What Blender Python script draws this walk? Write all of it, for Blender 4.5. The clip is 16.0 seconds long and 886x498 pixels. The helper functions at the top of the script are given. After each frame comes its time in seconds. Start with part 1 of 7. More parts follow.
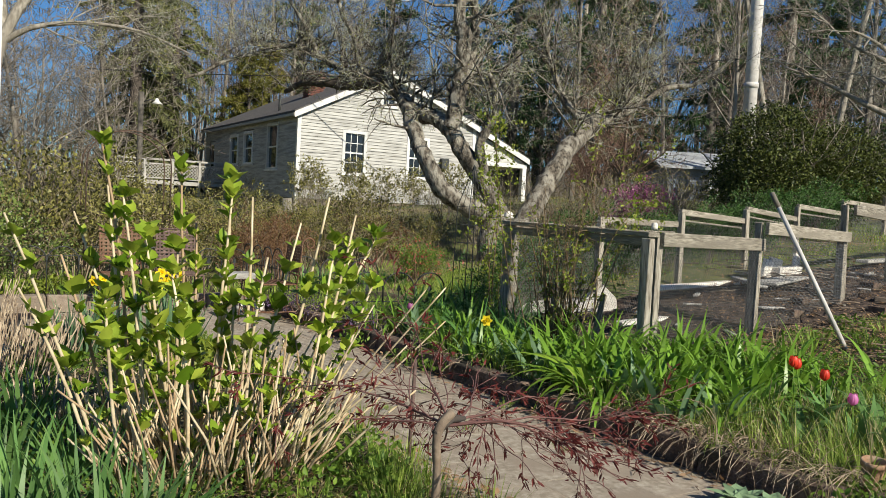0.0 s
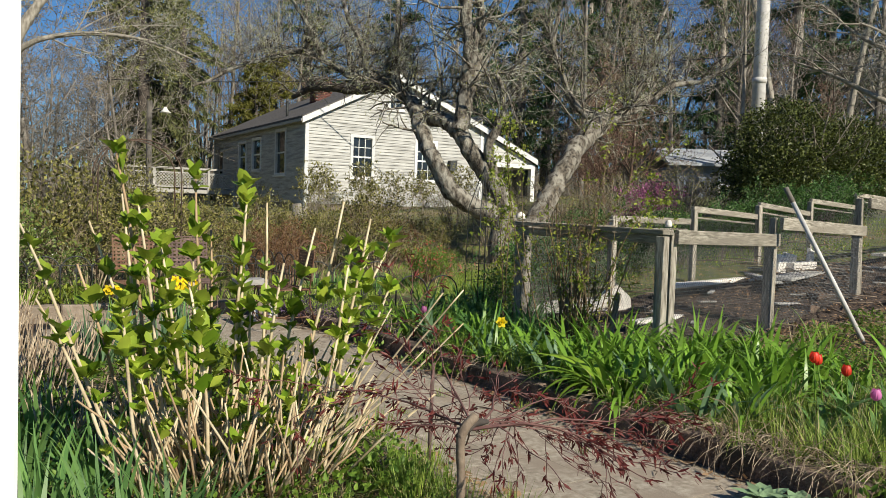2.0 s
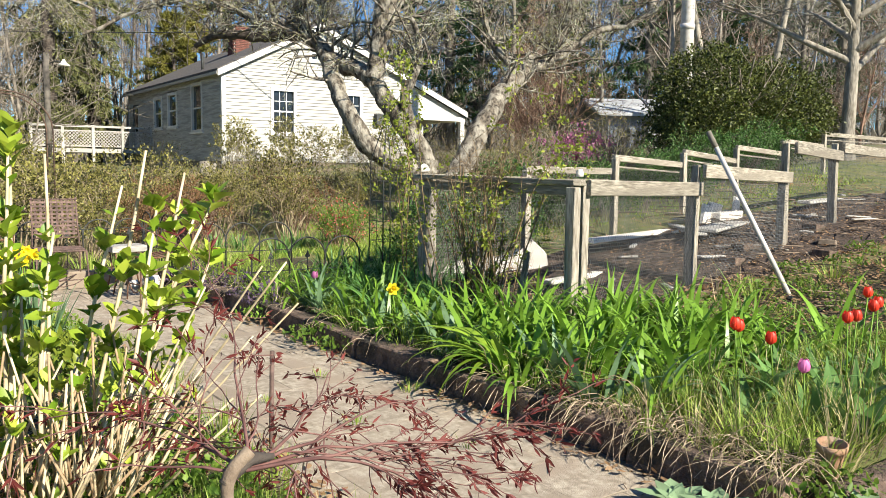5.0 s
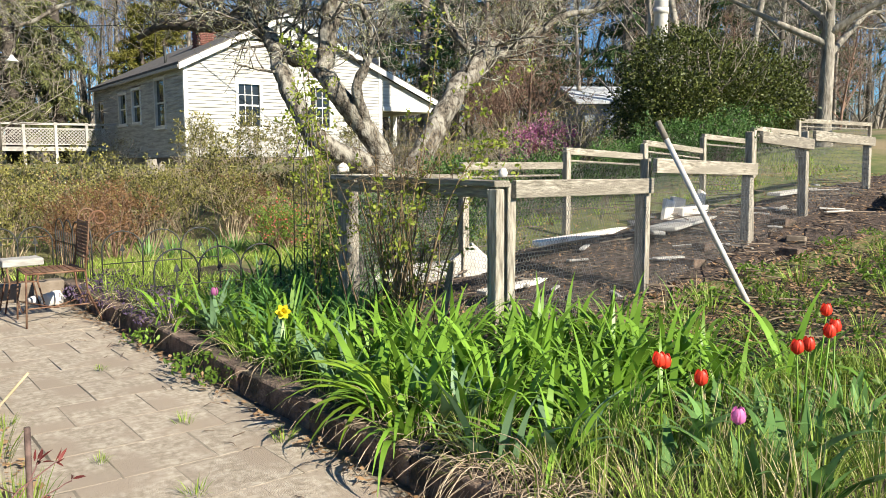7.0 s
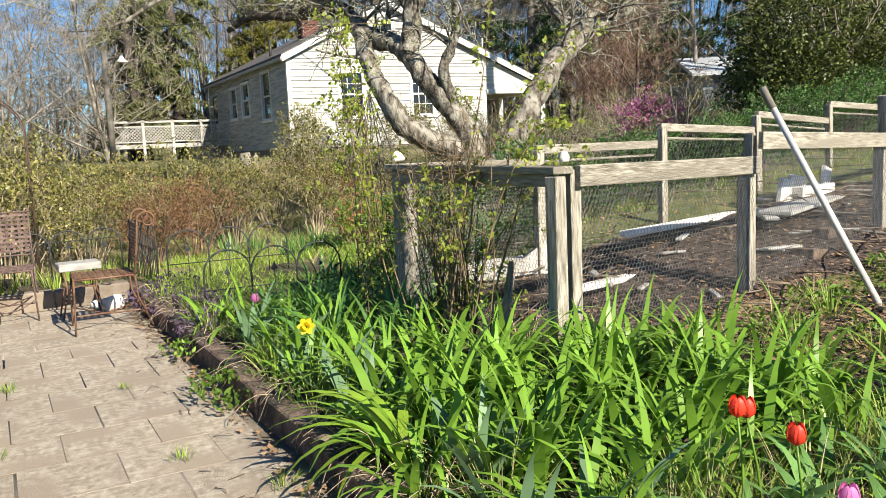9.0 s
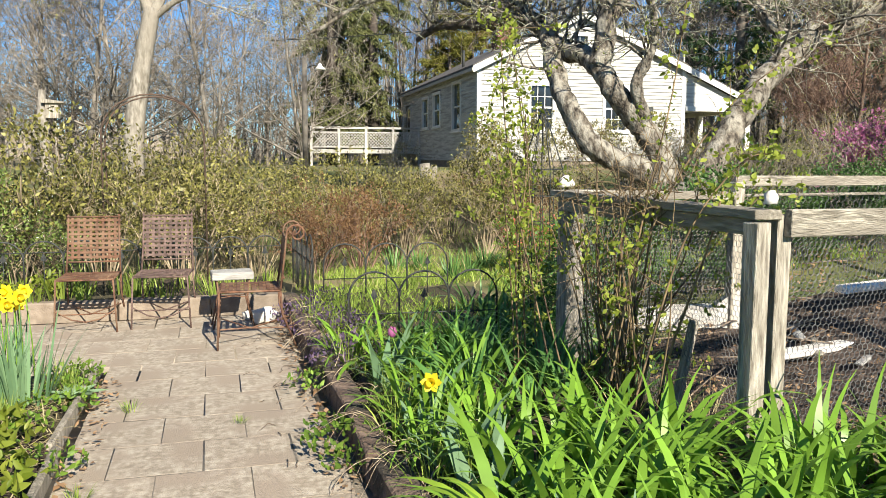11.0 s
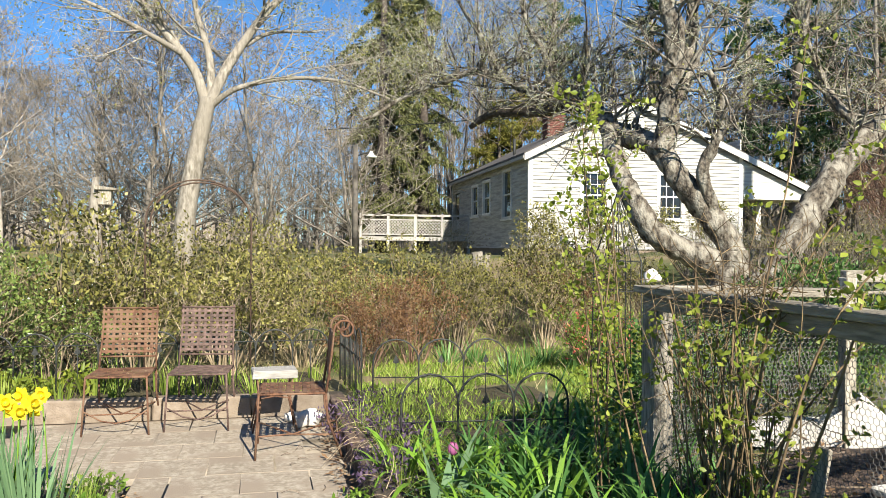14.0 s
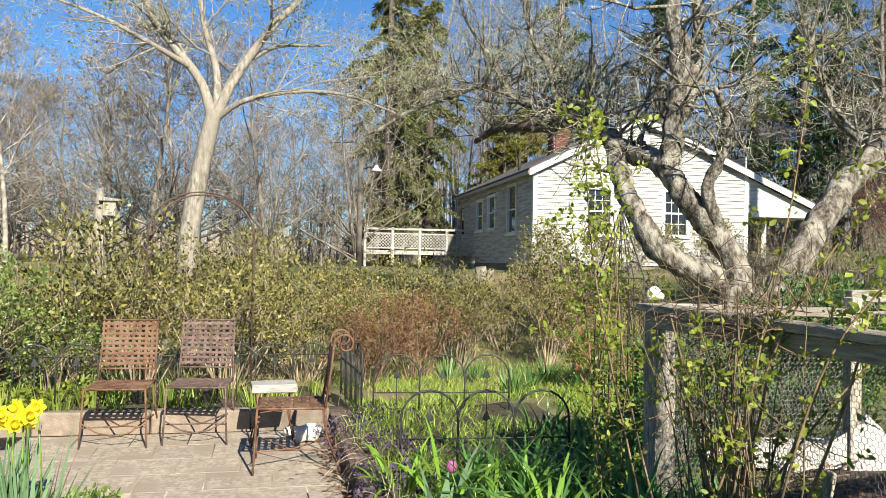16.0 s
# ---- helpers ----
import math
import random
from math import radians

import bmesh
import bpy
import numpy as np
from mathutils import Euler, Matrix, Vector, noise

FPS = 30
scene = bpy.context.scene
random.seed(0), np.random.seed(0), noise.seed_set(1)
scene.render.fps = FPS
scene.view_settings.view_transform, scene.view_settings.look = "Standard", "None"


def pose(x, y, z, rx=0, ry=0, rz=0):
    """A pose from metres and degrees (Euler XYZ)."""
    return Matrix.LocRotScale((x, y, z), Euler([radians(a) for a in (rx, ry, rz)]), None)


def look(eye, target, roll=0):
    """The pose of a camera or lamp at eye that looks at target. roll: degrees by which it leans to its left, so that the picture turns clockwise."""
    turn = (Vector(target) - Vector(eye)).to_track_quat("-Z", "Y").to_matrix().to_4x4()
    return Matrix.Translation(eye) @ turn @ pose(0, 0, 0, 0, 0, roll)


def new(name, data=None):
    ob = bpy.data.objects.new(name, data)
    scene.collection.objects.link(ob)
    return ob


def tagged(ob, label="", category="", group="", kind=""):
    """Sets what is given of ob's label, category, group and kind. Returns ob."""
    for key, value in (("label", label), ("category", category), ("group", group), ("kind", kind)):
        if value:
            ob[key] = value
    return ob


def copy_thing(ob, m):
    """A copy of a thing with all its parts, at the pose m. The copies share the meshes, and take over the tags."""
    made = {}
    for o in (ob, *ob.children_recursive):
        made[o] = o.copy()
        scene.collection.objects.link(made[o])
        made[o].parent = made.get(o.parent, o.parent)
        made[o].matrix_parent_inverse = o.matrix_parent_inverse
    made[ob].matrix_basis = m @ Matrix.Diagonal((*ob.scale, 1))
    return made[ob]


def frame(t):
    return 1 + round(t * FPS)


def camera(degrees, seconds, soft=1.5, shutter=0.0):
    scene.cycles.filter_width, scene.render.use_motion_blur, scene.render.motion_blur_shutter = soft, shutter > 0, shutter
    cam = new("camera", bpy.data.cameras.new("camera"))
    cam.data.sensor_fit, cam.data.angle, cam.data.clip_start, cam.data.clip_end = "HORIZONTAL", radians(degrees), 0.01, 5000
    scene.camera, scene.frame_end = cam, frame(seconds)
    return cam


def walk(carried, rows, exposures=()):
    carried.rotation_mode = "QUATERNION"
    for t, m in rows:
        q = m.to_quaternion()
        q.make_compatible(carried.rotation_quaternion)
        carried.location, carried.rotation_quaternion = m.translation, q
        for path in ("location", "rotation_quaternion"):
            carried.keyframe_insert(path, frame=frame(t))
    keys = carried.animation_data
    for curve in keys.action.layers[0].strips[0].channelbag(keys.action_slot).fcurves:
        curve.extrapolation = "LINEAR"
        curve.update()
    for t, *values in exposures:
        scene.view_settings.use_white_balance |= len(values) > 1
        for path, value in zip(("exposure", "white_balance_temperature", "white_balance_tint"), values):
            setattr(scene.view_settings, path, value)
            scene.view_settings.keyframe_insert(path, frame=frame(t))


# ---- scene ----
cam = camera(57.3, 16.0, soft=0.42)
PATH = [
    (0, (0.000, 0.000, 1.275), (1.251, 1.926, 1.158), 3.1),
    (0.5, (0.000, 0.007, 1.275), (1.235, 1.944, 1.156), 3.0),
    (1, (-0.008, 0.002, 1.275), (1.222, 1.942, 1.151), 3.2),
    (1.5, (-0.013, 0.019, 1.275), (1.238, 1.954, 1.156), 3.0),
    (2, (-0.014, 0.036, 1.272), (1.220, 1.984, 1.160), 1.9),
    (2.5, (-0.012, 0.037, 1.265), (1.215, 1.978, 1.145), -0.1),
    (3, (0.131, 0.254, 1.202), (1.294, 1.876, 1.084), 1.9),
    (3.5, (0.3, 0.207, 1.209), (1.493, 1.805, 1.055), 1.8),
    (4, (0.458, 0.098, 1.271), (1.637, 1.704, 1.1), 2.0),
    (4.5, (0.599, 0.248, 1.242), (1.755, 1.868, 1.047), 1.4),
    (5, (0.707, 0.459, 1.251), (1.896, 2.054, 1.049), 0.8),
    (5.2, (0.746, 0.49, 1.238), (1.981, 2.051, 1.04), 1.0),
    (7.3, (1.693, 0.801, 1.322), (2.899, 2.379, 1.091), -0.2),
    (7.5, (1.758, 0.842, 1.324), (2.959, 2.423, 1.089), 0.4),
    (8, (1.907, 0.883, 1.318), (3.097, 2.472, 1.077), 1.1),
    (8.5, (2.19, 0.931, 1.324), (3.27, 2.595, 1.074), 5.3),
    (8.7, (2.253, 1.013, 1.307), (3.296, 2.702, 1.066), 0.0),
    (10.8, (2.655, 1.591, 1.42), (3.263, 3.475, 1.134), -0.5),
    (11, (2.748, 1.717, 1.367), (3.296, 3.628, 1.148), 0.2),
    (11.5, (2.711, 1.909, 1.336), (3.162, 3.847, 1.136), 0.8),
    (12, (2.787, 2.094, 1.361), (3.191, 4.047, 1.206), 1.3),
    (12.5, (2.869, 2.209, 1.37), (3.253, 4.172, 1.363), 0.4),
    (13, (2.813, 2.245, 1.38), (3.214, 4.204, 1.379), 0.8),
    (13.5, (2.791, 2.272, 1.38), (3.212, 4.227, 1.377), 0.4),
    (14, (2.792, 2.294, 1.385), (3.231, 4.245, 1.379), 0.5),
    (14.5, (2.807, 2.296, 1.383), (3.256, 4.245, 1.379), 0.3),
    (15, (2.815, 2.308, 1.384), (3.251, 4.26, 1.387), 1.0),
    (15.5, (2.816, 2.315, 1.391), (3.245, 4.268, 1.406), 1.0),
    (16, (2.819, 2.321, 1.39), (3.246, 4.275, 1.419), 1.1),
]
walk(cam, [(t, look(eye, target, roll)) for t, eye, target, roll in PATH],
     [(0, 0.4, 6600, 6), (2.5, 0.4, 6600, 6), (3.1, 1.16, 6700, 7), (16, 1.16, 6600, 7)])

# ---- sky, sun ----
SUN_ELEV, SUN_AZ = 31.0, math.atan2(0.19, -0.98)
world = bpy.data.worlds.new("sky")
scene.world = world
world.use_nodes = True
wn = world.node_tree
sky = wn.nodes.new("ShaderNodeTexSky")
sky.sky_type, sky.sun_disc = "NISHITA", False
sky.sun_elevation, sky.sun_rotation = radians(SUN_ELEV), SUN_AZ
sky.altitude, sky.air_density, sky.dust_density, sky.ozone_density = 100, 0.95, 0.0, 2.6
deep = wn.nodes.new("ShaderNodeMix")
deep.data_type, deep.blend_type = "RGBA", "MULTIPLY"
deep.inputs[0].default_value = 1.0
deep.inputs[7].default_value = (0.66, 1.1, 1.55, 1.0)
wn.links.new(sky.outputs[0], deep.inputs[6])
wn.links.new(deep.outputs[2], wn.nodes["Background"].inputs[0])
wn.nodes["Background"].inputs[1].default_value = 0.041
sun = new("sun", bpy.data.lights.new("sun", "SUN"))
sun.data.energy, sun.data.angle, sun.data.color = 5.0, radians(0.55), (1.0, 0.93, 0.82)
sun.matrix_world = look((20, -100, 62), (20 - 19, -2, 0))

# ---- materials ----
def mat(name, a, b, scale=4.0, rough=0.8, bump=0.3, bscale=60.0, metal=0.0, c=None, cscale=0.6, vary=0.15, stretch=(1, 1, 1), coat=0.0, spec=0.4, relief=0.01):
    """Two colours mixed by fine noise, a third by coarse noise, varied from object to object."""
    m = bpy.data.materials.new(name)
    m.use_nodes = True
    nt = m.node_tree
    N, L = nt.nodes.new, nt.links.new
    bs = nt.nodes["Principled BSDF"]
    bs.inputs["Roughness"].default_value, bs.inputs["Metallic"].default_value = rough, metal
    bs.inputs["Specular IOR Level"].default_value = spec
    bs.inputs["Coat Weight"].default_value = coat
    co = N("ShaderNodeTexCoord")
    mp = N("ShaderNodeMapping")
    mp.inputs["Scale"].default_value = stretch
    L(co.outputs["Object"], mp.inputs[0])
    n1 = N("ShaderNodeTexNoise")
    n1.inputs["Scale"].default_value, n1.inputs["Detail"].default_value = scale, 6
    L(mp.outputs[0], n1.inputs[0])
    r1 = N("ShaderNodeValToRGB")
    r1.color_ramp.elements[0].position, r1.color_ramp.elements[1].position = 0.35, 0.65
    r1.color_ramp.elements[0].color, r1.color_ramp.elements[1].color = (*a, 1), (*b, 1)
    L(n1.outputs[0], r1.inputs[0])
    col = r1.outputs[0]
    if c:
        n2 = N("ShaderNodeTexNoise")
        n2.inputs["Scale"].default_value, n2.inputs["Detail"].default_value = cscale, 4
        L(mp.outputs[0], n2.inputs[0])
        r2 = N("ShaderNodeValToRGB")
        r2.color_ramp.elements[0].position, r2.color_ramp.elements[1].position = 0.45, 0.62
        L(n2.outputs[0], r2.inputs[0])
        mx = N("ShaderNodeMix")
        mx.data_type = "RGBA"
        L(r2.outputs[0], mx.inputs[0])
        L(col, mx.inputs[6])
        mx.inputs[7].default_value = (*c, 1)
        col = mx.outputs[2]
    if vary:
        oi = N("ShaderNodeObjectInfo")
        mr = N("ShaderNodeMapRange")
        mr.inputs[3].default_value, mr.inputs[4].default_value = 1 - vary, 1 + vary
        L(oi.outputs["Random"], mr.inputs[0])
        hs = N("ShaderNodeHueSaturation")
        L(mr.outputs[0], hs.inputs["Value"])
        L(col, hs.inputs["Color"])
        col = hs.outputs[0]
    L(col, bs.inputs["Base Color"])
    if bump:
        n3 = N("ShaderNodeTexNoise")
        n3.inputs["Scale"].default_value, n3.inputs["Detail"].default_value = bscale, 5
        L(mp.outputs[0], n3.inputs[0])
        bp = N("ShaderNodeBump")
        bp.inputs["Strength"].default_value, bp.inputs["Distance"].default_value = bump, relief
        L(n3.outputs[0], bp.inputs["Height"])
        L(bp.outputs[0], bs.inputs["Normal"])
    return m

def leaf(name, a, b, glow=0.35, rough=0.5):
    """Thin leaf: varied from leaf to leaf, lets some light through."""
    m = bpy.data.materials.new(name)
    m.use_nodes = True
    nt = m.node_tree
    N, L = nt.nodes.new, nt.links.new
    bs, out = nt.nodes["Principled BSDF"], nt.nodes["Material Output"]
    bs.inputs["Roughness"].default_value = rough
    bs.inputs["Specular IOR Level"].default_value = 0.3
    g = N("ShaderNodeNewGeometry")
    r = N("ShaderNodeValToRGB")
    r.color_ramp.elements[0].color, r.color_ramp.elements[1].color = (*a, 1), (*b, 1)
    L(g.outputs["Random Per Island"], r.inputs[0])
    co = N("ShaderNodeTexCoord")
    n = N("ShaderNodeTexNoise")
    n.inputs["Scale"].default_value = 14
    L(co.outputs["Object"], n.inputs[0])
    mr = N("ShaderNodeMapRange")
    mr.inputs[3].default_value, mr.inputs[4].default_value = 0.55, 1.0
    L(n.outputs[0], mr.inputs[0])
    oi = N("ShaderNodeObjectInfo")
    ad = N("ShaderNodeMath")
    ad.operation = "MULTIPLY_ADD"
    ad.inputs[1].default_value = 0.5
    L(oi.outputs["Random"], ad.inputs[0])
    L(mr.outputs[0], ad.inputs[2])
    hs = N("ShaderNodeHueSaturation")
    L(ad.outputs[0], hs.inputs["Value"])
    L(r.outputs[0], hs.inputs["Color"])
    L(hs.outputs[0], bs.inputs["Base Color"])
    tr = N("ShaderNodeBsdfTranslucent")
    L(hs.outputs[0], tr.inputs[0])
    mx = N("ShaderNodeMixShader")
    mx.inputs[0].default_value = glow
    L(bs.outputs[0], mx.inputs[1])
    L(tr.outputs[0], mx.inputs[2])
    L(mx.outputs[0], out.inputs[0])
    return m

def glass(name, tint):
    m = bpy.data.materials.new(name)
    m.use_nodes = True
    bs = m.node_tree.nodes["Principled BSDF"]
    bs.inputs["Base Color"].default_value = (*tint, 1)
    bs.inputs["Roughness"].default_value = 0.05
    bs.inputs["Specular IOR Level"].default_value = 0.7
    return m

M_SIDING = mat("white_siding", (0.42, 0.41, 0.38), (0.56, 0.55, 0.51), 5, 0.65, 0.3, 40, c=(0.31, 0.3, 0.275), cscale=1.6, stretch=(0.6, 0.6, 7))
M_TRIM = mat("white_trim", (0.6, 0.59, 0.56), (0.7, 0.69, 0.66), 6, 0.5, 0.1, 50)
M_ROOF = mat("asphalt_shingle", (0.06, 0.055, 0.055), (0.12, 0.11, 0.1), 12, 0.95, 0.5, 90)
M_GREYROOF = mat("grey_shingle", (0.28, 0.29, 0.3), (0.4, 0.41, 0.42), 6, 0.9, 0.3, 60)
M_BLUESIDE = mat("slate_blue_siding", (0.16, 0.19, 0.25), (0.2, 0.23, 0.29), 3, 0.7, 0.2, 30)
M_BRICK = mat("red_brick", (0.1, 0.042, 0.034), (0.19, 0.08, 0.06), 20, 0.9, 0.4, 80)
M_MORTAR = mat("mortar", (0.35, 0.32, 0.28), (0.42, 0.39, 0.35), 20, 0.95, 0.4, 80)
M_GLASS = glass("window_glass", (0.02, 0.025, 0.03))
M_PAVER = mat("weathered_paver", (0.27, 0.222, 0.165), (0.46, 0.395, 0.312), 30, 0.92, 0.7, 140, c=(0.31, 0.25, 0.19), cscale=3.1, vary=0.05)
M_JOINT = mat("joint_sand", (0.19, 0.157, 0.112), (0.4, 0.34, 0.265), 4, 0.97, 0.8, 90)
M_STONE = mat("edging_stone", (0.085, 0.056, 0.042), (0.22, 0.155, 0.115), 11, 0.95, 1.0, 45, c=(0.055, 0.045, 0.032), cscale=4, relief=0.025)
M_TANSTONE = mat("tan_concrete", (0.17, 0.13, 0.095), (0.29, 0.235, 0.18), 9, 0.92, 0.8, 70, c=(0.22, 0.175, 0.13), cscale=3)
M_WHITESTONE = mat("white_rock", (0.55, 0.5, 0.44), (0.72, 0.68, 0.62), 9, 0.85, 0.9, 25)
M_SOIL = mat("garden_soil", (0.022, 0.016, 0.011), (0.1, 0.072, 0.048), 9, 0.97, 1.0, 45, c=(0.07, 0.06, 0.03), cscale=1.5, relief=0.03)
M_MULCH = mat("dark_mulch", (0.018, 0.013, 0.01), (0.12, 0.085, 0.065), 22, 0.97, 1.0, 40, relief=0.03)
M_GROUND = mat("rough_lawn", (0.06, 0.085, 0.02), (0.14, 0.14, 0.045), 3, 0.95, 0.8, 30, c=(0.2, 0.155, 0.085), cscale=0.35)
M_WOOD = mat("weathered_wood", (0.19, 0.163, 0.125), (0.5, 0.45, 0.365), 16, 0.9, 1.0, 60, c=(0.25, 0.22, 0.175), cscale=2.5, stretch=(4, 4, 0.5), relief=0.012)
M_WOODX = mat("weathered_beam", (0.17, 0.147, 0.112), (0.47, 0.423, 0.34), 16, 0.9, 1.0, 60, c=(0.24, 0.21, 0.165), cscale=2.5, stretch=(0.5, 4, 4), relief=0.012)
M_GREYWOOD = mat("silver_plank", (0.34, 0.32, 0.29), (0.5, 0.48, 0.44), 10, 0.9, 0.6, 50, stretch=(1, 8, 8))
M_WIRE = mat("galvanised_wire", (0.07, 0.07, 0.07), (0.2, 0.2, 0.195), 10, 0.55, 0, metal=0.3)
M_RUST = mat("rusty_steel", (0.085, 0.042, 0.027), (0.2, 0.098, 0.055), 25, 0.85, 0.6, 90, c=(0.2, 0.12, 0.075), cscale=6, metal=0.15)
M_DULLRUST = mat("purple_rusty_steel", (0.085, 0.055, 0.046), (0.19, 0.125, 0.105), 25, 0.8, 0.5, 90, metal=0.2)
M_DARKRUST = mat("dark_rusty_wire", (0.05, 0.035, 0.028), (0.12, 0.075, 0.05), 25, 0.8, 0.4, 90, metal=0.2)
M_BLACKIRON = mat("black_iron", (0.03, 0.035, 0.035), (0.07, 0.07, 0.065), 20, 0.6, 0.4, 80, metal=0.5)
M_POLE = mat("painted_pole", (0.48, 0.45, 0.42), (0.6, 0.57, 0.53), 8, 0.6, 0.2, 60)
M_TERRA = mat("terracotta", (0.3, 0.17, 0.1), (0.42, 0.26, 0.16), 8, 0.9, 0.4, 60, c=(0.34, 0.27, 0.2), cscale=5)
M_APPLE = mat("apple_bark", (0.028, 0.022, 0.017), (0.18, 0.152, 0.117), 22, 0.95, 1.0, 38, c=(0.3, 0.275, 0.225), cscale=8, vary=0, stretch=(1, 1, 0.6), relief=0.03)
M_DARKBARK = mat("dark_bark", (0.045, 0.036, 0.03), (0.11, 0.09, 0.075), 9, 0.95, 1.0, 30, vary=0.1)
M_PALEBARK = mat("pale_bark", (0.15, 0.13, 0.1), (0.36, 0.325, 0.27), 14, 0.9, 0.9, 40, c=(0.26, 0.23, 0.185), cscale=2, vary=0.1, stretch=(1, 1, 0.35), relief=0.02)
M_GREYBARK = mat("grey_bark", (0.1, 0.086, 0.07), (0.3, 0.265, 0.22), 3, 0.9, 0.6, 20, vary=0.45)
M_LICHEN = mat("lichen_twig", (0.3, 0.3, 0.22), (0.46, 0.46, 0.36), 20, 0.95, 0.3, 50)
M_TWIG = mat("brown_twig", (0.12, 0.1, 0.078), (0.29, 0.25, 0.2), 6, 0.9, 0.2, 60, vary=0.35)
M_HEDGESTEM = mat("hedge_stem", (0.075, 0.055, 0.036), (0.4, 0.32, 0.21), 5, 0.9, 0.2, 60, vary=0.3)
M_REDTWIG = mat("reddish_twig", (0.11, 0.065, 0.045), (0.27, 0.17, 0.12), 6, 0.9, 0.2, 60, vary=0.3)
M_STRAW = mat("straw_stem", (0.4, 0.31, 0.18), (0.66, 0.55, 0.37), 9, 0.7, 0.3, 50)
M_TANSTEM = mat("tan_stem", (0.3, 0.2, 0.11), (0.45, 0.32, 0.19), 9, 0.75, 0.3, 50)
M_THATCH = mat("dry_grass", (0.16, 0.108, 0.07), (0.55, 0.44, 0.3), 14, 0.85, 0.2, 50)
M_VINESTEM = mat("vine_stem", (0.05, 0.033, 0.02), (0.22, 0.155, 0.08), 12, 0.85, 0.4, 50)
M_MAPLESTEM = mat("maple_stem", (0.12, 0.085, 0.06), (0.25, 0.195, 0.14), 15, 0.85, 0.5, 60)
M_REDSTEM = mat("dark_red_twig", (0.1, 0.045, 0.04), (0.2, 0.1, 0.085), 12, 0.75, 0.2, 50)
F_HYD = leaf("bright_leaf", (0.13, 0.25, 0.014), (0.46, 0.54, 0.07), 0.28, 0.42)
F_LILY = leaf("lily_blade", (0.05, 0.14, 0.012), (0.24, 0.4, 0.05), 0.26, 0.36)
F_KERBLILY = leaf("pale_lily_blade", (0.17, 0.3, 0.02), (0.3, 0.43, 0.05), 0.3, 0.38)
F_DARKBLADE = leaf("dark_blade", (0.03, 0.09, 0.02), (0.13, 0.27, 0.065), 0.24, 0.42)
F_TULIP = leaf("tulip_blade", (0.05, 0.13, 0.03), (0.17, 0.3, 0.085), 0.25, 0.45)
F_BLUEBLADE = leaf("glaucous_blade", (0.09, 0.17, 0.08), (0.2, 0.31, 0.16), 0.3, 0.5)
F_GRASS = leaf("grass_blade", (0.08, 0.15, 0.016), (0.33, 0.41, 0.08), 0.28, 0.55)
F_DRYGRASS = leaf("straw_blade", (0.3, 0.24, 0.12), (0.5, 0.42, 0.24), 0.25, 0.7)
F_WEED = leaf("weed_leaf", (0.08, 0.16, 0.02), (0.22, 0.33, 0.05), 0.4, 0.5)
F_MULLEIN = leaf("felted_leaf", (0.17, 0.27, 0.14), (0.27, 0.38, 0.21), 0.25, 0.75)
F_LOOSE = leaf("fresh_green_leaf", (0.04, 0.07, 0.014), (0.23, 0.3, 0.075), 0.25, 0.5)
F_OLIVE = leaf("olive_leaf", (0.02, 0.023, 0.006), (0.32, 0.295, 0.085), 0.18, 0.45)
F_BUD = leaf("yellow_green_bud", (0.2, 0.21, 0.045), (0.34, 0.33, 0.1), 0.35, 0.6)
F_BOX = leaf("boxwood_leaf", (0.012, 0.022, 0.005), (0.16, 0.185, 0.04), 0.15, 0.5)
F_SPRUCE = leaf("spruce_needle", (0.03, 0.042, 0.012), (0.17, 0.175, 0.06), 0.15, 0.6)
F_EVERGREEN = leaf("evergreen_leaf", (0.02, 0.055, 0.012), (0.1, 0.19, 0.045), 0.2, 0.5)
F_CEDAR = leaf("cedar_spray", (0.12, 0.125, 0.02), (0.27, 0.25, 0.055), 0.25, 0.6)
F_PINE = leaf("pine_needle", (0.03, 0.065, 0.022), (0.08, 0.13, 0.045), 0.2, 0.6)
F_VINE = leaf("vine_leaf", (0.14, 0.19, 0.02), (0.32, 0.36, 0.06), 0.4, 0.45)
F_RED = leaf("red_maple_leaf", (0.09, 0.018, 0.016), (0.22, 0.05, 0.042), 0.35, 0.5)
F_RUSSET = leaf("russet_leaf", (0.12, 0.06, 0.03), (0.22, 0.13, 0.06), 0.3, 0.6)
F_MAGENTA = leaf("magenta_blossom", (0.27, 0.07, 0.17), (0.42, 0.17, 0.3), 0.3, 0.6)
F_CORAL = leaf("coral_blossom", (0.5, 0.1, 0.07), (0.6, 0.2, 0.16), 0.35, 0.6)
F_WHITEPETAL = leaf("white_blossom", (0.7, 0.7, 0.62), (0.8, 0.8, 0.75), 0.3, 0.6)
F_PURPLE = leaf("purple_leaf", (0.07, 0.045, 0.09), (0.16, 0.11, 0.17), 0.3, 0.6)
P_RED = leaf("red_petal", (0.5, 0.016, 0.012), (0.68, 0.06, 0.03), 0.35, 0.4)
P_PINK = leaf("pink_petal", (0.45, 0.09, 0.28), (0.6, 0.2, 0.42), 0.4, 0.4)
P_YELLOW = leaf("yellow_petal", (0.8, 0.6, 0.02), (0.9, 0.72, 0.04), 0.4, 0.45)
F_LITTER = leaf("dead_leaf", (0.24, 0.14, 0.07), (0.42, 0.27, 0.15), 0.15, 0.8)

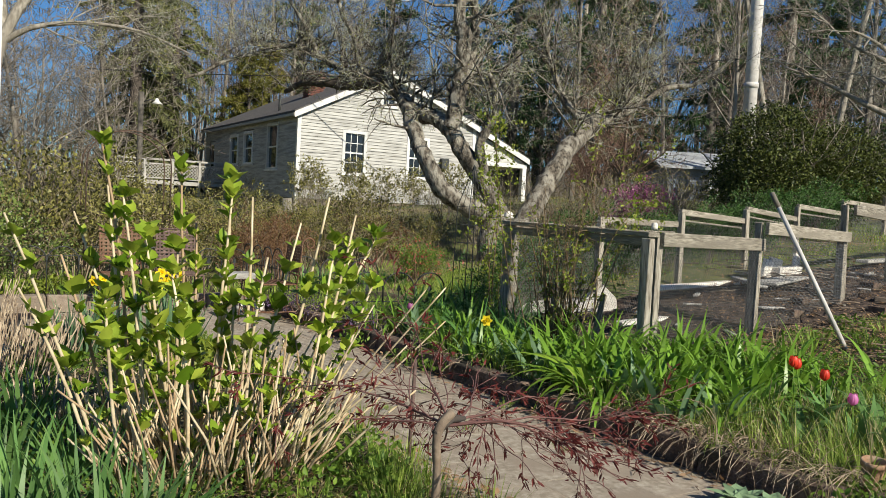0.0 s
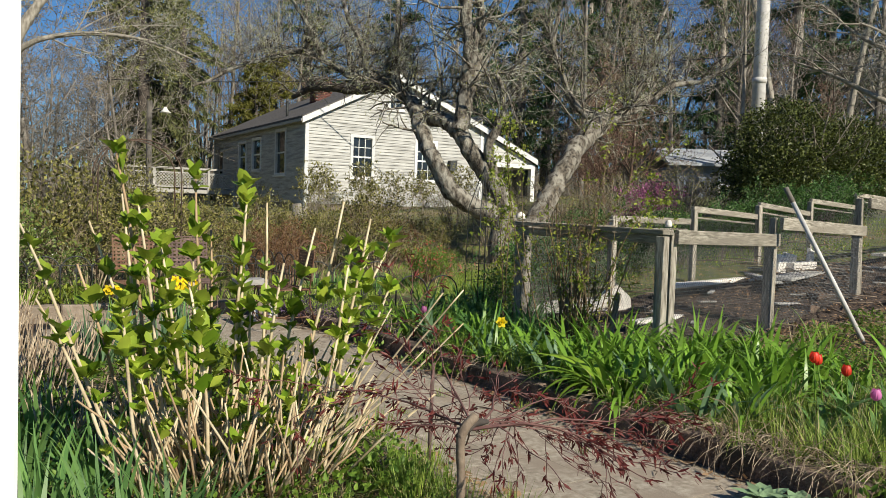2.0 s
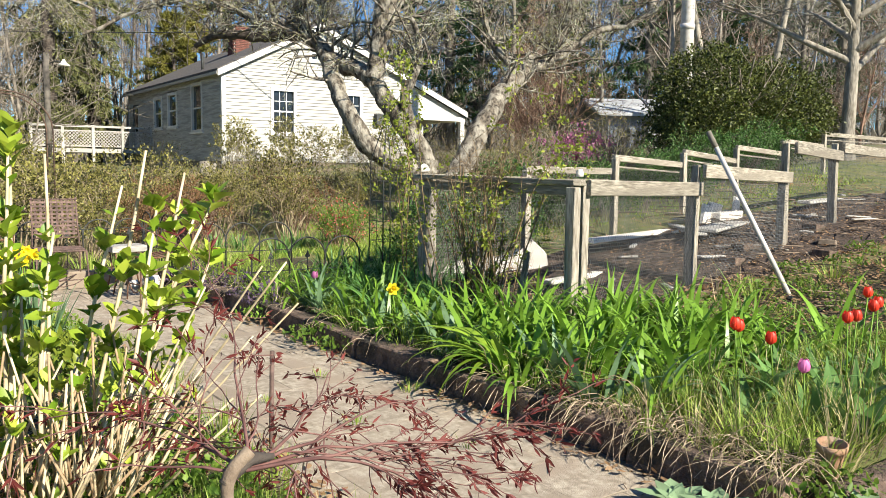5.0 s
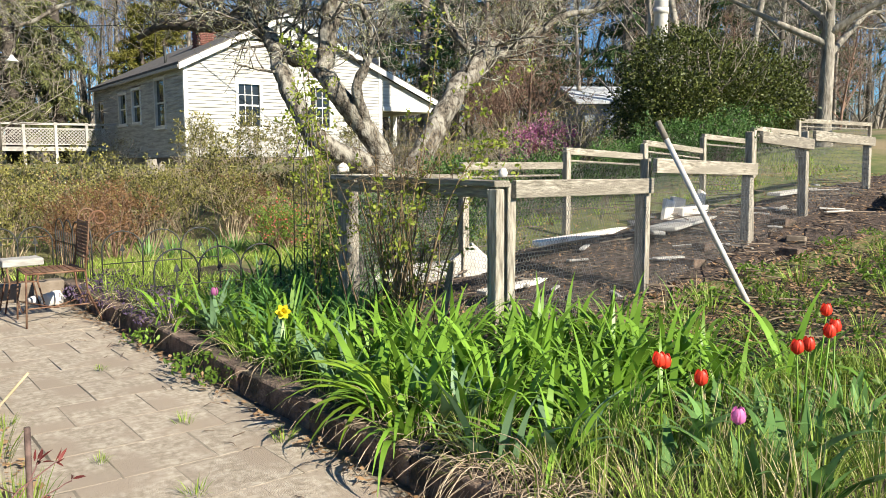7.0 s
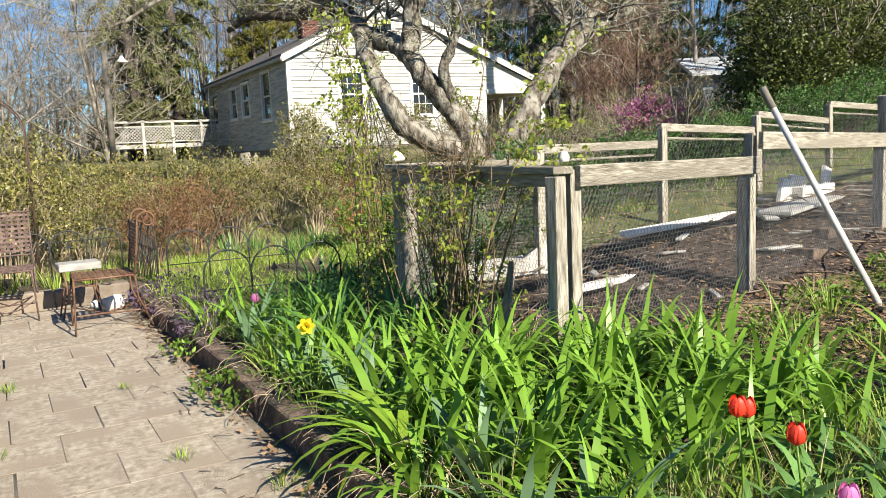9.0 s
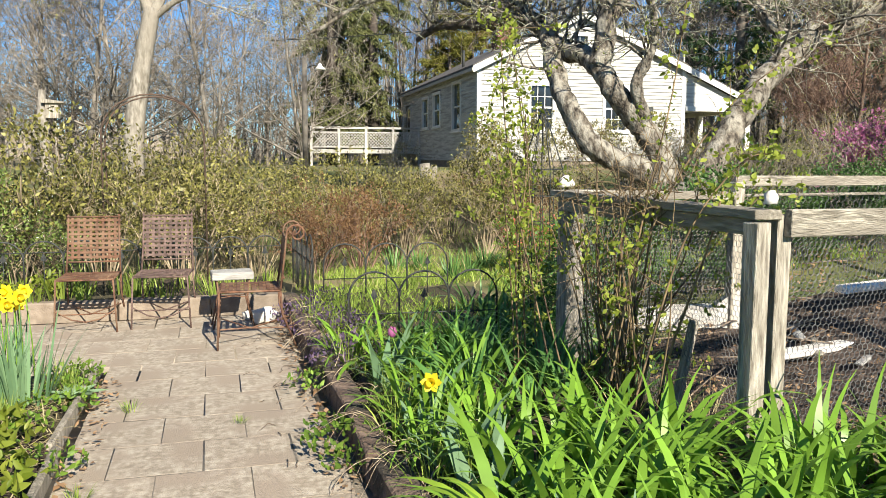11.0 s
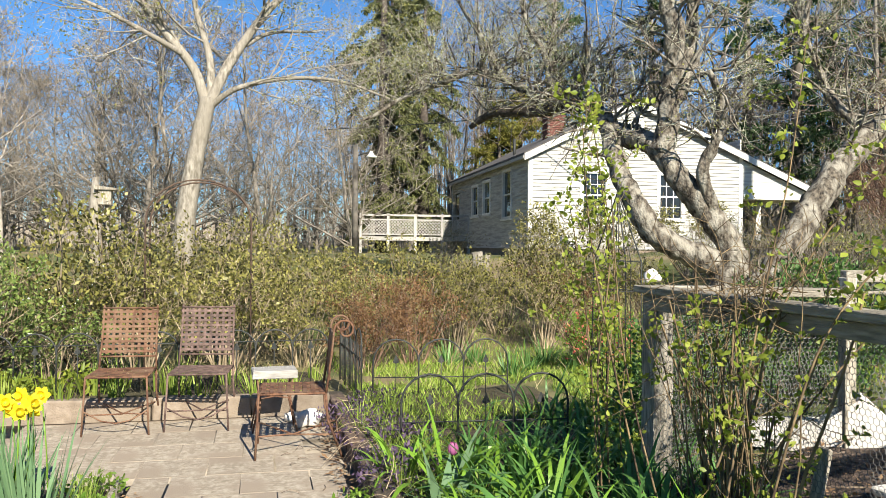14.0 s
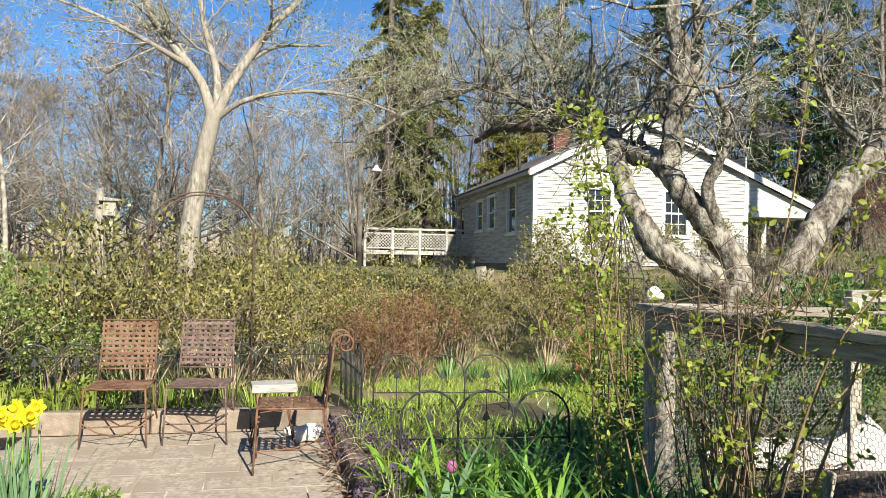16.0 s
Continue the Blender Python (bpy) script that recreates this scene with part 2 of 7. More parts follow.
# ---- mesh tools ----
class Geo:
    """Collects vertices and faces for one mesh."""
    def __init__(self):
        self.v, self.f = [], []

    def tube(self, pts, radii, sides=5, cap=True):
        pts = [Vector(p) for p in pts]
        rings, side = [], None
        for i, p in enumerate(pts):
            d = (pts[min(i + 1, len(pts) - 1)] - pts[max(i - 1, 0)])
            d = d.normalized() if d.length > 1e-7 else Vector((0, 0, 1))
            if side is None:
                side = d.cross(Vector((0.31, 0.87, 0.38))).normalized()
            side = (side - d * side.dot(d)).normalized()
            up = d.cross(side)
            r = radii[i] if hasattr(radii, "__len__") else radii
            b = len(self.v)
            for k in range(sides):
                a = 2 * math.pi * k / sides
                self.v.append(p + (side * math.cos(a) + up * math.sin(a)) * r)
            rings.append(b)
        for b, c in zip(rings, rings[1:]):
            for k in range(sides):
                j = (k + 1) % sides
                self.f.append((b + k, b + j, c + j, c + k))
        if cap:
            self.f.append(tuple(rings[-1] + k for k in range(sides)))
            self.f.append(tuple(rings[0] + k for k in reversed(range(sides))))
        return self

    def box(self, lo, hi, m=None):
        b = len(self.v)
        for z in (lo[2], hi[2]):
            for x, y in ((lo[0], lo[1]), (hi[0], lo[1]), (hi[0], hi[1]), (lo[0], hi[1])):
                p = Vector((x, y, z))
                self.v.append(m @ p if m else p)
        self.f += [tuple(b + i for i in q) for q in ((3, 2, 1, 0), (4, 5, 6, 7), (0, 1, 5, 4), (1, 2, 6, 5), (2, 3, 7, 6), (3, 0, 4, 7))]
        return self

    def ribbon(self, pts, r, side):
        """A thin flat twig of a few faces, for what is far off or very fine."""
        b = len(self.v)
        for i, p in enumerate(pts):
            w = side * r * (1 - 0.7 * i / (len(pts) - 1))
            self.v += [p - w, p + w]
        self.f += [(b + 2 * i, b + 2 * i + 1, b + 2 * i + 3, b + 2 * i + 2) for i in range(len(pts) - 1)]
        return self

    def quad(self, *ps):
        b = len(self.v)
        self.v += [Vector(p) for p in ps]
        self.f.append(tuple(range(b, b + len(ps))))
        return self

    def prism(self, outline, lo, hi, place):
        """An outline of (a, b) pushed from lo to hi; place(a, b, c) gives the point."""
        b, n = len(self.v), len(outline)
        self.v += [Vector(place(a, c, lo)) for a, c in outline] + [Vector(place(a, c, hi)) for a, c in outline]
        self.f += [tuple(b + i for i in range(n)), tuple(b + n + i for i in reversed(range(n)))]
        self.f += [(b + i, b + n + i, b + n + (i + 1) % n, b + (i + 1) % n) for i in range(n)]
        return self

    def blade(self, base, way, side, length, width, bend, seg=4, tip=0.05, fold=0.0):
        """A strap leaf that arches over: base, upward way, side across, bend downwards."""
        p, d = Vector(base), Vector(way).normalized()
        side = Vector(side).normalized()
        b = len(self.v)
        for i in range(seg + 1):
            s = i / seg
            w = width * (0.75 + 0.5 * s if s < 0.4 else max(tip, 0.95 * (1 - s) / 0.6)) * 0.5
            nrm = d.cross(side)
            self.v += [p - side * w + nrm * fold * w, p + side * w + nrm * fold * w]
            d = (d + Vector((0, 0, -1)) * bend / seg * (0.4 + 1.4 * s)).normalized()
            p = p + d * length / seg
        self.f += [(b + 2 * i, b + 2 * i + 1, b + 2 * i + 3, b + 2 * i + 2) for i in range(seg)]
        return self

    def leaf(self, base, way, side, length, width, curl=0.25):
        """A pointed leaf of six faces, folded along its midrib."""
        d, s = Vector(way).normalized(), Vector(side).normalized()
        n = d.cross(s)
        p = Vector(base)
        b = len(self.v)
        self.v += [p, p + d * length * 0.35 + s * width * 0.5 + n * width * curl, p + d * length * 0.4, p + d * length * 0.35 - s * width * 0.5 + n * width * curl,
                   p + d * length * 0.72 + s * width * 0.36 - n * length * 0.03, p + d * length * 0.72 - s * width * 0.36 - n * length * 0.03, p + d * length - n * length * 0.14]
        self.f += [(b, b + 1, b + 2), (b, b + 2, b + 3), (b + 2, b + 1, b + 4), (b + 2, b + 5, b + 3), (b + 2, b + 4, b + 6), (b + 2, b + 6, b + 5)]
        return self

    def chip(self, base, way, side, length, width):
        d, s = Vector(way).normalized(), Vector(side).normalized()
        p = Vector(base)
        b = len(self.v)
        self.v += [p, p + d * length * 0.5 + s * width * 0.5, p + d * length, p + d * length * 0.5 - s * width * 0.5]
        self.f.append((b, b + 1, b + 2, b + 3))
        return self

    def mesh(self, name, material, smooth=True):
        me = bpy.data.meshes.new(name)
        me.from_pydata([tuple(p) for p in self.v], [], self.f)
        me.materials.append(material)
        if smooth:
            me.shade_smooth()
        return me


def part(name, geo, material, parent=None, label="", smooth=True):
    me = geo if isinstance(geo, bpy.types.Mesh) else geo.mesh(name, material, smooth)
    ob = new(name, me)
    ob.parent = parent
    if label:
        ob["label"] = label
    return ob

def thing(name, label, category, at=(0, 0, 0), group="", kind="", turn=0.0):
    ob = new(name)
    ob.matrix_world = pose(*at, 0, 0, turn)
    return tagged(ob, label, category, group, kind)

def bevelled(size, bevel=0.008, jitter=0.0, rng=None):
    """A box mesh with bevelled edges, centred in x and y, its base at 0."""
    bm = bmesh.new()
    bmesh.ops.create_cube(bm, size=1)
    for v in bm.verts:
        v.co = Vector((v.co.x * size[0], v.co.y * size[1], (v.co.z + 0.5) * size[2]))
        if rng:
            v.co += Vector((rng.uniform(-1, 1), rng.uniform(-1, 1), rng.uniform(-1, 1))) * jitter
    bmesh.ops.bevel(bm, geom=bm.edges[:], offset=bevel, segments=1, affect="EDGES", profile=0.6)
    return bm

def bmesh_mesh(bm, name, material, smooth=False):
    me = bpy.data.meshes.new(name)
    bm.to_mesh(me)
    bm.free()
    me.materials.append(material)
    if smooth:
        me.shade_smooth()
    return me

def rock(name, material, size, seed, sub=2):
    rng = random.Random(seed)
    bm = bmesh.new()
    bmesh.ops.create_icosphere(bm, subdivisions=sub, radius=1)
    off = Vector((rng.uniform(0, 50), rng.uniform(0, 50), rng.uniform(0, 50)))
    for v in bm.verts:
        k = 0.8 + 0.45 * noise.noise(v.co * 1.3 + off) + 0.12 * noise.noise(v.co * 4 + off)
        v.co = Vector((v.co.x * size[0], v.co.y * size[1], max(v.co.z, -0.55) * size[2])) * k
    return bmesh_mesh(bm, name, material, True)

def smooth01(a):
    a = min(1.0, max(0.0, a))
    return a * a * (3 - 2 * a)

def land(x, y):
    """Height of the ground."""
    hy = 1.1 * smooth01((y - 10.5) / 15.5)
    hx = 0.08 * max(0.0, min(x, 26) - 5.5) + 0.13 * max(0.0, min(y, 8.5) - 4.8) * smooth01((x - 5) / 2) * (1 - smooth01((y - 7.0 - 0.185 * (x - 6.0)) / 1.6) * smooth01((13.2 - x) / 2.5))
    near = smooth01((x - 3.3) / 0.3) * smooth01((y - 1.7) / 0.3)
    return max(hy, hx) + 0.1 * near * (1 - smooth01((y - 9) / 3)) + 0.5 * smooth01((math.hypot(x, y) - 40) / 60)

# ---- ground ----
def build_ground():
    xs = [-400, -200, -100, -60, -35] + [-20 + i * 1.0 for i in range(20)] + [i * 0.35 for i in range(58)] + [20.5 + i * 1.5 for i in range(14)] + [45, 60, 90, 150, 250, 400]
    ys = [-400, -200, -100, -50, -25, -12, -6, -3] + [-2 + i * 0.35 for i in range(50)] + [16 + i * 1.0 for i in range(22)] + [40, 46, 55, 70, 100, 160, 260, 400]
    g = Geo()
    for y in ys:
        for x in xs:
            paved = (x < 3.6 and y < 9.1) or y < 1.75
            z = -0.05 if paved else land(x, y) + 0.025 * noise.noise(Vector((x * 1.7, y * 1.7, 0)))
            g.v.append(Vector((x, y, z)))
    n = len(xs)
    for j in range(len(ys) - 1):
        for i in range(n - 1):
            a = j * n + i
            g.f.append((a, a + 1, a + n + 1, a + n))
    tagged(part("ground", g, M_GROUND), "rough spring lawn and leaf litter ground", "ground", kind="structure")

build_ground()

def soil_patch(name, label, x0, x1, y0, y1, lift, material, step=0.12, rough=0.03, seed=0):
    """A closed bed of earth with an uneven top."""
    g = Geo()
    nx, ny = max(2, int((x1 - x0) / step)), max(2, int((y1 - y0) / step))
    for j in range(ny + 1):
        for i in range(nx + 1):
            x, y = x0 + (x1 - x0) * i / nx, y0 + (y1 - y0) * j / ny
            edge = min(i, j, nx - i, ny - j) == 0
            z = (max(0, land(x, y)) if x > 3.4 else 0) + lift + rough * (noise.noise(Vector((x * 3, y * 3, seed))) + 0.6 * noise.noise(Vector((x * 9, y * 9, seed))))
            g.v.append(Vector((x, y, z - (0.14 if edge else 0))))
    for j in range(ny):
        for i in range(nx):
            a = j * (nx + 1) + i
            g.f.append((a, a + 1, a + nx + 2, a + nx + 1))
    return tagged(part(name, g, material), label, "flower bed", kind="structure")

soil_patch("flower_bed", "dark earth flower bed behind a low stone edging", 3.42, 5.3, 1.95, 9.4, 0.03, M_SOIL)
soil_patch("flower_bed_path", "earth bed with plant litter beside the paved path", -2.2, 2.04, 1.25, 7.2, 0.035, M_SOIL, seed=5)
soil_patch("flower_bed_back", "earth bed behind the patio kerb", -2.5, 3.4, 9.1, 10.6, 0.12, M_SOIL, seed=7)
soil_patch("litter_ground", "bare earth strewn with plant litter beside the fence", 5.34, 13.5, 1.95, 4.5, 0.025, M_SOIL, step=0.2, rough=0.04, seed=11)
soil_patch("mulch_ground", "dark mulched vegetable plot inside the wire fence", 5.0, 15.5, 4.55, 6.6, 0.03, M_MULCH, step=0.2, rough=0.045, seed=9)

# ---- paving ----
def build_paving():
    base = thing("pavement", "weathered square concrete pavers with sandy joints", "pavement", kind="structure")
    g = Geo()
    g.box((-2.05, -1.6, -0.06), (5.25, 1.24, 0.0)).box((2.04, 1.24, -0.06), (3.42, 7.2, 0.0)).box((0.7, 7.2, -0.06), (3.42, 9.0, 0.0))
    part("bedding", g, M_JOINT, base, "sandy joints between the pavers")
    rng = random.Random(3)
    size = 0.405
    meshes = [bmesh_mesh(bevelled((size - 0.006, size - 0.006, 0.05), 0.0012, 0.0003, rng), "paver", M_PAVER) for _ in range(9)]
    halves = [bmesh_mesh(bevelled((size / 2 - 0.007, size - 0.007, 0.05), 0.0012, 0.0003, rng), "paver", M_PAVER) for _ in range(3)]
    def lay(x, y, m):
        ob = part("paver", m, None, base)
        ob.matrix_basis = pose(x + rng.uniform(-.004, .004), y + rng.uniform(-.004, .004), -0.0486 + rng.uniform(-.0003, .0003), rng.uniform(-.03, .03), rng.uniform(-.03, .03), rng.uniform(-.7, .7) + (0 if m in halves else 90 * rng.randrange(4)))
    for j in range(-4, 22):
        y = 0.05 + size * (j + 0.5)
        wide = y < 1.2 or y > 7.15
        x0, x1 = ((-2.0 if y < 2 else 0.85), (5.2 if y < 1.2 else 3.36)) if wide else (2.08, 3.36)
        cells = []
        x = 2.08 - size * 11 + (0 if j % 2 == 0 else size / 2)
        while x < x1:
            if x >= x0 - 0.02 and x + size <= x1 + 0.06:
                cells.append((x + size / 2, meshes[rng.randrange(9)]))
            elif not wide and x < x0 and x + size / 2 >= x0 - 0.02:
                cells.append((x0 + size / 4, halves[rng.randrange(3)]))
            elif not wide and x + size > x1 and x + size / 2 <= x1 + 0.03:
                cells.append((x + size / 4, halves[rng.randrange(3)]))
            x += size
        for x, m in cells:
            lay(x, y, m)

def build_edging():
    rng = random.Random(5)
    e = thing("kerb", "low weathered stone edging along the flower bed", "kerb", kind="structure")
    y = 1.95
    while y < 8.9:
        ln = rng.uniform(0.55, 0.85)
        m = bmesh_mesh(bevelled((0.13, ln - 0.012, 0.18), 0.009, 0.009, rng), "edging_block", M_STONE)
        ob = part("edging_block", m, None, e)
        ob.matrix_basis = pose(3.42 + rng.uniform(-.012, .012), y + ln / 2, -0.04, rng.uniform(-1, 1), rng.uniform(-3, 3), rng.uniform(-1, 1))
        y += ln
    x = 3.5
    while x < 7:
        ln = rng.uniform(0.5, 0.8)
        m = bmesh_mesh(bevelled((ln - 0.012, 0.14, 0.15), 0.02, 0.012, rng), "edging_block", M_STONE)
        ob = part("edging_block", m, None, e)
        ob.matrix_basis = pose(x + ln / 2, 1.87, -0.04, 0, rng.uniform(-1, 1), rng.uniform(-2, 2))
        x += ln
    k = thing("kerb_back", "tan concrete kerb behind the patio chairs", "kerb", kind="structure")
    x = -1.4
    while x < 3.3:
        ln = min(rng.uniform(0.7, 1.0), 3.36 - x)
        m = bmesh_mesh(bevelled((ln - 0.01, 0.15, 0.2), 0.012, 0.006, rng), "kerb_block", M_TANSTONE)
        part("kerb_block", m, None, k).matrix_basis = pose(x + ln / 2, 9.07, -0.03, 0, rng.uniform(-.6, .6), rng.uniform(-.8, .8))
        x += ln
    w = thing("path_edging", "thin weathered wooden boards edging the path", "edging", kind="structure")
    for y0, y1, x, tilt in ((4.3, 5.6, 2.05, 2), (5.62, 7.15, 2.03, -4)):
        m = bmesh_mesh(bevelled((0.035, y1 - y0, 0.13), 0.008, 0.006, rng), "edging_board", M_WOOD)
        part("edging_board", m, None, w).matrix_basis = pose(x, (y0 + y1) / 2, -0.05, 0, tilt, rng.uniform(-.8, .8))
    for x0, x1 in ((0.75, 2.0),):
        m = bmesh_mesh(bevelled((x1 - x0, 0.035, 0.12), 0.008, 0.006, rng), "edging_board", M_WOOD)
        part("edging_board", m, None, w).matrix_basis = pose((x0 + x1) / 2, 7.2, -0.05, 2, 0, 0)

build_edging()

# ---- white porch post near the start ----
def build_porch_post():
    p = thing("porch_post", "white painted wooden porch post beside the doorway", "post", at=(0.045, 1.66, 0))
    bm = bevelled((0.14, 0.14, 2.9), 0.006)
    part("shaft", bmesh_mesh(bm, "shaft", M_TRIM), None, p).matrix_basis = pose(0, 0, 0.1)
    part("plinth", bmesh_mesh(bevelled((0.19, 0.19, 0.16), 0.008), "plinth", M_TRIM), None, p).matrix_basis = pose(0, 0, -0.05)

build_porch_post()

# ---- the white house ----
def clap_wall(outline_top, u0, u1, z0, place, holes=(), lap=0.115):
    """Lapped boards from u0 to u1: outline_top(u) is the wall's top; holes are (ua, ub, za, zb)."""
    g = Geo()
    cuts = sorted({u0, u1, *[h[0] for h in holes], *[h[1] for h in holes], *[u0 + (u1 - u0) * i / 24 for i in range(25)]})
    zmax = max(outline_top(u) for u in cuts)
    z = z0
    while z < zmax:
        for a, b in zip(cuts, cuts[1:]):
            if any(h[0] - 1e-6 <= a and b <= h[1] + 1e-6 and h[2] < z + lap / 2 < h[3] for h in holes):
                continue
            ta, tb = min(z + lap, outline_top(a)), min(z + lap, outline_top(b))
            if ta <= z and tb <= z:
                continue
            ta, tb = max(ta, z + 0.001), max(tb, z + 0.001)
            g.quad(place(a, z, 0.034), place(b, z, 0.034), place(b, tb, 0.006), place(a, ta, 0.006))
            g.quad(place(a, z, 0.0), place(b, z, 0.0), place(b, z, 0.034), place(a, z, 0.034))
        z += lap
    return g

def sash_window(parent, place, ua, ub, za, zb, cols=3, rows=4, sill=True, curtain=True):
    """Frame, glass, muntins; place(u, z, out)."""
    def bar(a, b, c, d, o0, o1):
        g = Geo()
        g.prism([(a, c), (b, c), (b, d), (a, d)], o0, o1, lambda u, z, o: place(u, z, o))
        return g
    w = part("window", bar(ua, ub, za, zb, -0.06, -0.045), M_GLASS, parent, "dark glass window in a white frame", smooth=False)
    t = 0.11
    fr = Geo()
    for a, b, c, d in ((ua, ua + t, za, zb), (ub - t, ub, za, zb), (ua + t, ub - t, zb - t, zb), (ua + t, ub - t, za, za + t * 0.7)):
        fr.prism([(a, c), (b, c), (b, d), (a, d)], -0.05, 0.045, place)
    part("window_frame", fr, M_TRIM, w, smooth=False)
    a, b, c, d = ua + t, ub - t, za + t * 0.7, zb - t
    mu = Geo()
    for i in range(1, cols):
        u = a + (b - a) * i / cols
        mu.prism([(u - .011, c), (u + .011, c), (u + .011, d), (u - .011, d)], -0.044, -0.03, place)
    for j in range(1, rows):
        z, h = c + (d - c) * j / rows, (0.028 if j == rows // 2 else 0.011)
        mu.prism([(a, z - h), (b, z - h), (b, z + h), (a, z + h)], -0.043, -0.022, place)
    part("muntins", mu, M_TRIM, w, smooth=False)
    if sill:
        part("sill", bar(ua - 0.05, ub + 0.05, za - 0.05, za, -0.04, 0.09), M_TRIM, w, smooth=False)

def build_house():
    h = thing("house", "white clapboard cottage with a gable, porch and brick chimney", "house", at=(11.02, 26.6, 0), turn=-2)
    W, D, EV, PK, PKU, PE = 7.3, 12.2, 4.36, 6.1, 3.5, 9.88
    slope, fall = (PK - EV) / PKU, 0.43
    top = lambda u: (EV + slope * u if u < PKU else PK - fall * (u - PKU))
    gable = lambda u, z, o: (u, -o, z)
    side = lambda u, z, o: (-o, u, z)
    gh = [(1.68, 2.64, 2.3, 3.87), (4.3, 5.26, 2.3, 3.87), (3.12, 3.82, 4.86, 5.5)]
    sh = [(1.95, 3.2, 2.36, 4.1), (4.9, 6.15, 2.6, 3.95), (6.9, 8.1, 2.6, 3.9), (10.5, 11.4, 1.75, 3.8)]
    part("wall_gable", clap_wall(top, 0.0, W, 1.35, gable, gh), M_SIDING, h, "white lapped clapboards", smooth=False)
    part("wall_side", clap_wall(lambda u: EV, 0.0, D, 1.35, side, sh), M_SIDING, h, smooth=False)
    back = Geo()
    back.box((0.06, 0.06, 0.6), (W, 0.14, 2.3)).box((0.06, 0.16, 0.6), (0.14, D, 2.3)).box((W - 0.05, 0.02, 0.6), (W, D, 5)).box((0.06, D - 0.1, 0.6), (W, D, EV))
    back.prism([(0.06, EV - 0.3), (W, EV - 0.3), (W, top(W) - 0.15), (PKU, PK - 0.15), (0.06, EV - 0.12)], D - 0.1, D, lambda a, b, c: (a, c, b))
    part("wall_core", back, M_SIDING, h, smooth=False)
    fnd = Geo()
    fnd.box((0.03, 0.03, 0.4), (W, D, 1.34))
    part("foundation", fnd, M_TANSTONE, h, smooth=False)
    for ua, ub, za, zb in gh[:2]:
        sash_window(h, gable, ua, ub, za, zb)
    sash_window(h, gable, *gh[2], cols=2, rows=2)
    sash_window(h, side, *sh[0], cols=1, rows=2)
    sash_window(h, side, *sh[1], cols=1, rows=2)
    sash_window(h, side, *sh[2], cols=1, rows=2)
    door = part("door", Geo().prism([(10.6, 1.75), (11.3, 1.75), (11.3, 3.72), (10.6, 3.72)], -0.05, -0.01, side), M_TRIM, h, "white panelled door", smooth=False)
    part("door_pane", Geo().prism([(10.72, 2.6), (11.18, 2.6), (11.18, 3.6), (10.72, 3.6)], -0.01, 0.0, side), M_GLASS, door, smooth=False)
    for nm, x0, y0, x1, y1 in (("corner_board", -0.035, -0.035, 0.1, 0.1), ("corner_board", W - 0.1, -0.04, W + 0.04, 0.1), ("corner_board", -0.035, D - 0.1, 0.1, D)):
        part(nm, Geo().box((x0, y0, 1.2), (x1, y1, top(max(0, x0)) - 0.05)), M_TRIM, h, smooth=False)
    for nm, ua, ub in (("roof_left", -0.22, PKU), ("roof_right", PKU, PE)):
        za = EV - 0.22 * slope if ua < 0 else PK
        zb = PK if ub == PKU else PK - fall * (PE - PKU)
        rf = Geo()
        rf.prism([(ua, za), (ub, zb), (ub, zb + 0.1), (ua, za + 0.1)], -0.2, D + 0.15, lambda a, b, c: (a, c, b))
        part(nm, rf, M_ROOF, h, "dark asphalt shingle roof", smooth=False)
        rk = Geo()
        rk.prism([(ua, za - 0.15), (ub, zb - 0.15), (ub, zb + 0.055), (ua, za + 0.055)], -0.235, -0.204, lambda a, b, c: (a, c, b))
        part("rake_board", rk, M_TRIM, h, smooth=False)
    fb = Geo()
    fb.box((-0.25, -0.2, EV - 0.2), (-0.224, D + 0.15, EV - 0.1))
    part("fascia", fb, M_GREYWOOD, h, smooth=False)
    # porch on the right of the gable
    po = Geo()
    po.prism([(W + 0.05, 3.2), (9.75, 3.2), (9.75, top(9.75) - 0.14), (W + 0.05, top(W) - 0.16)], -0.03, 0.06, lambda a, b, c: (a, c, b))
    part("porch_gable", po, M_SIDING, h, smooth=False)
    bm = Geo().box((W + 0.05, -0.1, 3.04), (9.85, 0.1, 3.2)).box((9.65, 0.1, 3.04), (9.85, D * 0.5, 3.2))
    part("porch_beam", bm, M_TRIM, h, smooth=False)
    for y in (0.0, 3.0, 6.0):
        part("porch_column", Geo().box((9.65, y - 0.09, 1.2), (9.84, y + 0.1, 3.04)), M_TRIM, h, smooth=False)
    part("porch_floor", Geo().box((W, -0.1, 0.5), (9.95, 6.2, 1.2)), M_GREYWOOD, h, smooth=False)
    part("porch_ceiling", Geo().box((W + 0.05, 0.1, 3.22), (9.65, 6.1, 3.26)), M_TRIM, h, smooth=False)
    part("porch_wall", Geo().box((W + 0.05, 6.1, 1.2), (9.8, 6.2, 3.4)), M_SIDING, h, smooth=False)
    part("wall_lamp", Geo().box((5.75, -0.22, 2.75), (6.05, -0.02, 3.15)), M_BLACKIRON, h, "dark wall box", smooth=False)
    # chimney of single bricks
    ch = part("chimney", Geo().box((2.01, 4.26, 4.6), (2.59, 4.84, 6.5)), M_MORTAR, h, "red brick chimney", smooth=False)
    rng = random.Random(2)
    bl = bmesh_mesh(bevelled((0.195, 0.09, 0.057), 0.004), "brick", M_BRICK)
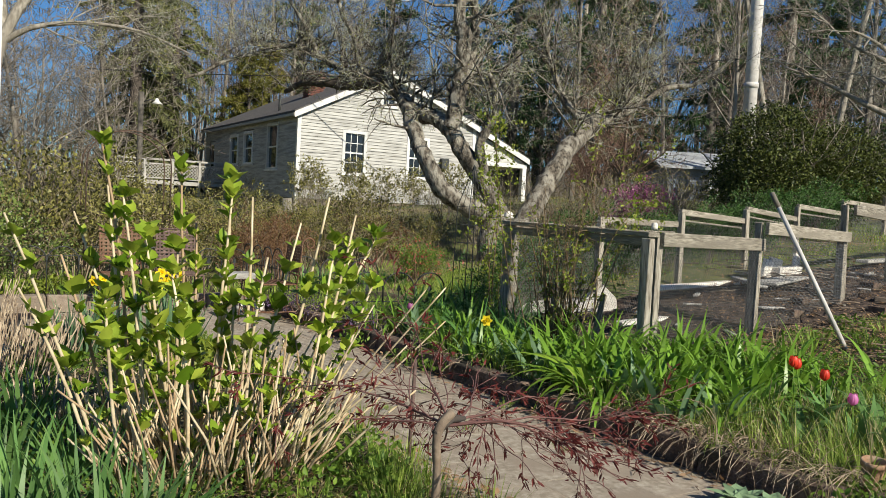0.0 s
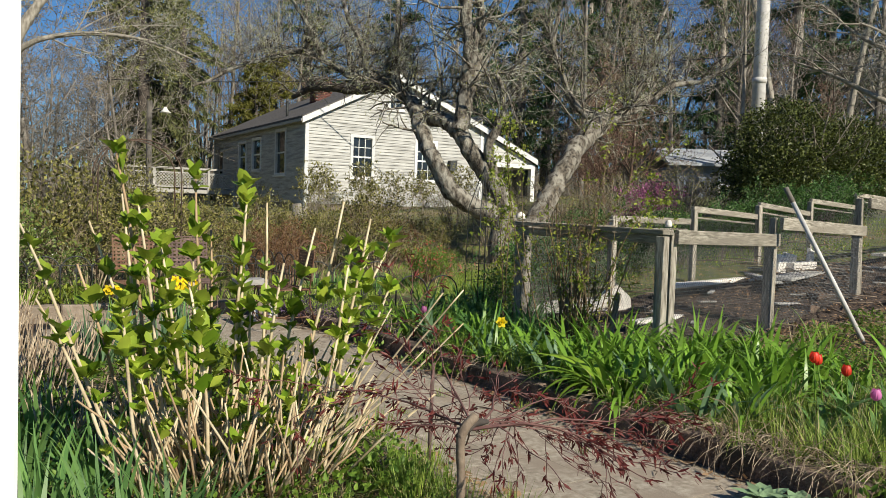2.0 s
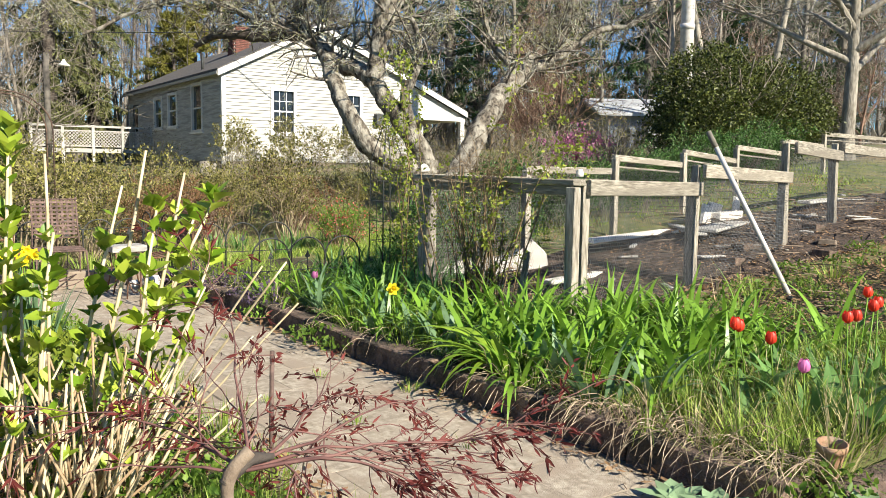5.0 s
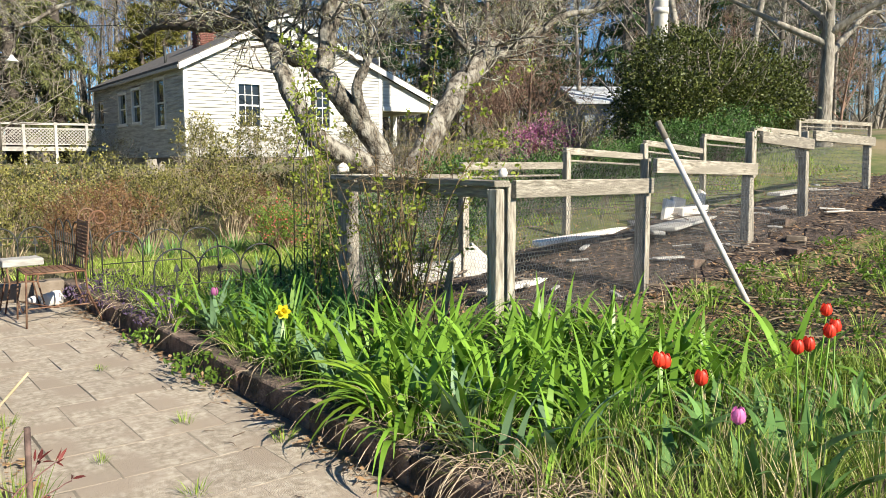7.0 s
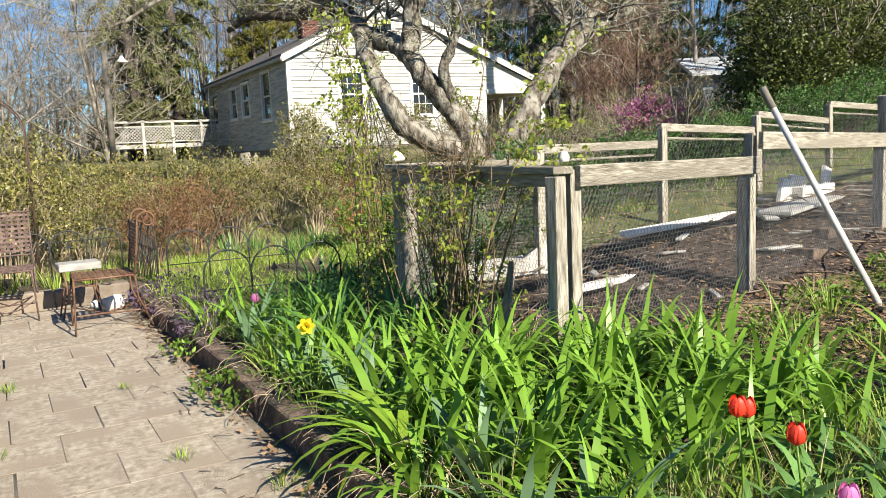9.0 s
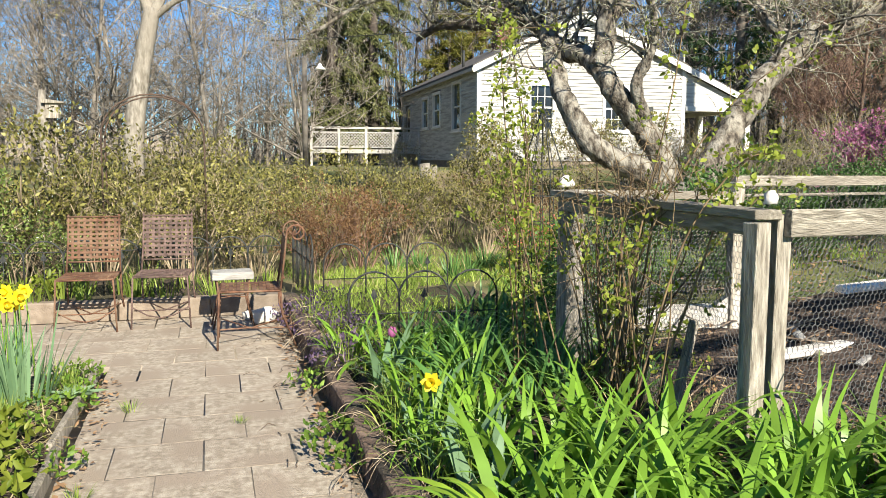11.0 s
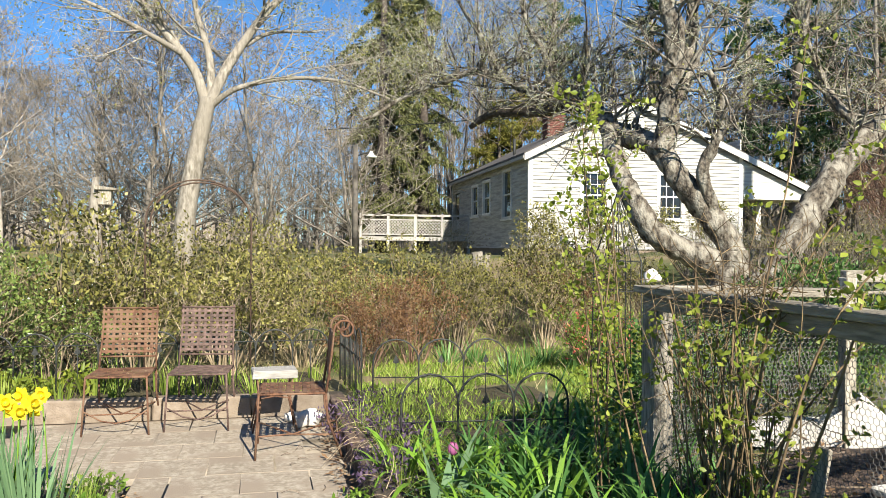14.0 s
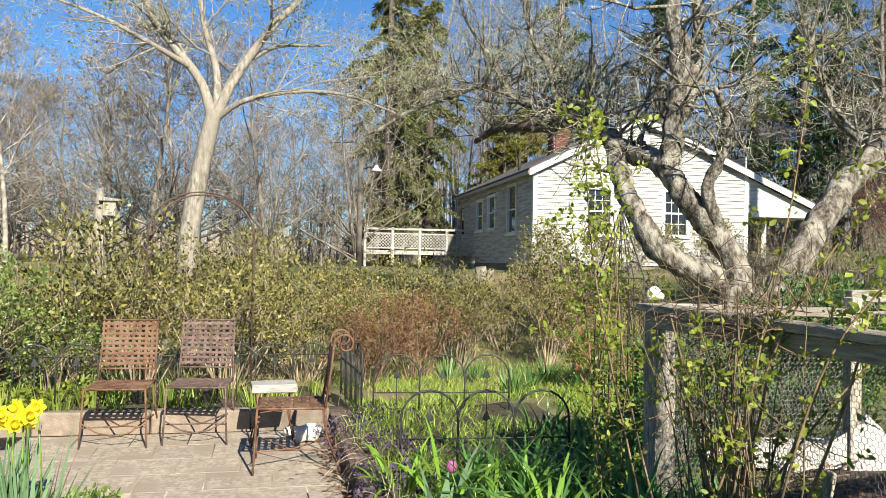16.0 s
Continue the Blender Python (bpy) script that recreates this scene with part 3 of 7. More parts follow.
    for r in range(27):
        z = 4.7 + r * 0.067
        for i in range(3):
            for face in (0, 1):
                b = part("brick", bl, None, ch)
                c = -0.2 + 0.2 * i + (0.05 if r % 2 else -0.02)
                b.matrix_basis = pose(2.3 + c, 4.25, z) if face == 0 else pose(2.0, 4.55 + c, z, 0, 0, 90)
    part("vent_pipe", Geo().tube([(0.35, 3.0, 4.4), (0.35, 3.0, 5.2)], 0.05, 8), M_BLACKIRON, h)
    # deck with lattice rail
    dk = part("deck", Geo().box((-4.6, 8.6, 1.62), (-0.05, 12.0, 1.78)), M_GREYWOOD, h, "grey wooden deck with lattice railing", smooth=False)
    rail = Geo().box((-4.6, 8.55, 2.62), (-0.05, 8.65, 2.7)).box((-4.6, 8.58, 1.85), (-0.05, 8.62, 1.9)).box((-4.6, 8.58, 2.45), (-0.05, 8.62, 2.5))
    part("rail", rail, M_GREYWOOD, dk, smooth=False)
    for i in range(5):
        part("deck_post", Geo().box((-4.6 + i * 1.13, 8.55, 0.6), (-4.5 + i * 1.13, 8.65, 2.72)), M_GREYWOOD, dk, smooth=False)
    lat = Geo()
    n = 34
    for i in range(-5, n):
        for sgn in (1, -1):
            a = -4.55 + 4.5 * i / n
            b = a + 0.56
            if a < -4.58 or b > -0.04:
                continue
            za, zb = (1.9, 2.46) if sgn > 0 else (2.46, 1.9)
            o = 8.585 if sgn > 0 else 8.6
            lat.prism([(a - .018, za), (a + .018, za), (b + .018, zb), (b - .018, zb)], o, o + 0.01, lambda u, z, q: (u, q, z))
    part("lattice", lat, M_GREYWOOD, dk, smooth=False)
    return h

build_house()

def build_far_house():
    h = thing("far_house", "low slate-blue house with a grey shingle roof and dark shutters", "house", at=(26.1, 23.35, 1.2), turn=-33)
    L, D, EV, PK = 7.2, 5.0, 2.25, 3.0
    wall = clap_wall(lambda u: EV, 0, L, 0.0, lambda u, z, o: (u, -o, z), [(1.7, 2.5, 1.0, 2.0)], 0.14)
    part("wall", wall, M_BLUESIDE, h, smooth=False)
    part("wall_core", Geo().box((0.02, 0.08, -0.5), (L, D, EV)), M_BLUESIDE, h, smooth=False)
    rf = Geo()
    rf.prism([(-0.5, EV - 0.05), (D / 2, PK), (D + 0.5, EV - 0.05), (D + 0.5, EV + 0.06), (D / 2, PK + 0.12), (-0.5, EV + 0.06)], -0.5, L + 0.4, lambda a, b, c: (c, a, b))
    part("roof", rf, M_GREYROOF, h, smooth=False)
    sash_window(h, lambda u, z, o: (u, -o, z), 1.7, 2.5, 1.0, 2.0, cols=2, rows=2)
    for u in (1.42, 2.54):
        part("shutter", Geo().box((u, -0.06, 1.0), (u + 0.24, -0.028, 2.0)), M_BLACKIRON, h, "dark louvred shutter", smooth=False)

build_far_house()

# ---- wire fence ----
FD = Vector((math.cos(radians(10.5)), math.sin(radians(10.5)), 0))
def hex_wire(u0, u1, z0, z1, cell=0.045, r=0.0021, seed=0):
    """Chicken wire in the plane of u and z, slightly slack."""
    g = Geo()
    h, w = cell * 0.577, cell
    rows, cols = int((z1 - z0) / (h * 1.5)), int((u1 - u0) / w)
    def at(u, z):
        return (u, 0.012 * noise.noise(Vector((u * 2.2, z * 2.2, seed))), z)
    for j in range(rows):
        for i in range(cols + 1):
            u = u0 + i * w + (w / 2 if j % 2 else 0)
            z = z0 + j * h * 1.5
            if u > u1:
                continue
            a, b = at(u, z), at(u, z + h)
            g.tube([a, b], r, 3, cap=False)
            if u + w / 2 <= u1:
                g.tube([b, at(u + w / 2, z + h * 1.5)], r, 3, cap=False)
            if u - w / 2 >= u0:
                g.tube([b, at(u - w / 2, z + h * 1.5)], r, 3, cap=False)
    return g

def plank(name, p, q, wide, thick, material, parent, rng, label=""):
    """A worn board from p to q: wide is its height across the way, thick its depth."""
    p, q = Vector(p), Vector(q)
    d = q - p
    bm = bevelled((d.length, thick, wide), 0.004, 0.002, rng)
    for v in bm.verts:
        v.co.z -= wide / 2
    me = bmesh_mesh(bm, name, material)
    ob = part(name, me, None, parent, label)
    ob.matrix_basis = Matrix.Translation((p + q) / 2) @ d.to_track_quat("X", "Z").to_matrix().to_4x4()
    return ob

def post(name, at, height, wide, thick, parent, rng, lean=(0, 0), turn=10.5):
    me = bmesh_mesh(bevelled((wide, thick, height), 0.005, 0.003, rng), name, M_WOOD)
    ob = part(name, me, None, parent)
    ob.matrix_basis = pose(*at, lean[0], lean[1], turn)
    return ob

def wire_panel(parent, p, q, z0, z1, cell=0.045, seed=0, r=0.0021):
    p, q = Vector(p), Vector(q)
    d = q - p
    ob = part("chicken_wire", hex_wire(0.0, d.length, z0, z1, cell, r, seed), M_WIRE, parent, "sagging galvanised chicken wire", smooth=False)
    ob.matrix_basis = Matrix.Translation((p.x, p.y, 0)) @ Matrix.Rotation(math.atan2(d.y, d.x), 4, "Z")
    return ob

def build_fence():
    rng = random.Random(11)
    P1 = Vector((4.94, 4.52, 0))
    grp = "wire fence panels round the plot"
    # front panels: start, end along the fence, tops, ground
    for k, (s0, s1, t0, t1, lean) in enumerate(((0.06, 1.86, 1.17, 1.14, 0), (1.9, 3.98, 1.3, 1.24, 1), (4.08, 5.62, 1.56, 1.5, 5), (5.66, 8.1, 1.6, 1.56, 4))):
        a, b = P1 + FD * s0, P1 + FD * s1
        f = thing("fence_panel", "weathered grey wooden frame with chicken wire", "fence panel", group=grp)
        plank("top_rail", (a.x, a.y - 0.045, t0 - 0.055), (b.x, b.y - 0.045, t1 - 0.055), 0.115, 0.04, M_WOODX, f, rng)
        za, zb = land(a.x, a.y), land(b.x, b.y)
        post("post", (b.x - 0.03, b.y + 0.02, zb - 0.1), t1 - zb + 0.06, 0.09, 0.09, f, rng, (0, -lean))
        if k == 0:
            post("post", (a.x - 0.0, a.y + 0.02, za - 0.1), t0 - za + 0.08, 0.075, 0.085, f, rng)
        else:
            post("post", (a.x + 0.02, a.y + 0.05, za - 0.1), t0 - za + 0.1, 0.05, 0.07, f, rng, (0, -lean))
        wire_panel(f, (a.x, a.y - 0.02, 0), (b.x, b.y - 0.02, 0), min(za, zb) + 0.02, min(t0, t1) - 0.05, 0.032 if k < 2 else 0.05, k, 0.0015)
    # back panels, each a step higher
    B0 = Vector((6.05, 6.3, 0))
    for k, (s0, s1, t0, t1) in enumerate(((-0.02, 1.54, 1.27, 1.26), (1.6, 3.2, 1.41, 1.35), (3.27, 4.84, 1.51, 1.42), (4.86, 6.47, 1.61, 1.56), (6.56, 8.4, 1.76, 1.72), (8.43, 12.6, 1.93, 1.98))):
        a, b = B0 + FD * s0, B0 + FD * s1
        f = thing("fence_panel", "weathered wooden frame with wire, standing a step higher", "fence panel", group=grp)
        plank("top_rail", (a.x, a.y, t0 - 0.035), (b.x, b.y, t1 - 0.035), 0.07, 0.05, M_WOODX, f, rng)
        plank("inner_rail", (a.x, a.y + 0.03, t0 - 0.13), (b.x, b.y + 0.03, t1 - 0.13), 0.02, 0.02, M_WOODX, f, rng)
        za, zb = land(a.x, a.y), land(b.x, b.y)
        lean = 0 if k < 2 else 3
        post("post", (a.x + 0.03, a.y, za - 0.1), t0 - za + 0.06, 0.085, 0.06, f, rng, (0, -lean))
        if k == 5:
            post("post", (b.x, b.y, zb - 0.1), t1 - zb + 0.06, 0.085, 0.06, f, rng)
        wire_panel(f, (a.x, a.y - 0.02, 0), (b.x, b.y - 0.02, 0), min(za, zb) + 0.02, min(t0, t1) - 0.05, 0.06, 10 + k, 0.0016)
    # the side between the two corners
    G = Vector((4.87, 6.34, 0))
    f = thing("fence_panel", "weathered wooden fence side overgrown by a vine", "fence panel", group=grp)
    plank("top_rail", (G.x - 0.02, G.y + 0.06, 1.165), (P1.x - 0.03, P1.y - 0.03, 1.15), 0.04, 0.13, M_WOODX, f, rng)
    plank("side_rail", (G.x - 0.03, G.y, 1.09), (P1.x - 0.05, P1.y + 0.04, 1.095), 0.07, 0.04, M_WOODX, f, rng)
    post("post", (G.x + 0.02, G.y - 0.03, 0.0), 1.14, 0.13, 0.11, f, rng)
    post("post", (P1.x - 0.06, P1.y + 0.0, 0.0), 1.12, 0.085, 0.075, f, rng)
    post("stub_post", (4.86, 5.1, 0.0), 0.62, 0.03, 0.05, f, rng, (6, 8))
    post("stub_post", (4.84, 5.5, 0.0), 0.66, 0.05, 0.05, f, rng, (-8, 3))
    wire_panel(f, (G.x + 0.03, G.y, 0), (P1.x - 0.02, P1.y, 0), 0.14, 1.08, 0.027, 30, 0.0013)
    f2 = thing("fence_panel", "weathered wooden back rail of the wire fence", "fence panel", group=grp)
    plank("top_rail", (G.x + 0.05, G.y + 0.02, 1.16), (B0.x, B0.y, 1.14), 0.05, 0.1, M_WOODX, f2, rng)
    wire_panel(f2, (G.x + 0.08, G.y + 0.03, 0), (B0.x, B0.y + 0.02, 0), 0.16, 1.1, 0.03, 31, 0.0013)
    for (x, y, z), s in (((P1.x - 0.0, P1.y - 0.0, 1.215), (0.04, 0.033, 0.045)), ((G.x - 0.0, G.y + 0.0, 1.225), (0.06, 0.045, 0.052))):
        r = part("rock", rock("rock", M_WHITESTONE, s, int(y * 10)), None)
        r.location = (x, y, z)
        tagged(r, "white rock resting on a wooden fence corner", "rock")
    # pole that leans on the fence
    p = thing("leaning_pole", "pale grey metal pole leaning against the fence", "pole")
    a, b = Vector((6.85, 3.98, land(6.85, 3.98) + 0.02)), Vector((6.72, 4.74, 1.58))
    part("shaft", Geo().tube([a, a.lerp(b, 0.9)], 0.021, 10), M_POLE, p)
    part("grip", Geo().tube([a.lerp(b, 0.9), b], 0.024, 10), M_GREYBARK, p, "worn grey grip")
    # white lengths of timber and blocks on the mulch
    def lump(x, y, sx, sy, sz, turn, label, material=M_WHITESTONE, lift=0.03, tilt=0):
        ob = part("board", bmesh_mesh(bevelled((sx, sy, sz), 0.008, 0.004, rng), "board", material), None)
        ob.matrix_basis = pose(x, y, land(x, y) + lift, 0, tilt, turn)
        tagged(ob, label, "board")
    lump(7.9, 6.3, 2.6, 0.09, 0.05, 14, "whitewashed length of timber lying on dark mulch")
    lump(9.1, 6.1, 2.4, 0.28, 0.03, 22, "grey plank lying on dark mulch", M_GREYWOOD, 0.05)
    lump(8.4, 6.2, 1.6, 0.12, 0.03, 50, "grey plank lying on dark mulch", M_GREYWOOD, 0.06)
    lump(6.2, 5.6, 1.3, 0.1, 0.04, 12, "whitewashed length of timber lying on dark mulch")
    lump(11.6, 6.3, 2.2, 0.16, 0.04, 16, "grey plank lying on dark mulch", M_GREYWOOD, 0.06)
    lump(12.3, 5.4, 1.7, 0.2, 0.05, 28, "tan plank lying on dark mulch", M_TANSTONE, 0.06)
    for x, y, t in ((9.0, 6.35, 10), (9.2, 6.4, -8), (9.75, 6.45, 20)):
        lump(x, y, 0.22, 0.05, 0.26, t, "white block standing on dark mulch", M_WHITESTONE, 0.0, 12)
    lump(9.45, 6.4, 0.7, 0.2, 0.1, 12, "white block standing on dark mulch")
    for x, y, t, m in ((7.7, 5.1, 10, M_STONE), (8.3, 5.35, -10, M_STONE), (9.3, 5.0, 25, M_TANSTONE), (9.9, 5.5, 5, M_STONE), (8.8, 4.75, 5, M_STONE)):
        lump(x, y, 0.25, 0.18, 0.11, t, "brown concrete block among the mulch", m, -0.02, 6)
    for _ in range(26):
        x, y = rng.uniform(6.0, 12.5), rng.uniform(4.8, 6.3)
        y += 0.185 * (x - 6) * 0.6
        lump(x, y, rng.uniform(0.15, 0.6), rng.uniform(0.03, 0.07), 0.02, rng.uniform(0, 180), "weathered scrap of wood lying on the mulch", rng.choice((M_GREYWOOD, M_WOOD)), 0.045, rng.uniform(-4, 4))
    # pale stepped slab inside the corner
    s = thing("stone_slab", "pale stepped rock slab inside the fence corner", "rock", at=(5.92, 6.55, land(5.92, 6.55) - 0.02), turn=-40)
    g = Geo().prism([(-0.55, 0.0), (0.5, 0.0), (0.48, 0.2), (0.34, 0.33), (0.12, 0.16), (-0.2, 0.13), (-0.5, 0.06)], -0.14, 0.14, lambda a, b, c: (a, c, b))
    part("slab", g, M_WHITESTONE, s, smooth=False)

build_fence()

# ---- rusty strap chairs ----
def strap(g, p, q, n, wide, thick=0.0025):
    """A flat steel strap from p to q, lying with normal n."""
    p, q, n = Vector(p), Vector(q), Vector(n)
    d = (q - p).normalized()
    s = d.cross(n).normalized() * wide / 2
    t = n.normalized() * thick / 2
    b = len(g.v)
    for c in (p, q):
        g.v += [c - s - t, c + s - t, c + s + t, c - s + t]
    g.f += [(b, b + 1, b + 5, b + 4), (b + 1, b + 2, b + 6, b + 5), (b + 2, b + 3, b + 7, b + 6), (b + 3, b, b + 4, b + 7)]

def build_chair(at, turn, material, label, scroll=False):
    """Front towards -y; seat 0.45 m high, back 1.0 m high."""
    c = thing("garden_chair", label, "chair", at=at, turn=turn, group="rusty garden chairs on the patio")
    w, d, sh, bh, r = 0.21, 0.225, 0.42, 0.9, 0.008
    lean = 0.25 if scroll else 1.0
    bh = 0.82 if scroll else bh
    for sx in (-1, 1):
        part("front_leg", Geo().tube([(sx * (w + 0.02), -d - 0.02, 0), (sx * w, -d, sh)], r, 6), material, c)
        part("back_leg", Geo().tube([(sx * (w + 0.015), d + 0.09, 0), (sx * w, d - 0.01, sh * 0.6), (sx * w, d - 0.02, sh)], r, 6), material, c)
        top = [(sx * w, d - 0.02, sh), (sx * (w - 0.01), d + 0.05 * lean, 0.66), (sx * (w - 0.012), d + 0.11 * lean, bh)]
        if scroll:
            for i in range(15):
                a, q = i * 0.55, 0.075 * (1 - i / 19)
                top.append((sx * (w - 0.012), d + 0.11 * lean + 0.075 - q * math.cos(a), bh + 0.01 + q * math.sin(a)))
        part("back_post", Geo().tube(top, r, 6), material, c)
    rim = Geo().tube([(-w, -d, sh), (w, -d, sh), (w, d - 0.02, sh), (-w, d - 0.02, sh), (-w, -d, sh)], r, 6)
    part("seat_rim", rim, material, c)
    part("top_rail", Geo().tube([(-w, d + 0.1 * lean, bh - 0.02), (w, d + 0.1 * lean, bh - 0.02)], r, 6), material, c)
    part("lower_rail", Geo().tube([(-w, d + 0.02 * lean, sh + 0.09), (w, d + 0.02 * lean, sh + 0.09)], r, 6), material, c)
    for i in range(8):
        x = -w + 2 * w * (i + 0.5) / 8
        g = Geo()
        strap(g, (x, -d, sh + 0.004 + 0.002 * (i % 2)), (x, d - 0.02, sh + 0.004), (0, 0, 1), 0.028)
        part("seat_strap", g, material, c, smooth=False)
        y = -d + (2 * d - 0.02) * (i + 0.5) / 8
        g = Geo()
        strap(g, (-w, y, sh + 0.009), (w, y, sh + 0.009), (0, 0, 1), 0.028)
        part("seat_strap", g, material, c, smooth=False)
    a, b = Vector((0, d + 0.025 * lean, sh + 0.11)), Vector((0, d + 0.1 * lean, bh - 0.03))
    nrm = Vector((0, -(b - a).z, (b - a).y))
    for i in range(8):
        x = -w + 0.02 + (2 * w - 0.04) * (i + 0.5) / 8
        g = Geo()
        strap(g, (x, a.y, a.z), (x, b.y, b.z), nrm, 0.021)
        part("back_strap", g, material, c, smooth=False)
    for j in range(9):
        p = a.lerp(b, (j + 0.5) / 9)
        g = Geo()
        strap(g, (-w, p.y - 0.004, p.z), (w, p.y - 0.004, p.z), nrm, 0.02)
        part("back_strap", g, material, c, smooth=False)
    br = Geo()
    for z, y in ((0.12, -d - 0.012), (0.12, d + 0.07)):
        br.tube([(-w - 0.01, y, z + 0.06), (-0.1, y, z - 0.01), (0, y, z - 0.03), (0.1, y, z - 0.01), (w + 0.01, y, z + 0.06)], 0.006, 5)
    br.tube([(-w, -d, 0.15), (0, 0, 0.11), (w, d + 0.06, 0.15)], 0.006, 5).tube([(w, -d, 0.15), (0, 0, 0.115), (-w, d + 0.06, 0.15)], 0.006, 5)
    part("stretcher", br, material, c)
    return c

build_chair((1.79, 8.74, 0), -2, M_RUST, "orange rusty strap-steel garden chair standing by the kerb")
build_chair((2.36, 8.78, 0), -5, M_DULLRUST, "purplish rusty strap-steel garden chair by the kerb")
build_chair((3.02, 7.84, 0), 268, M_RUST, "rusty strap-steel chair with a scrolled back, turned sideways", scroll=True)

def build_side_table():
    t = thing("plant_stand", "small rusty stand with a weathered wooden board on top", "side table", at=(2.9, 8.5, 0), turn=4)
    rng = random.Random(8)
    part("top", bmesh_mesh(bevelled((0.33, 0.22, 0.06), 0.006, 0.003, rng), "top", M_GREYWOOD), None, t, "weathered grey board").matrix_basis = pose(0, 0, 0.4)
    for x in (-0.13, 0.13):
        for y in (-0.08, 0.08):
            part("leg", Geo().tube([(x * 1.25, y * 1.2, 0), (x * 0.85, y, 0.25), (x, y, 0.405)], 0.007, 6), M_RUST, t)
    part("brace", Geo().tube([(-0.12, -0.08, 0.25), (0.12, 0.08, 0.25)], 0.005, 5).tube([(0.12, -0.08, 0.25), (-0.12, 0.08, 0.25)], 0.005, 5), M_RUST, t)

build_side_table()

def build_loose_rocks():
    for i, (x, y, s) in enumerate(((3.16, 8.55, 0.12), (3.22, 8.7, 0.08), (3.04, 8.74, 0.07))):
        r = part("rock", rock("rock", M_WHITESTONE, (s, s * 0.85, s * 0.85), 40 + i), None)
        r.location = (x, y, s * 0.5)
        tagged(r, "rounded white rock on the paving under the chair", "rock")

build_loose_rocks()

# ---- small iron hoop fences ----
def build_hoop_fence(at, turn, n, w, h, bars, label, low=0.2):
    f = thing("hoop_fence", label, "garden fence", at=at, turn=turn, group="low black iron hoop fences")
    for i in range(n):
        x0 = i * w
        pts = [(x0, 0, 0), (x0, 0, h - w / 2)] + [(x0 + w / 2 - w / 2 * math.cos(a), 0, h - w / 2 + w / 2 * math.sin(a)) for a in [math.pi * k / 10 for k in range(1, 10)]] + [(x0 + w, 0, h - w / 2), (x0 + w, 0, 0)]
        part("hoop", Geo().tube(pts, 0.0075, 6), M_BLACKIRON, f)
        g = Geo()
        for b in range(bars):
            x = x0 + w * (b + 1) / (bars + 1)
            g.tube([(x, 0, 0.02), (x, 0, h - w * 0.42)], 0.004, 5)
            if bars == 1:
                z = h - w * 0.42
                g.quad((x - 0.028, 0, z - 0.03), (x, 0.004, z - 0.045), (x + 0.028, 0, z - 0.03), (x, -0.004, z + 0.035))
        part("bar", g, M_BLACKIRON, f)
    part("rail", Geo().tube([(0, 0, low), (n * w, 0, low)], 0.005, 5), M_BLACKIRON, f)
    return f

build_hoop_fence((3.66, 7.3, 0.08), -4, 3, 0.36, 0.5, 1, "low black wrought-iron hoop fence in the flower bed", 0.2)
build_hoop_fence((3.72, 9.05, 0.08), -4, 3, 0.385, 0.52, 1, "low black wrought-iron hoop fence by the lawn", 0.2)
build_hoop_fence((3.62, 9.02, 0.08), 93, 4, 0.3, 0.6, 3, "black iron hoop fence with close bars", 0.36)
build_hoop_fence((0.2, 9.45, 0.12), 3, 10, 0.32, 0.52, 1, "low black wrought-iron hoop fence behind the chairs", 0.42)

# ---- tall wire arch and obelisk ----
def build_arch():
    a = thing("garden_arch", "tall thin dark rusty wire arch rising from the shrubs", "garden arch", at=(2.2, 10.6, 0.0))
    for y in (0.0, 0.35):
        pts = [(-0.5, y, 0), (-0.5, y, 1.6)] + [(-0.5 * math.cos(t), y, 1.6 + 0.42 * math.sin(t)) for t in [math.pi * k / 14 for k in range(1, 14)]] + [(0.5, y, 1.6), (0.5, y, 0)]
        part("hoop", Geo().tube(pts, 0.009, 6), M_DARKRUST, a)
    rg = Geo()
    for z in (0.5, 1.0, 1.45):
        for x in (-0.5, 0.5):
            rg.tube([(x, 0, z), (x, 0.35, z)], 0.006, 5)
    part("rung", rg, M_DARKRUST, a)

build_arch()

def build_obelisk(x, y, h, w):
    o = thing("obelisk_trellis", "black iron obelisk trellis with a pointed top", "trellis", at=(x, y, land(x, y)))
    for sx in (-1, 1):
        for sy in (-1, 1):
            part("leg", Geo().tube([(sx * w, sy * w, -0.05), (sx * w * 0.9, sy * w * 0.9, h * 0.72), (0, 0, h)], 0.005, 5), M_BLACKIRON, o)
    g = Geo()
    for k in range(1, 7):
        z = h * 0.72 * k / 6
        q = w * (1 - 0.1 * k / 6)
        g.tube([(-q, -q, z), (q, -q, z), (q, q, z), (-q, q, z), (-q, -q, z)], 0.003, 4)
    for sx in (-0.33, 0.33):
        g.tube([(sx * w, -w, 0), (sx * w, -w * 0.9, h * 0.72), (0, 0, h)], 0.003, 4).tube([(sx * w, w, 0), (sx * w, w * 0.9, h * 0.72), (0, 0, h)], 0.003, 4)
    part("ring_frame", g, M_BLACKIRON, o)

build_obelisk(5.13, 7.35, 1.66, 0.13)

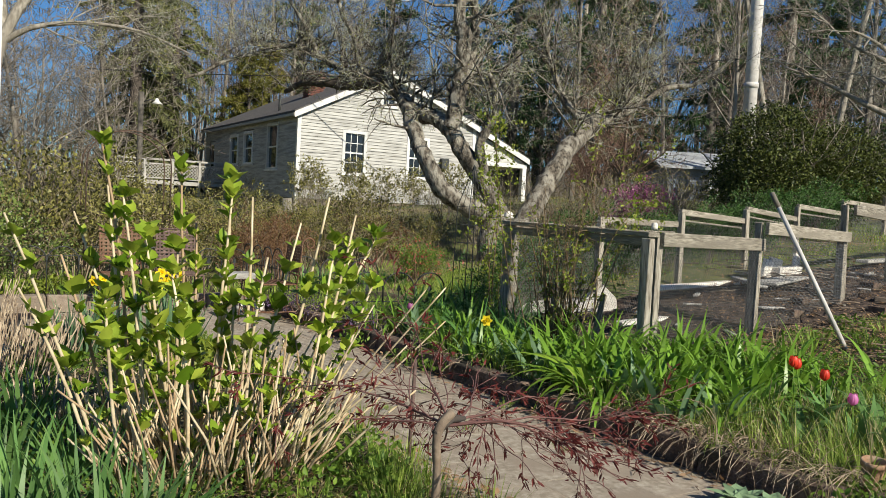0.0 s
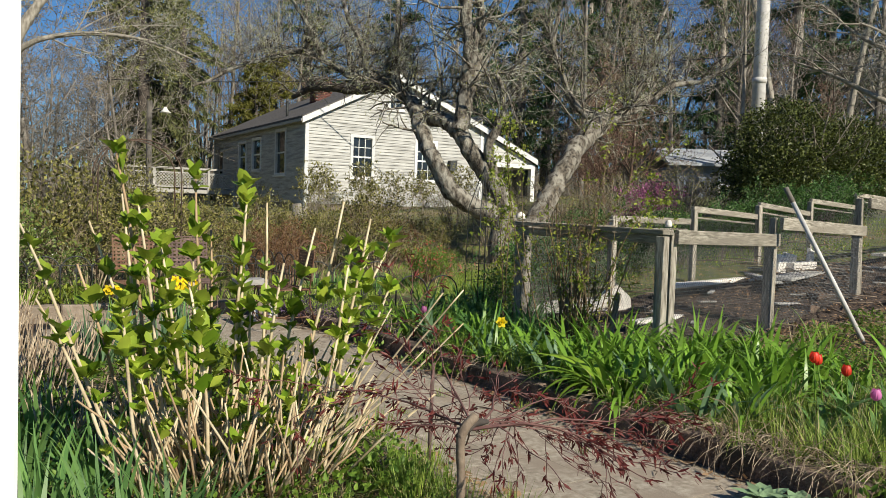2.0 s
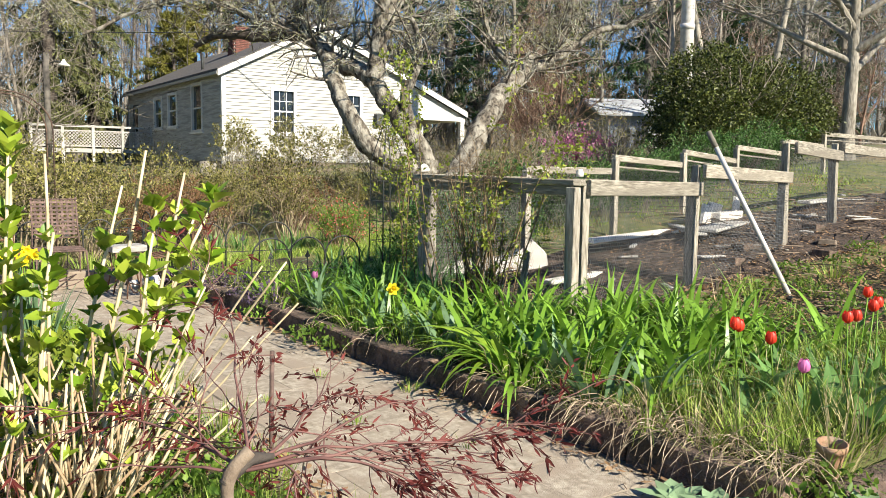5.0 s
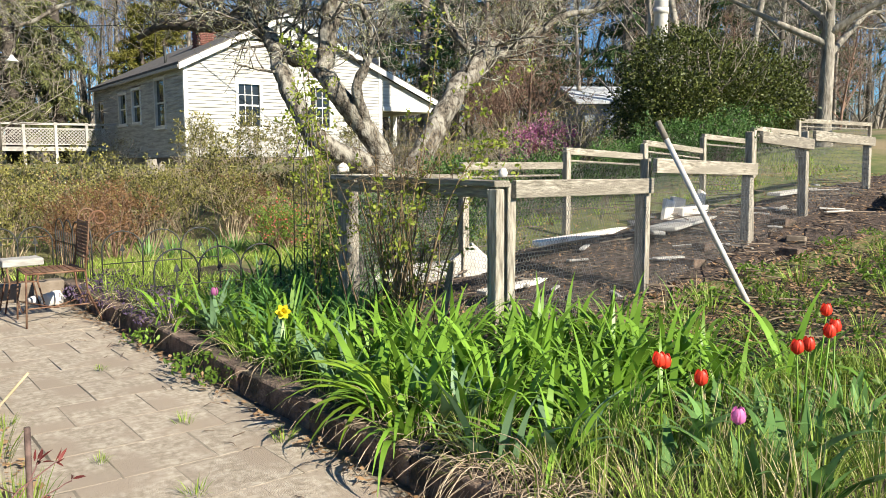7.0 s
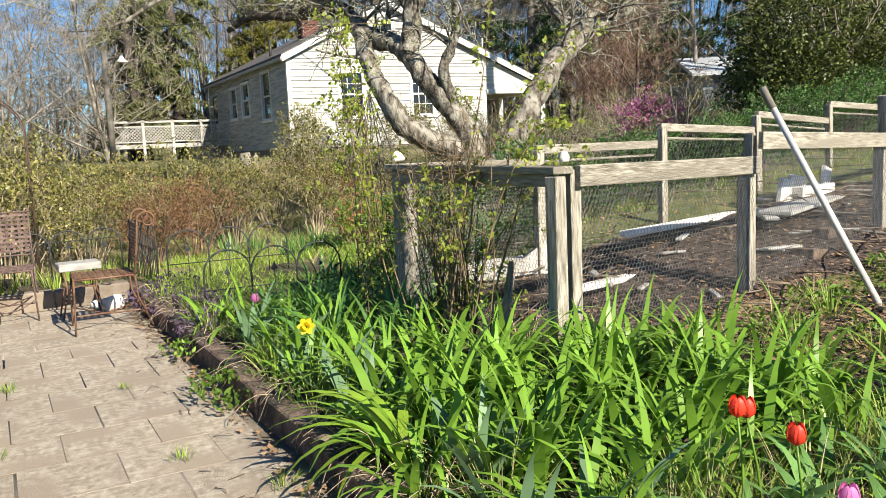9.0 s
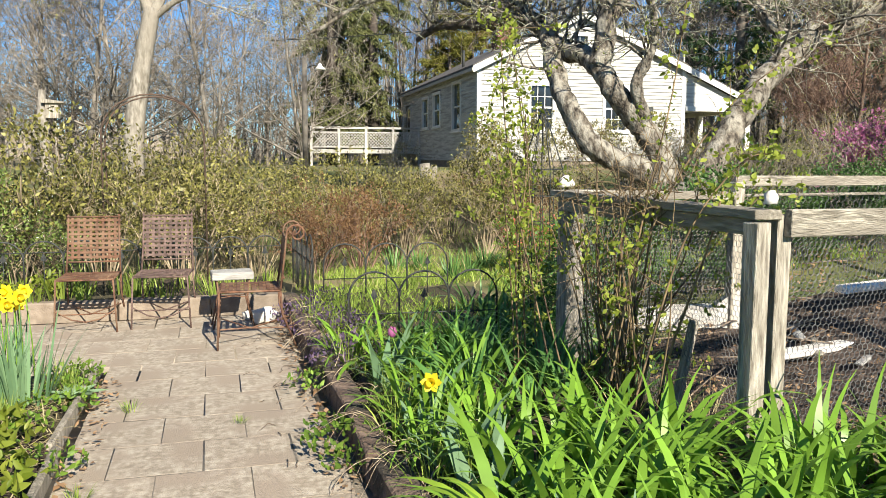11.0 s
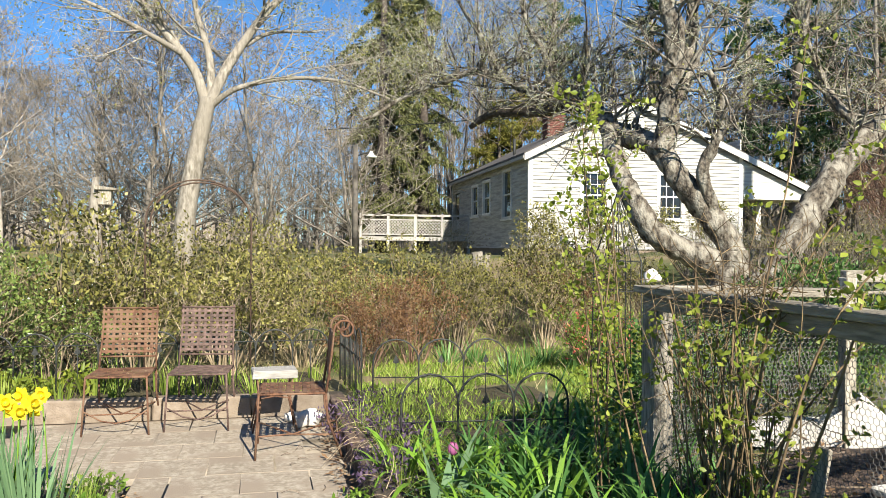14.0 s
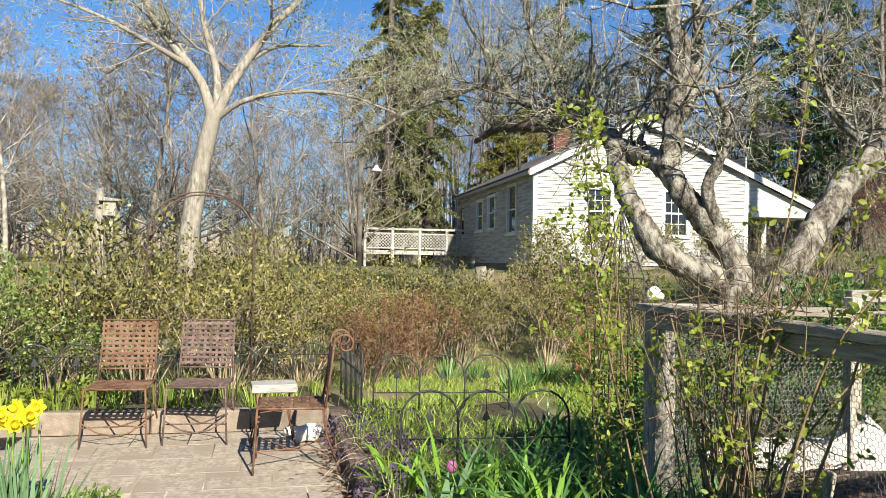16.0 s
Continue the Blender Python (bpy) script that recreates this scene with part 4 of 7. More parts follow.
def build_pot():
    p = thing("flower_pot", "small chipped terracotta pot tilted in the flower bed", "flower pot", at=(3.7, 1.98, 0.07))
    bm = bmesh.new()
    n = 20
    prof = [(0.045, 0.0), (0.052, 0.05), (0.062, 0.15), (0.07, 0.19), (0.078, 0.192), (0.08, 0.225), (0.072, 0.228), (0.064, 0.19), (0.05, 0.06), (0.0, 0.055)]
    rings = [[bm.verts.new((r * math.cos(6.2832 * i / n), r * math.sin(6.2832 * i / n), z)) for i in range(n)] for r, z in prof]
    for a, b in zip(rings, rings[1:]):
        for i in range(n):
            bm.faces.new((a[i], a[(i + 1) % n], b[(i + 1) % n], b[i]))
    part("pot", bmesh_mesh(bm, "pot", M_TERRA, True), None, p).matrix_basis = pose(0, 0, 0, 6, -7, 0) @ Matrix.Scale(0.72, 4)

build_pot()

# ---- poles ----
def build_utility_pole():
    p = thing("utility_pole", "tall pale round utility pole with a cable", "utility pole", at=(20.6, 15.5, land(20.6, 15.5)))
    part("shaft", Geo().tube([(0, 0, -0.3), (0.02, 0, 6), (0.05, 0, 15)], [0.2, 0.185, 0.15], 14), M_POLE, p)
    part("band", Geo().tube([(0.01, 0, 3.6), (0.01, 0, 3.75)], 0.215, 14), M_POLE, p)
    w = thing("power_cable", "black overhead cable between poles", "cable")
    pts = [(20.7 + (5 - 20.7) * s, 15.6 + (32 - 15.6) * s, 6.2 - 0.6 * s - 1.6 * s * (1 - s)) for s in [i / 16 for i in range(17)]]
    part("cable", Geo().tube(pts, 0.016, 5), M_BLACKIRON, w)
    pts = [(20.7 + 22 * s, 15.6 - 6 * s, 6.2 + 0.5 * s - 1.2 * s * (1 - s)) for s in [i / 12 for i in range(13)]]
    part("cable", Geo().tube(pts, 0.016, 5), M_BLACKIRON, w)

build_utility_pole()

def build_lamp_post():
    x, y = 5.3, 24.4
    p = thing("lamp_post", "old wooden yard lamp post with a white enamel shade", "lamp post", at=(x, y, land(x, y)))
    part("post", Geo().tube([(0, 0, -0.2), (0.0, 0, 3.05)], [0.085, 0.075], 8), M_GREYBARK, p)
    part("arm", Geo().tube([(0, 0, 2.75), (0.25, -0.05, 2.85), (0.42, -0.08, 2.82)], 0.018, 6), M_BLACKIRON, p)
    part("shade", Geo().tube([(0.42, -0.08, 2.9), (0.42, -0.08, 2.82), (0.42, -0.08, 2.74)], [0.03, 0.07, 0.17], 12), M_TRIM, p, "white enamel shade")

build_lamp_post()

def build_bird_house():
    x, y = -0.18, 18.3
    p = thing("bird_house", "weathered wooden bird house on a forked dead trunk", "bird house", at=(x, y, land(x, y)))
    part("trunk", Geo().tube([(0.05, 0, -0.2), (0.02, 0, 0.8), (-0.02, 0, 1.5), (0.0, 0, 2.05)], [0.13, 0.11, 0.1, 0.06], 8), M_PALEBARK, p)
    part("stub", Geo().tube([(0.0, 0, 0.9), (-0.16, 0, 1.3), (-0.2, 0, 1.35)], [0.08, 0.05, 0.03], 7), M_PALEBARK, p)
    bx = part("box", Geo().box((0.06, -0.11, 1.55), (0.28, 0.11, 1.82)), M_WOOD, p, smooth=False)
    part("roof", Geo().prism([(0.0, 1.82), (0.38, 1.82), (0.38, 1.85), (0.0, 1.9)], -0.16, 0.16, lambda a, b, c: (a, c, b)), M_WOOD, bx, smooth=False)
    part("support", Geo().tube([(0.22, 0, -0.2), (0.2, 0, 1.56)], 0.025, 6), M_WOOD, p)

build_bird_house()

def build_stump():
    x, y = 6.6, 16.3
    t = thing("tree_stump", "pale weathered broken tree stump among the shrubs", "tree stump", at=(x, y, land(x, y)))
    part("stem", Geo().tube([(0, 0, -0.2), (0.02, 0, 0.5), (-0.03, 0, 0.95)], [0.16, 0.12, 0.1], 9), M_PALEBARK, t)
    part("snag", Geo().tube([(0.08, 0, 0.4), (0.16, 0, 0.85), (0.2, 0, 0.9)], [0.08, 0.06, 0.03], 7), M_PALEBARK, t)

build_stump()

# ---- growth tools ----
def curve_through(pts, n=6):
    """Smooth points through a few control points."""
    p = [Vector(q) for q in pts]
    out = []
    for i in range(len(p) - 1):
        a, b, c, d = p[max(i - 1, 0)], p[i], p[i + 1], p[min(i + 2, len(p) - 1)]
        for k in range(n):
            t = k / n
            out.append(0.5 * ((2 * b) + (c - a) * t + (2 * a - 5 * b + 4 * c - d) * t * t + (3 * b - a - 3 * c + d) * t ** 3))
    out.append(p[-1])
    return out

def rand_dir(rng):
    while True:
        v = Vector((rng.uniform(-1, 1), rng.uniform(-1, 1), rng.uniform(-1, 1)))
        if 0.05 < v.length < 1:
            return v.normalized()

def grow(g, p, d, length, r, rng, counts, wander=0.25, up=0.1, spread=0.8, shrink=0.6, sides=4, tips=None, twigs=None, flat=False, thin=0.0022):
    """A branch that wanders and forks; counts gives how many side branches each level has. Thin levels go into twigs."""
    seg = 5 if len(counts) > 1 else 3
    d = Vector(d).normalized()
    pts, rad = [Vector(p)], [r]
    for i in range(seg):
        d = (d + rand_dir(rng) * wander + Vector((0, 0, up))).normalized()
        pts.append(pts[-1] + d * length / seg)
        rad.append(r * (1 - 0.62 * (i + 1) / seg))
    mesh = twigs if (twigs is not None and len(counts) <= 1) else g
    if flat and len(counts) <= 1:
        mesh.ribbon([pts[0], pts[seg // 2], pts[-1]], max(r, 0.002) * 1.1, d.cross(rand_dir(rng)).normalized())
    else:
        mesh.tube(pts, rad, max(3, sides), cap=False)
    if tips is not None and len(counts) <= 1:
        tips.append((pts[-1], d))
        tips.append((pts[-2], d))
    if counts:
        for k in range(counts[0]):
            s = rng.uniform(0.25, 1.0)
            i = min(int(s * seg), seg - 1)
            q = pts[i].lerp(pts[i + 1], s * seg - i)
            w = pts[i + 1] - pts[i]
            w.normalize()
            side = rand_dir(rng)
            side = (side - w * side.dot(w)).normalized()
            grow(g, q, w * (1 - spread * 0.5) + side * spread, length * shrink * rng.uniform(0.6, 1.1) * (1.15 - 0.4 * s), max(rad[i] * 0.55, thin), rng, counts[1:], wander, up, spread, shrink, max(3, sides - 1), tips, twigs, flat, thin)

def scatter_leaves(g, tips, rng, n, length, width, jitter=0.05, chip=True):
    for p, d in tips:
        for _ in range(n):
            w = (d + rand_dir(rng) * 0.9).normalized()
            q = p + rand_dir(rng) * jitter * rng.random()
            (g.chip if chip else g.leaf)(q, w, w.cross(rand_dir(rng)), length * rng.uniform(0.6, 1.2), width * rng.uniform(0.6, 1.2))

# ---- old apple tree ----
def build_apple():
    rng = random.Random(21)
    t = thing("apple_tree", "old gnarled apple tree with lichened bark, just budding", "tree", at=(0, 0, 0))
    base = Vector((9.0, 12.2, land(9.0, 12.2) - 0.2))
    limbs = {
        "trunk": ([base, (8.98, 12.22, 0.75), (9.12, 12.25, 1.1), (9.1, 12.3, 1.35)], 0.26, 0.25),
        "limb_low": ([(9.15, 12.28, 1.05), (8.83, 12.39, 1.23), (8.18, 12.53, 1.53), (7.83, 12.8, 2.13), (7.86, 13.4, 2.82), (7.99, 13.99, 3.33), (7.79, 14.43, 3.71), (7.5, 14.8, 3.74)], 0.21, 0.13),
        "limb_pale": ([(7.5, 14.8, 3.74), (7.3, 15.05, 3.8), (6.84, 15.66, 4.29), (6.36, 15.96, 4.4), (5.83, 16.29, 4.27), (5.19, 16.63, 4.0), (4.5, 16.9, 3.6)], 0.1, 0.03),
        "limb_stump": ([(7.7, 14.4, 3.62), (7.24, 15.17, 3.68), (6.77, 15.88, 3.72), (6.44, 16.37, 3.57)], 0.15, 0.05),
        "limb_mid": ([(9.2, 12.3, 1.15), (9.0, 12.34, 1.6), (8.58, 12.44, 2.14), (8.23, 12.61, 2.68), (8.14, 13.04, 2.94), (8.04, 13.67, 3.12), (8.0, 14.05, 3.42)], 0.21, 0.14),
        "limb_up": ([(8.18, 12.62, 2.7), (8.31, 12.59, 3.19), (8.34, 12.57, 3.74), (8.29, 12.48, 4.34), (8.2, 12.49, 4.89), (8.14, 12.5, 5.51), (8.2, 12.38, 6.6)], 0.19, 0.08),
        "limb_twin": ([(8.34, 12.57, 3.4), (8.6, 12.66, 3.9), (8.8, 12.82, 4.6), (8.89, 13.05, 5.44), (8.99, 13.12, 6.6)], 0.14, 0.06),
        "limb_small": ([(8.85, 12.36, 1.7), (8.63, 12.22, 2.39), (8.68, 12.1, 2.77), (8.71, 11.99, 3.21), (8.5, 11.91, 3.7)], 0.12, 0.05),
        "limb_right": ([(9.15, 12.1, 0.7), (9.45, 11.88, 1.05), (10.15, 12.02, 1.93), (10.89, 12.3, 2.67), (11.73, 12.63, 3.2), (11.99, 12.71, 3.42)], 0.24, 0.19),
        "limb_arm": ([(11.85, 12.67, 3.26), (12.29, 12.63, 3.36), (12.84, 12.54, 3.68), (13.62, 12.41, 4.12), (14.48, 12.23, 4.36), (15.36, 12.05, 4.95)], 0.13, 0.04),
        "limb_burl": ([(11.8, 12.71, 3.2), (11.47, 13.05, 3.5), (11.33, 13.29, 3.94), (11.19, 13.56, 4.78), (11.35, 13.63, 5.7)], 0.12, 0.035),
        "limb_spray": ([(6.84, 15.66, 4.25), (6.5, 15.7, 4.9), (6.1, 15.9, 5.6), (5.9, 16.0, 6.6)], 0.06, 0.02),
        "limb_rise": ([(7.5, 14.8, 3.74), (7.3, 14.9, 4.5), (7.0, 15.2, 5.4), (6.9, 15.3, 6.6)], 0.08, 0.025),
        "limb_fork": ([(12.5, 12.58, 3.5), (12.73, 12.41, 4.37), (12.92, 12.33, 5.1), (13.19, 12.33, 5.9)], 0.08, 0.03),
    }
    twigs, tips = Geo(), []
    fork = Geo()
    for name, (pts, r0, r1) in limbs.items():
        g = Geo()
        c = curve_through(pts, 16)
        n = len(c)
        rad = []
        for i, p in enumerate(c):
            k = i / (n - 1)
            knob = 1 + 0.16 * noise.noise(p * 3.1) + 0.1 * noise.noise(p * 8.0)
            flare = 1 + (0.35 * max(0, 1 - k * 4) if name == "trunk" else 0)
            rad.append((r0 + (r1 - r0) * k) * 0.88 * knob * flare)
            c[i] = p + Vector((noise.noise(p * 2.3), noise.noise(p * 2.3 + Vector((9, 0, 0))), noise.noise(p * 2.3 + Vector((0, 9, 0))))) * 0.05
        g.tube(c, rad, 22)
        # bark furrows and burls
        for i, v in enumerate(g.v):
            rough = 0.03 * noise.noise(Vector((v.x * 9, v.y * 9, v.z * 5))) + 0.016 * noise.noise(Vector((v.x * 26, v.y * 26, v.z * 15)))
            g.v[i] = v + (v - c[min(i // 22, n - 1)]).normalized() * rough * min(1.0, rad[min(i // 22, n - 1)] / 0.1)
        part(name, g, M_DARKBARK if name == "limb_stump" else M_APPLE, t, "dark dead stump of a limb" if name == "limb_stump" else "")
        if name in ("trunk",):
            continue
        dense = {"limb_pale": 74, "limb_spray": 34, "limb_rise": 34, "limb_stump": 22, "limb_up": 30, "limb_twin": 26, "limb_arm": 48, "limb_burl": 34, "limb_fork": 22, "limb_low": 24, "limb_mid": 6, "limb_right": 10, "limb_small": 8}[name]
        lo = 0.55 if name in ("limb_low", "limb_right") else (0.7 if name == "limb_mid" else 0.15)
        for _ in range(dense):
            i = int((lo + (1 - lo) * rng.random()) * (n - 1))
            d = rand_dir(rng) + Vector((0, 0, 0.75))
            grow(fork, c[i], d, rng.uniform(0.7, 1.7), min(rad[i] * 0.3, 0.03), rng, (5, 4, 2), 0.3, 0.04, 0.9, 0.6, 5, tips, twigs, True)
    part("branchwork", fork, M_APPLE, t)
    part("twigwork", twigs, M_LICHEN, t, "fine lichen-grey twigs")
    buds = Geo()
    scatter_leaves(buds, [tips[i] for i in range(0, len(tips), 3)], rng, 1, 0.035, 0.022, 0.03)
    part("bud_haze", buds, F_BUD, t, "small yellow-green buds")

build_apple()

# ---- bare trees ----
def bare_tree(name, seed, h, r, material, twig_material, label, counts=(12, 6, 4, 2), clear=0.3, lean=0.03, spread=0.75):
    rng = random.Random(seed)
    t = thing(name, label, "tree")
    g, tw = Geo(), Geo()
    pts, rad = [Vector((0, 0, -0.3))], [r * 1.25]
    d = Vector((rng.uniform(-lean, lean), rng.uniform(-lean, lean), 1))
    for i in range(9):
        d = (d + rand_dir(rng) * 0.07).normalized()
        pts.append(pts[-1] + d * h / 9)
        rad.append(r * (1 - 0.85 * (i + 1) / 9))
    g.tube(pts, rad, 8, cap=False)
    for _ in range(counts[0]):
        s = rng.uniform(clear, 0.97)
        i = int(s * 9)
        q = pts[i].lerp(pts[min(i + 1, 9)], s * 9 - i)
        a = rng.uniform(0, 6.283)
        grow(g, q, Vector((math.cos(a), math.sin(a), rng.uniform(0.4, 1.3))), h * 0.3 * (1.2 - s) * rng.uniform(0.7, 1.3) + 0.4, rad[i] * 0.42, rng, counts[1:], 0.2, 0.08, spread, 0.62, 4, None, tw, True, 0.0065)
    part("trunk", g, material, t)
    tagged(part("twigwork", tw, twig_material, t), kind="stuff")
    return t

def plant_copies(proto, spots, rng, lift=0.0, lo=0.8, hi=1.2, first=True):
    """The first spot takes the thing itself, the rest copies of it."""
    for k, (x, y) in enumerate(spots):
        s = rng.uniform(lo, hi)
        m = pose(x, y, land(x, y) + lift, 0, 0, rng.uniform(0, 360)) @ Matrix.Scale(s, 4)
        if k == 0 and first:
            proto.matrix_world = m
        else:
            c = copy_thing(proto, m)
            c.scale = (s, s, s * rng.uniform(0.9, 1.15))

def build_woods():
    rng = random.Random(77)
    kinds = [bare_tree("bare_tree", 100, 15, 0.13, M_GREYBARK, M_TWIG, "tall bare grey-barked woodland tree", (15, 5, 4, 1), 0.3),
             bare_tree("bare_tree", 101, 13, 0.1, M_GREYBARK, M_TWIG, "tall bare grey-barked woodland tree", (15, 5, 4, 1), 0.25),
             bare_tree("bare_tree", 102, 17, 0.13, M_PALEBARK, M_TWIG, "tall bare pale-barked woodland tree", (13, 5, 4, 1), 0.45),
             bare_tree("bare_tree", 103, 11, 0.1, M_GREYBARK, M_REDTWIG, "slender bare tree with reddish twigs", (16, 5, 4, 1), 0.2)]
    spots = [[], [], [], []]
    west = [[], [], [], []]
    for i in range(120):
        x = -40 + 60 * (i + rng.random()) / 120
        (west if x < 9 else spots)[rng.choice((0, 1, 1, 2, 3, 3))].append((x, rng.uniform(39, 60) + max(0, x) * 0.25))
    for i in range(64):
        x = 14 + 40 * (i + rng.random()) / 64
        spots[rng.choice((0, 1, 2, 3, 3))].append((x, rng.uniform(43, 58) - (x - 14) * 0.55))
    for i in range(16):
        spots[3].append((rng.uniform(22, 44), rng.uniform(15, 30)))
    for i in range(12):
        west[rng.choice((0, 1, 3))].append((rng.uniform(-26, -3), rng.uniform(26, 36)))
    for i in range(10):
        spots[rng.choice((0, 1, 2))].append((rng.uniform(-60, 70), rng.uniform(-60, -40)))
    spots[2] += [(25.4, 15.9), (27.5, 19.5)]
    for k, sp in zip(kinds, spots):
        plant_copies(k, sp, rng)
    for k, sp in zip(kinds, west):
        plant_copies(k, sp, rng, 0, 0.45, 0.72, False)
    # brown undergrowth at the woods' edge
    ug = bare_tree("undergrowth_tree", 121, 4.6, 0.05, M_GREYBARK, M_TWIG, "tangled grey-brown undergrowth tree at the woods' edge", (26, 7, 4, 2), 0.08, 0.1, 0.9)
    plant_copies(ug, [(-30 + 0.9 * i + rng.uniform(-.6, .6), rng.uniform(27, 42)) for i in range(42)] + [(21, 38), (23, 36), (24.5, 38.5), (19.5, 41), (25.5, 35), (27, 37.5), (22.2, 40), (28.5, 34), (30, 31), (32, 29), (34, 25), (31.5, 24), (36, 22), (38, 18), (35, 16), (40, 14), (33, 19)], rng, 0, 1.3, 2.1)
    # reddish thicket behind the apple tree
    th = bare_tree("thicket_tree", 120, 5.5, 0.07, M_REDTWIG, M_REDTWIG, "dense reddish-brown bare thicket tree", (26, 7, 4, 2), 0.08, 0.1, 0.9)
    plant_copies(th, [(16.6, 17.3), (17.8, 19.2), (17.2, 18.2), (18.8, 20.6), (15.9, 16.0), (26, 16.2), (28, 14), (30, 12), (27.5, 17.5)], rng, 0, 0.6, 0.85)

build_woods()

def build_big_tree():
    rng = random.Random(31)
    x, y = 1.12, 22.1
    t = thing("ash_tree", "tall pale-barked bare tree forking high into three limbs", "tree", at=(x, y, land(x, y)))
    def limb(name, pts, r0, r1, n_side, tw):
        g = Geo()
        c = curve_through(pts, 6)
        n = len(c)
        rad = [(r0 + (r1 - r0) * i / (n - 1)) * (1 + 0.1 * noise.noise(c[i] * 2.5)) * (1 if name == "trunk" else 0.78) for i in range(n)]
        g.tube(c, rad, 12)
        part(name, g, M_PALEBARK, t)
        for _ in range(n_side):
            i = int(rng.uniform(0.3, 0.98) * (n - 1))
            grow(fork, c[i], rand_dir(rng) + (c[i] - c[i - 1]).normalized() + Vector((0, 0, 0.1)), rng.uniform(1.0, 2.4), rad[i] * 0.4, rng, (6, 5, 3), 0.25, 0.03, 0.9, 0.6, 5, tips, tw, True)
    fork, tw, tips = Geo(), Geo(), []
    limb("trunk", [(-0.1, 0, -0.3), (-0.05, 0, 1.0), (0.15, 0, 2.4), (0.45, 0, 3.9)], 0.26, 0.185, 0, tw)
    limb("limb", [(0.42, 0, 3.6), (0.1, 0.1, 4.6), (-0.7, 0.1, 5.6), (-1.4, 0.2, 6.8), (-1.9, 0.2, 8.6)], 0.17, 0.05, 15, tw)
    limb("limb", [(-0.1, 0.1, 4.9), (-1.0, -0.4, 5.3), (-2.0, -0.6, 5.75), (-3.2, -0.8, 6.1)], 0.09, 0.03, 14, tw)
    limb("limb", [(0.5, 0, 3.8), (0.45, 0.3, 4.9), (0.1, 0.4, 6.2), (-0.3, 0.5, 8.8)], 0.14, 0.05, 9, tw)
    limb("limb", [(0.5, 0, 3.8), (0.9, 0, 4.7), (1.7, -0.1, 5.9), (2.6, -0.2, 7.0), (3.2, -0.2, 9.0)], 0.18, 0.06, 14, tw)
    limb("limb", [(0.5, 0, 3.7), (1.1, -0.3, 4.1), (2.2, -0.5, 4.35), (3.4, -0.8, 4.3), (4.6, -1.0, 3.9)], 0.1, 0.03, 14, tw)
    limb("limb", [(1.3, 0, 5.2), (1.9, 0.3, 5.6), (3.0, 0.5, 5.75)], 0.08, 0.03, 9, tw)
    part("branchwork", fork, M_PALEBARK, t)
    part("twigwork", tw, M_LICHEN, t)
    b = Geo()
    scatter_leaves(b, tips[::3], rng, 1, 0.07, 0.045, 0.05)
    part("bud_haze", b, F_BUD, t)

build_big_tree()

def build_yard_maple():
    rng = random.Random(35)
    x, y = 16.9, 8.75
    t = thing("maple_tree", "broad bare tree with pale trunk and low spreading limbs", "tree", at=(x, y, land(x, y)))
    fork, tw = Geo(), Geo()
    trunk = curve_through([(0, 0, -0.3), (0.0, 0, 0.6), (0.03, 0, 1.6), (0.05, 0.02, 2.6), (0.0, 0, 3.6), (0.06, 0.05, 5.6)], 5)
    n = len(trunk)
    rad = [0.155 - 0.09 * i / (n - 1) + 0.09 * max(0, 1 - i / 4) for i in range(n)]
    part("trunk", Geo().tube(trunk, [r * (1 + 0.12 * noise.noise(p * 3)) for r, p in zip(rad, trunk)], 14), M_PALEBARK, t)
    for k in range(17):
        h = 1.7 + 3.4 * k / 16
        a = k * 2.4 + rng.uniform(-.4, .4)
        out = Vector((math.cos(a), math.sin(a), 0))
        ln = rng.uniform(1.7, 3.0) * (1.1 - 0.08 * h)
        p = Vector((0.03, 0, h))
        pts = curve_through([p, p + out * ln * 0.35 + Vector((0, 0, 0.3 + rng.uniform(0, .35))), p + out * ln * 0.7 + Vector((0, 0, 0.6 + rng.uniform(0, .5))), p + out * ln + Vector((0, 0, 0.7 + rng.uniform(-.2, 1.0)))], 5)
        r0 = 0.095 - 0.009 * h
        part("limb", Geo().tube(pts, [r0 * (1 - 0.8 * i / (len(pts) - 1)) for i in range(len(pts))], 8), M_PALEBARK, t)
        for _ in range(9):
            i = rng.randrange(3, len(pts))
            grow(fork, pts[i], rand_dir(rng) * 0.9 + out * 0.6 + Vector((0, 0, 0.15)), rng.uniform(0.6, 1.3), 0.018, rng, (5, 3, 2), 0.25, 0.03, 0.9, 0.6, 4, None, tw, True, 0.0035)
    part("branchwork", fork, M_PALEBARK, t)
    tagged(part("twigwork", tw, M_LICHEN, t), kind="stuff")

build_yard_maple()

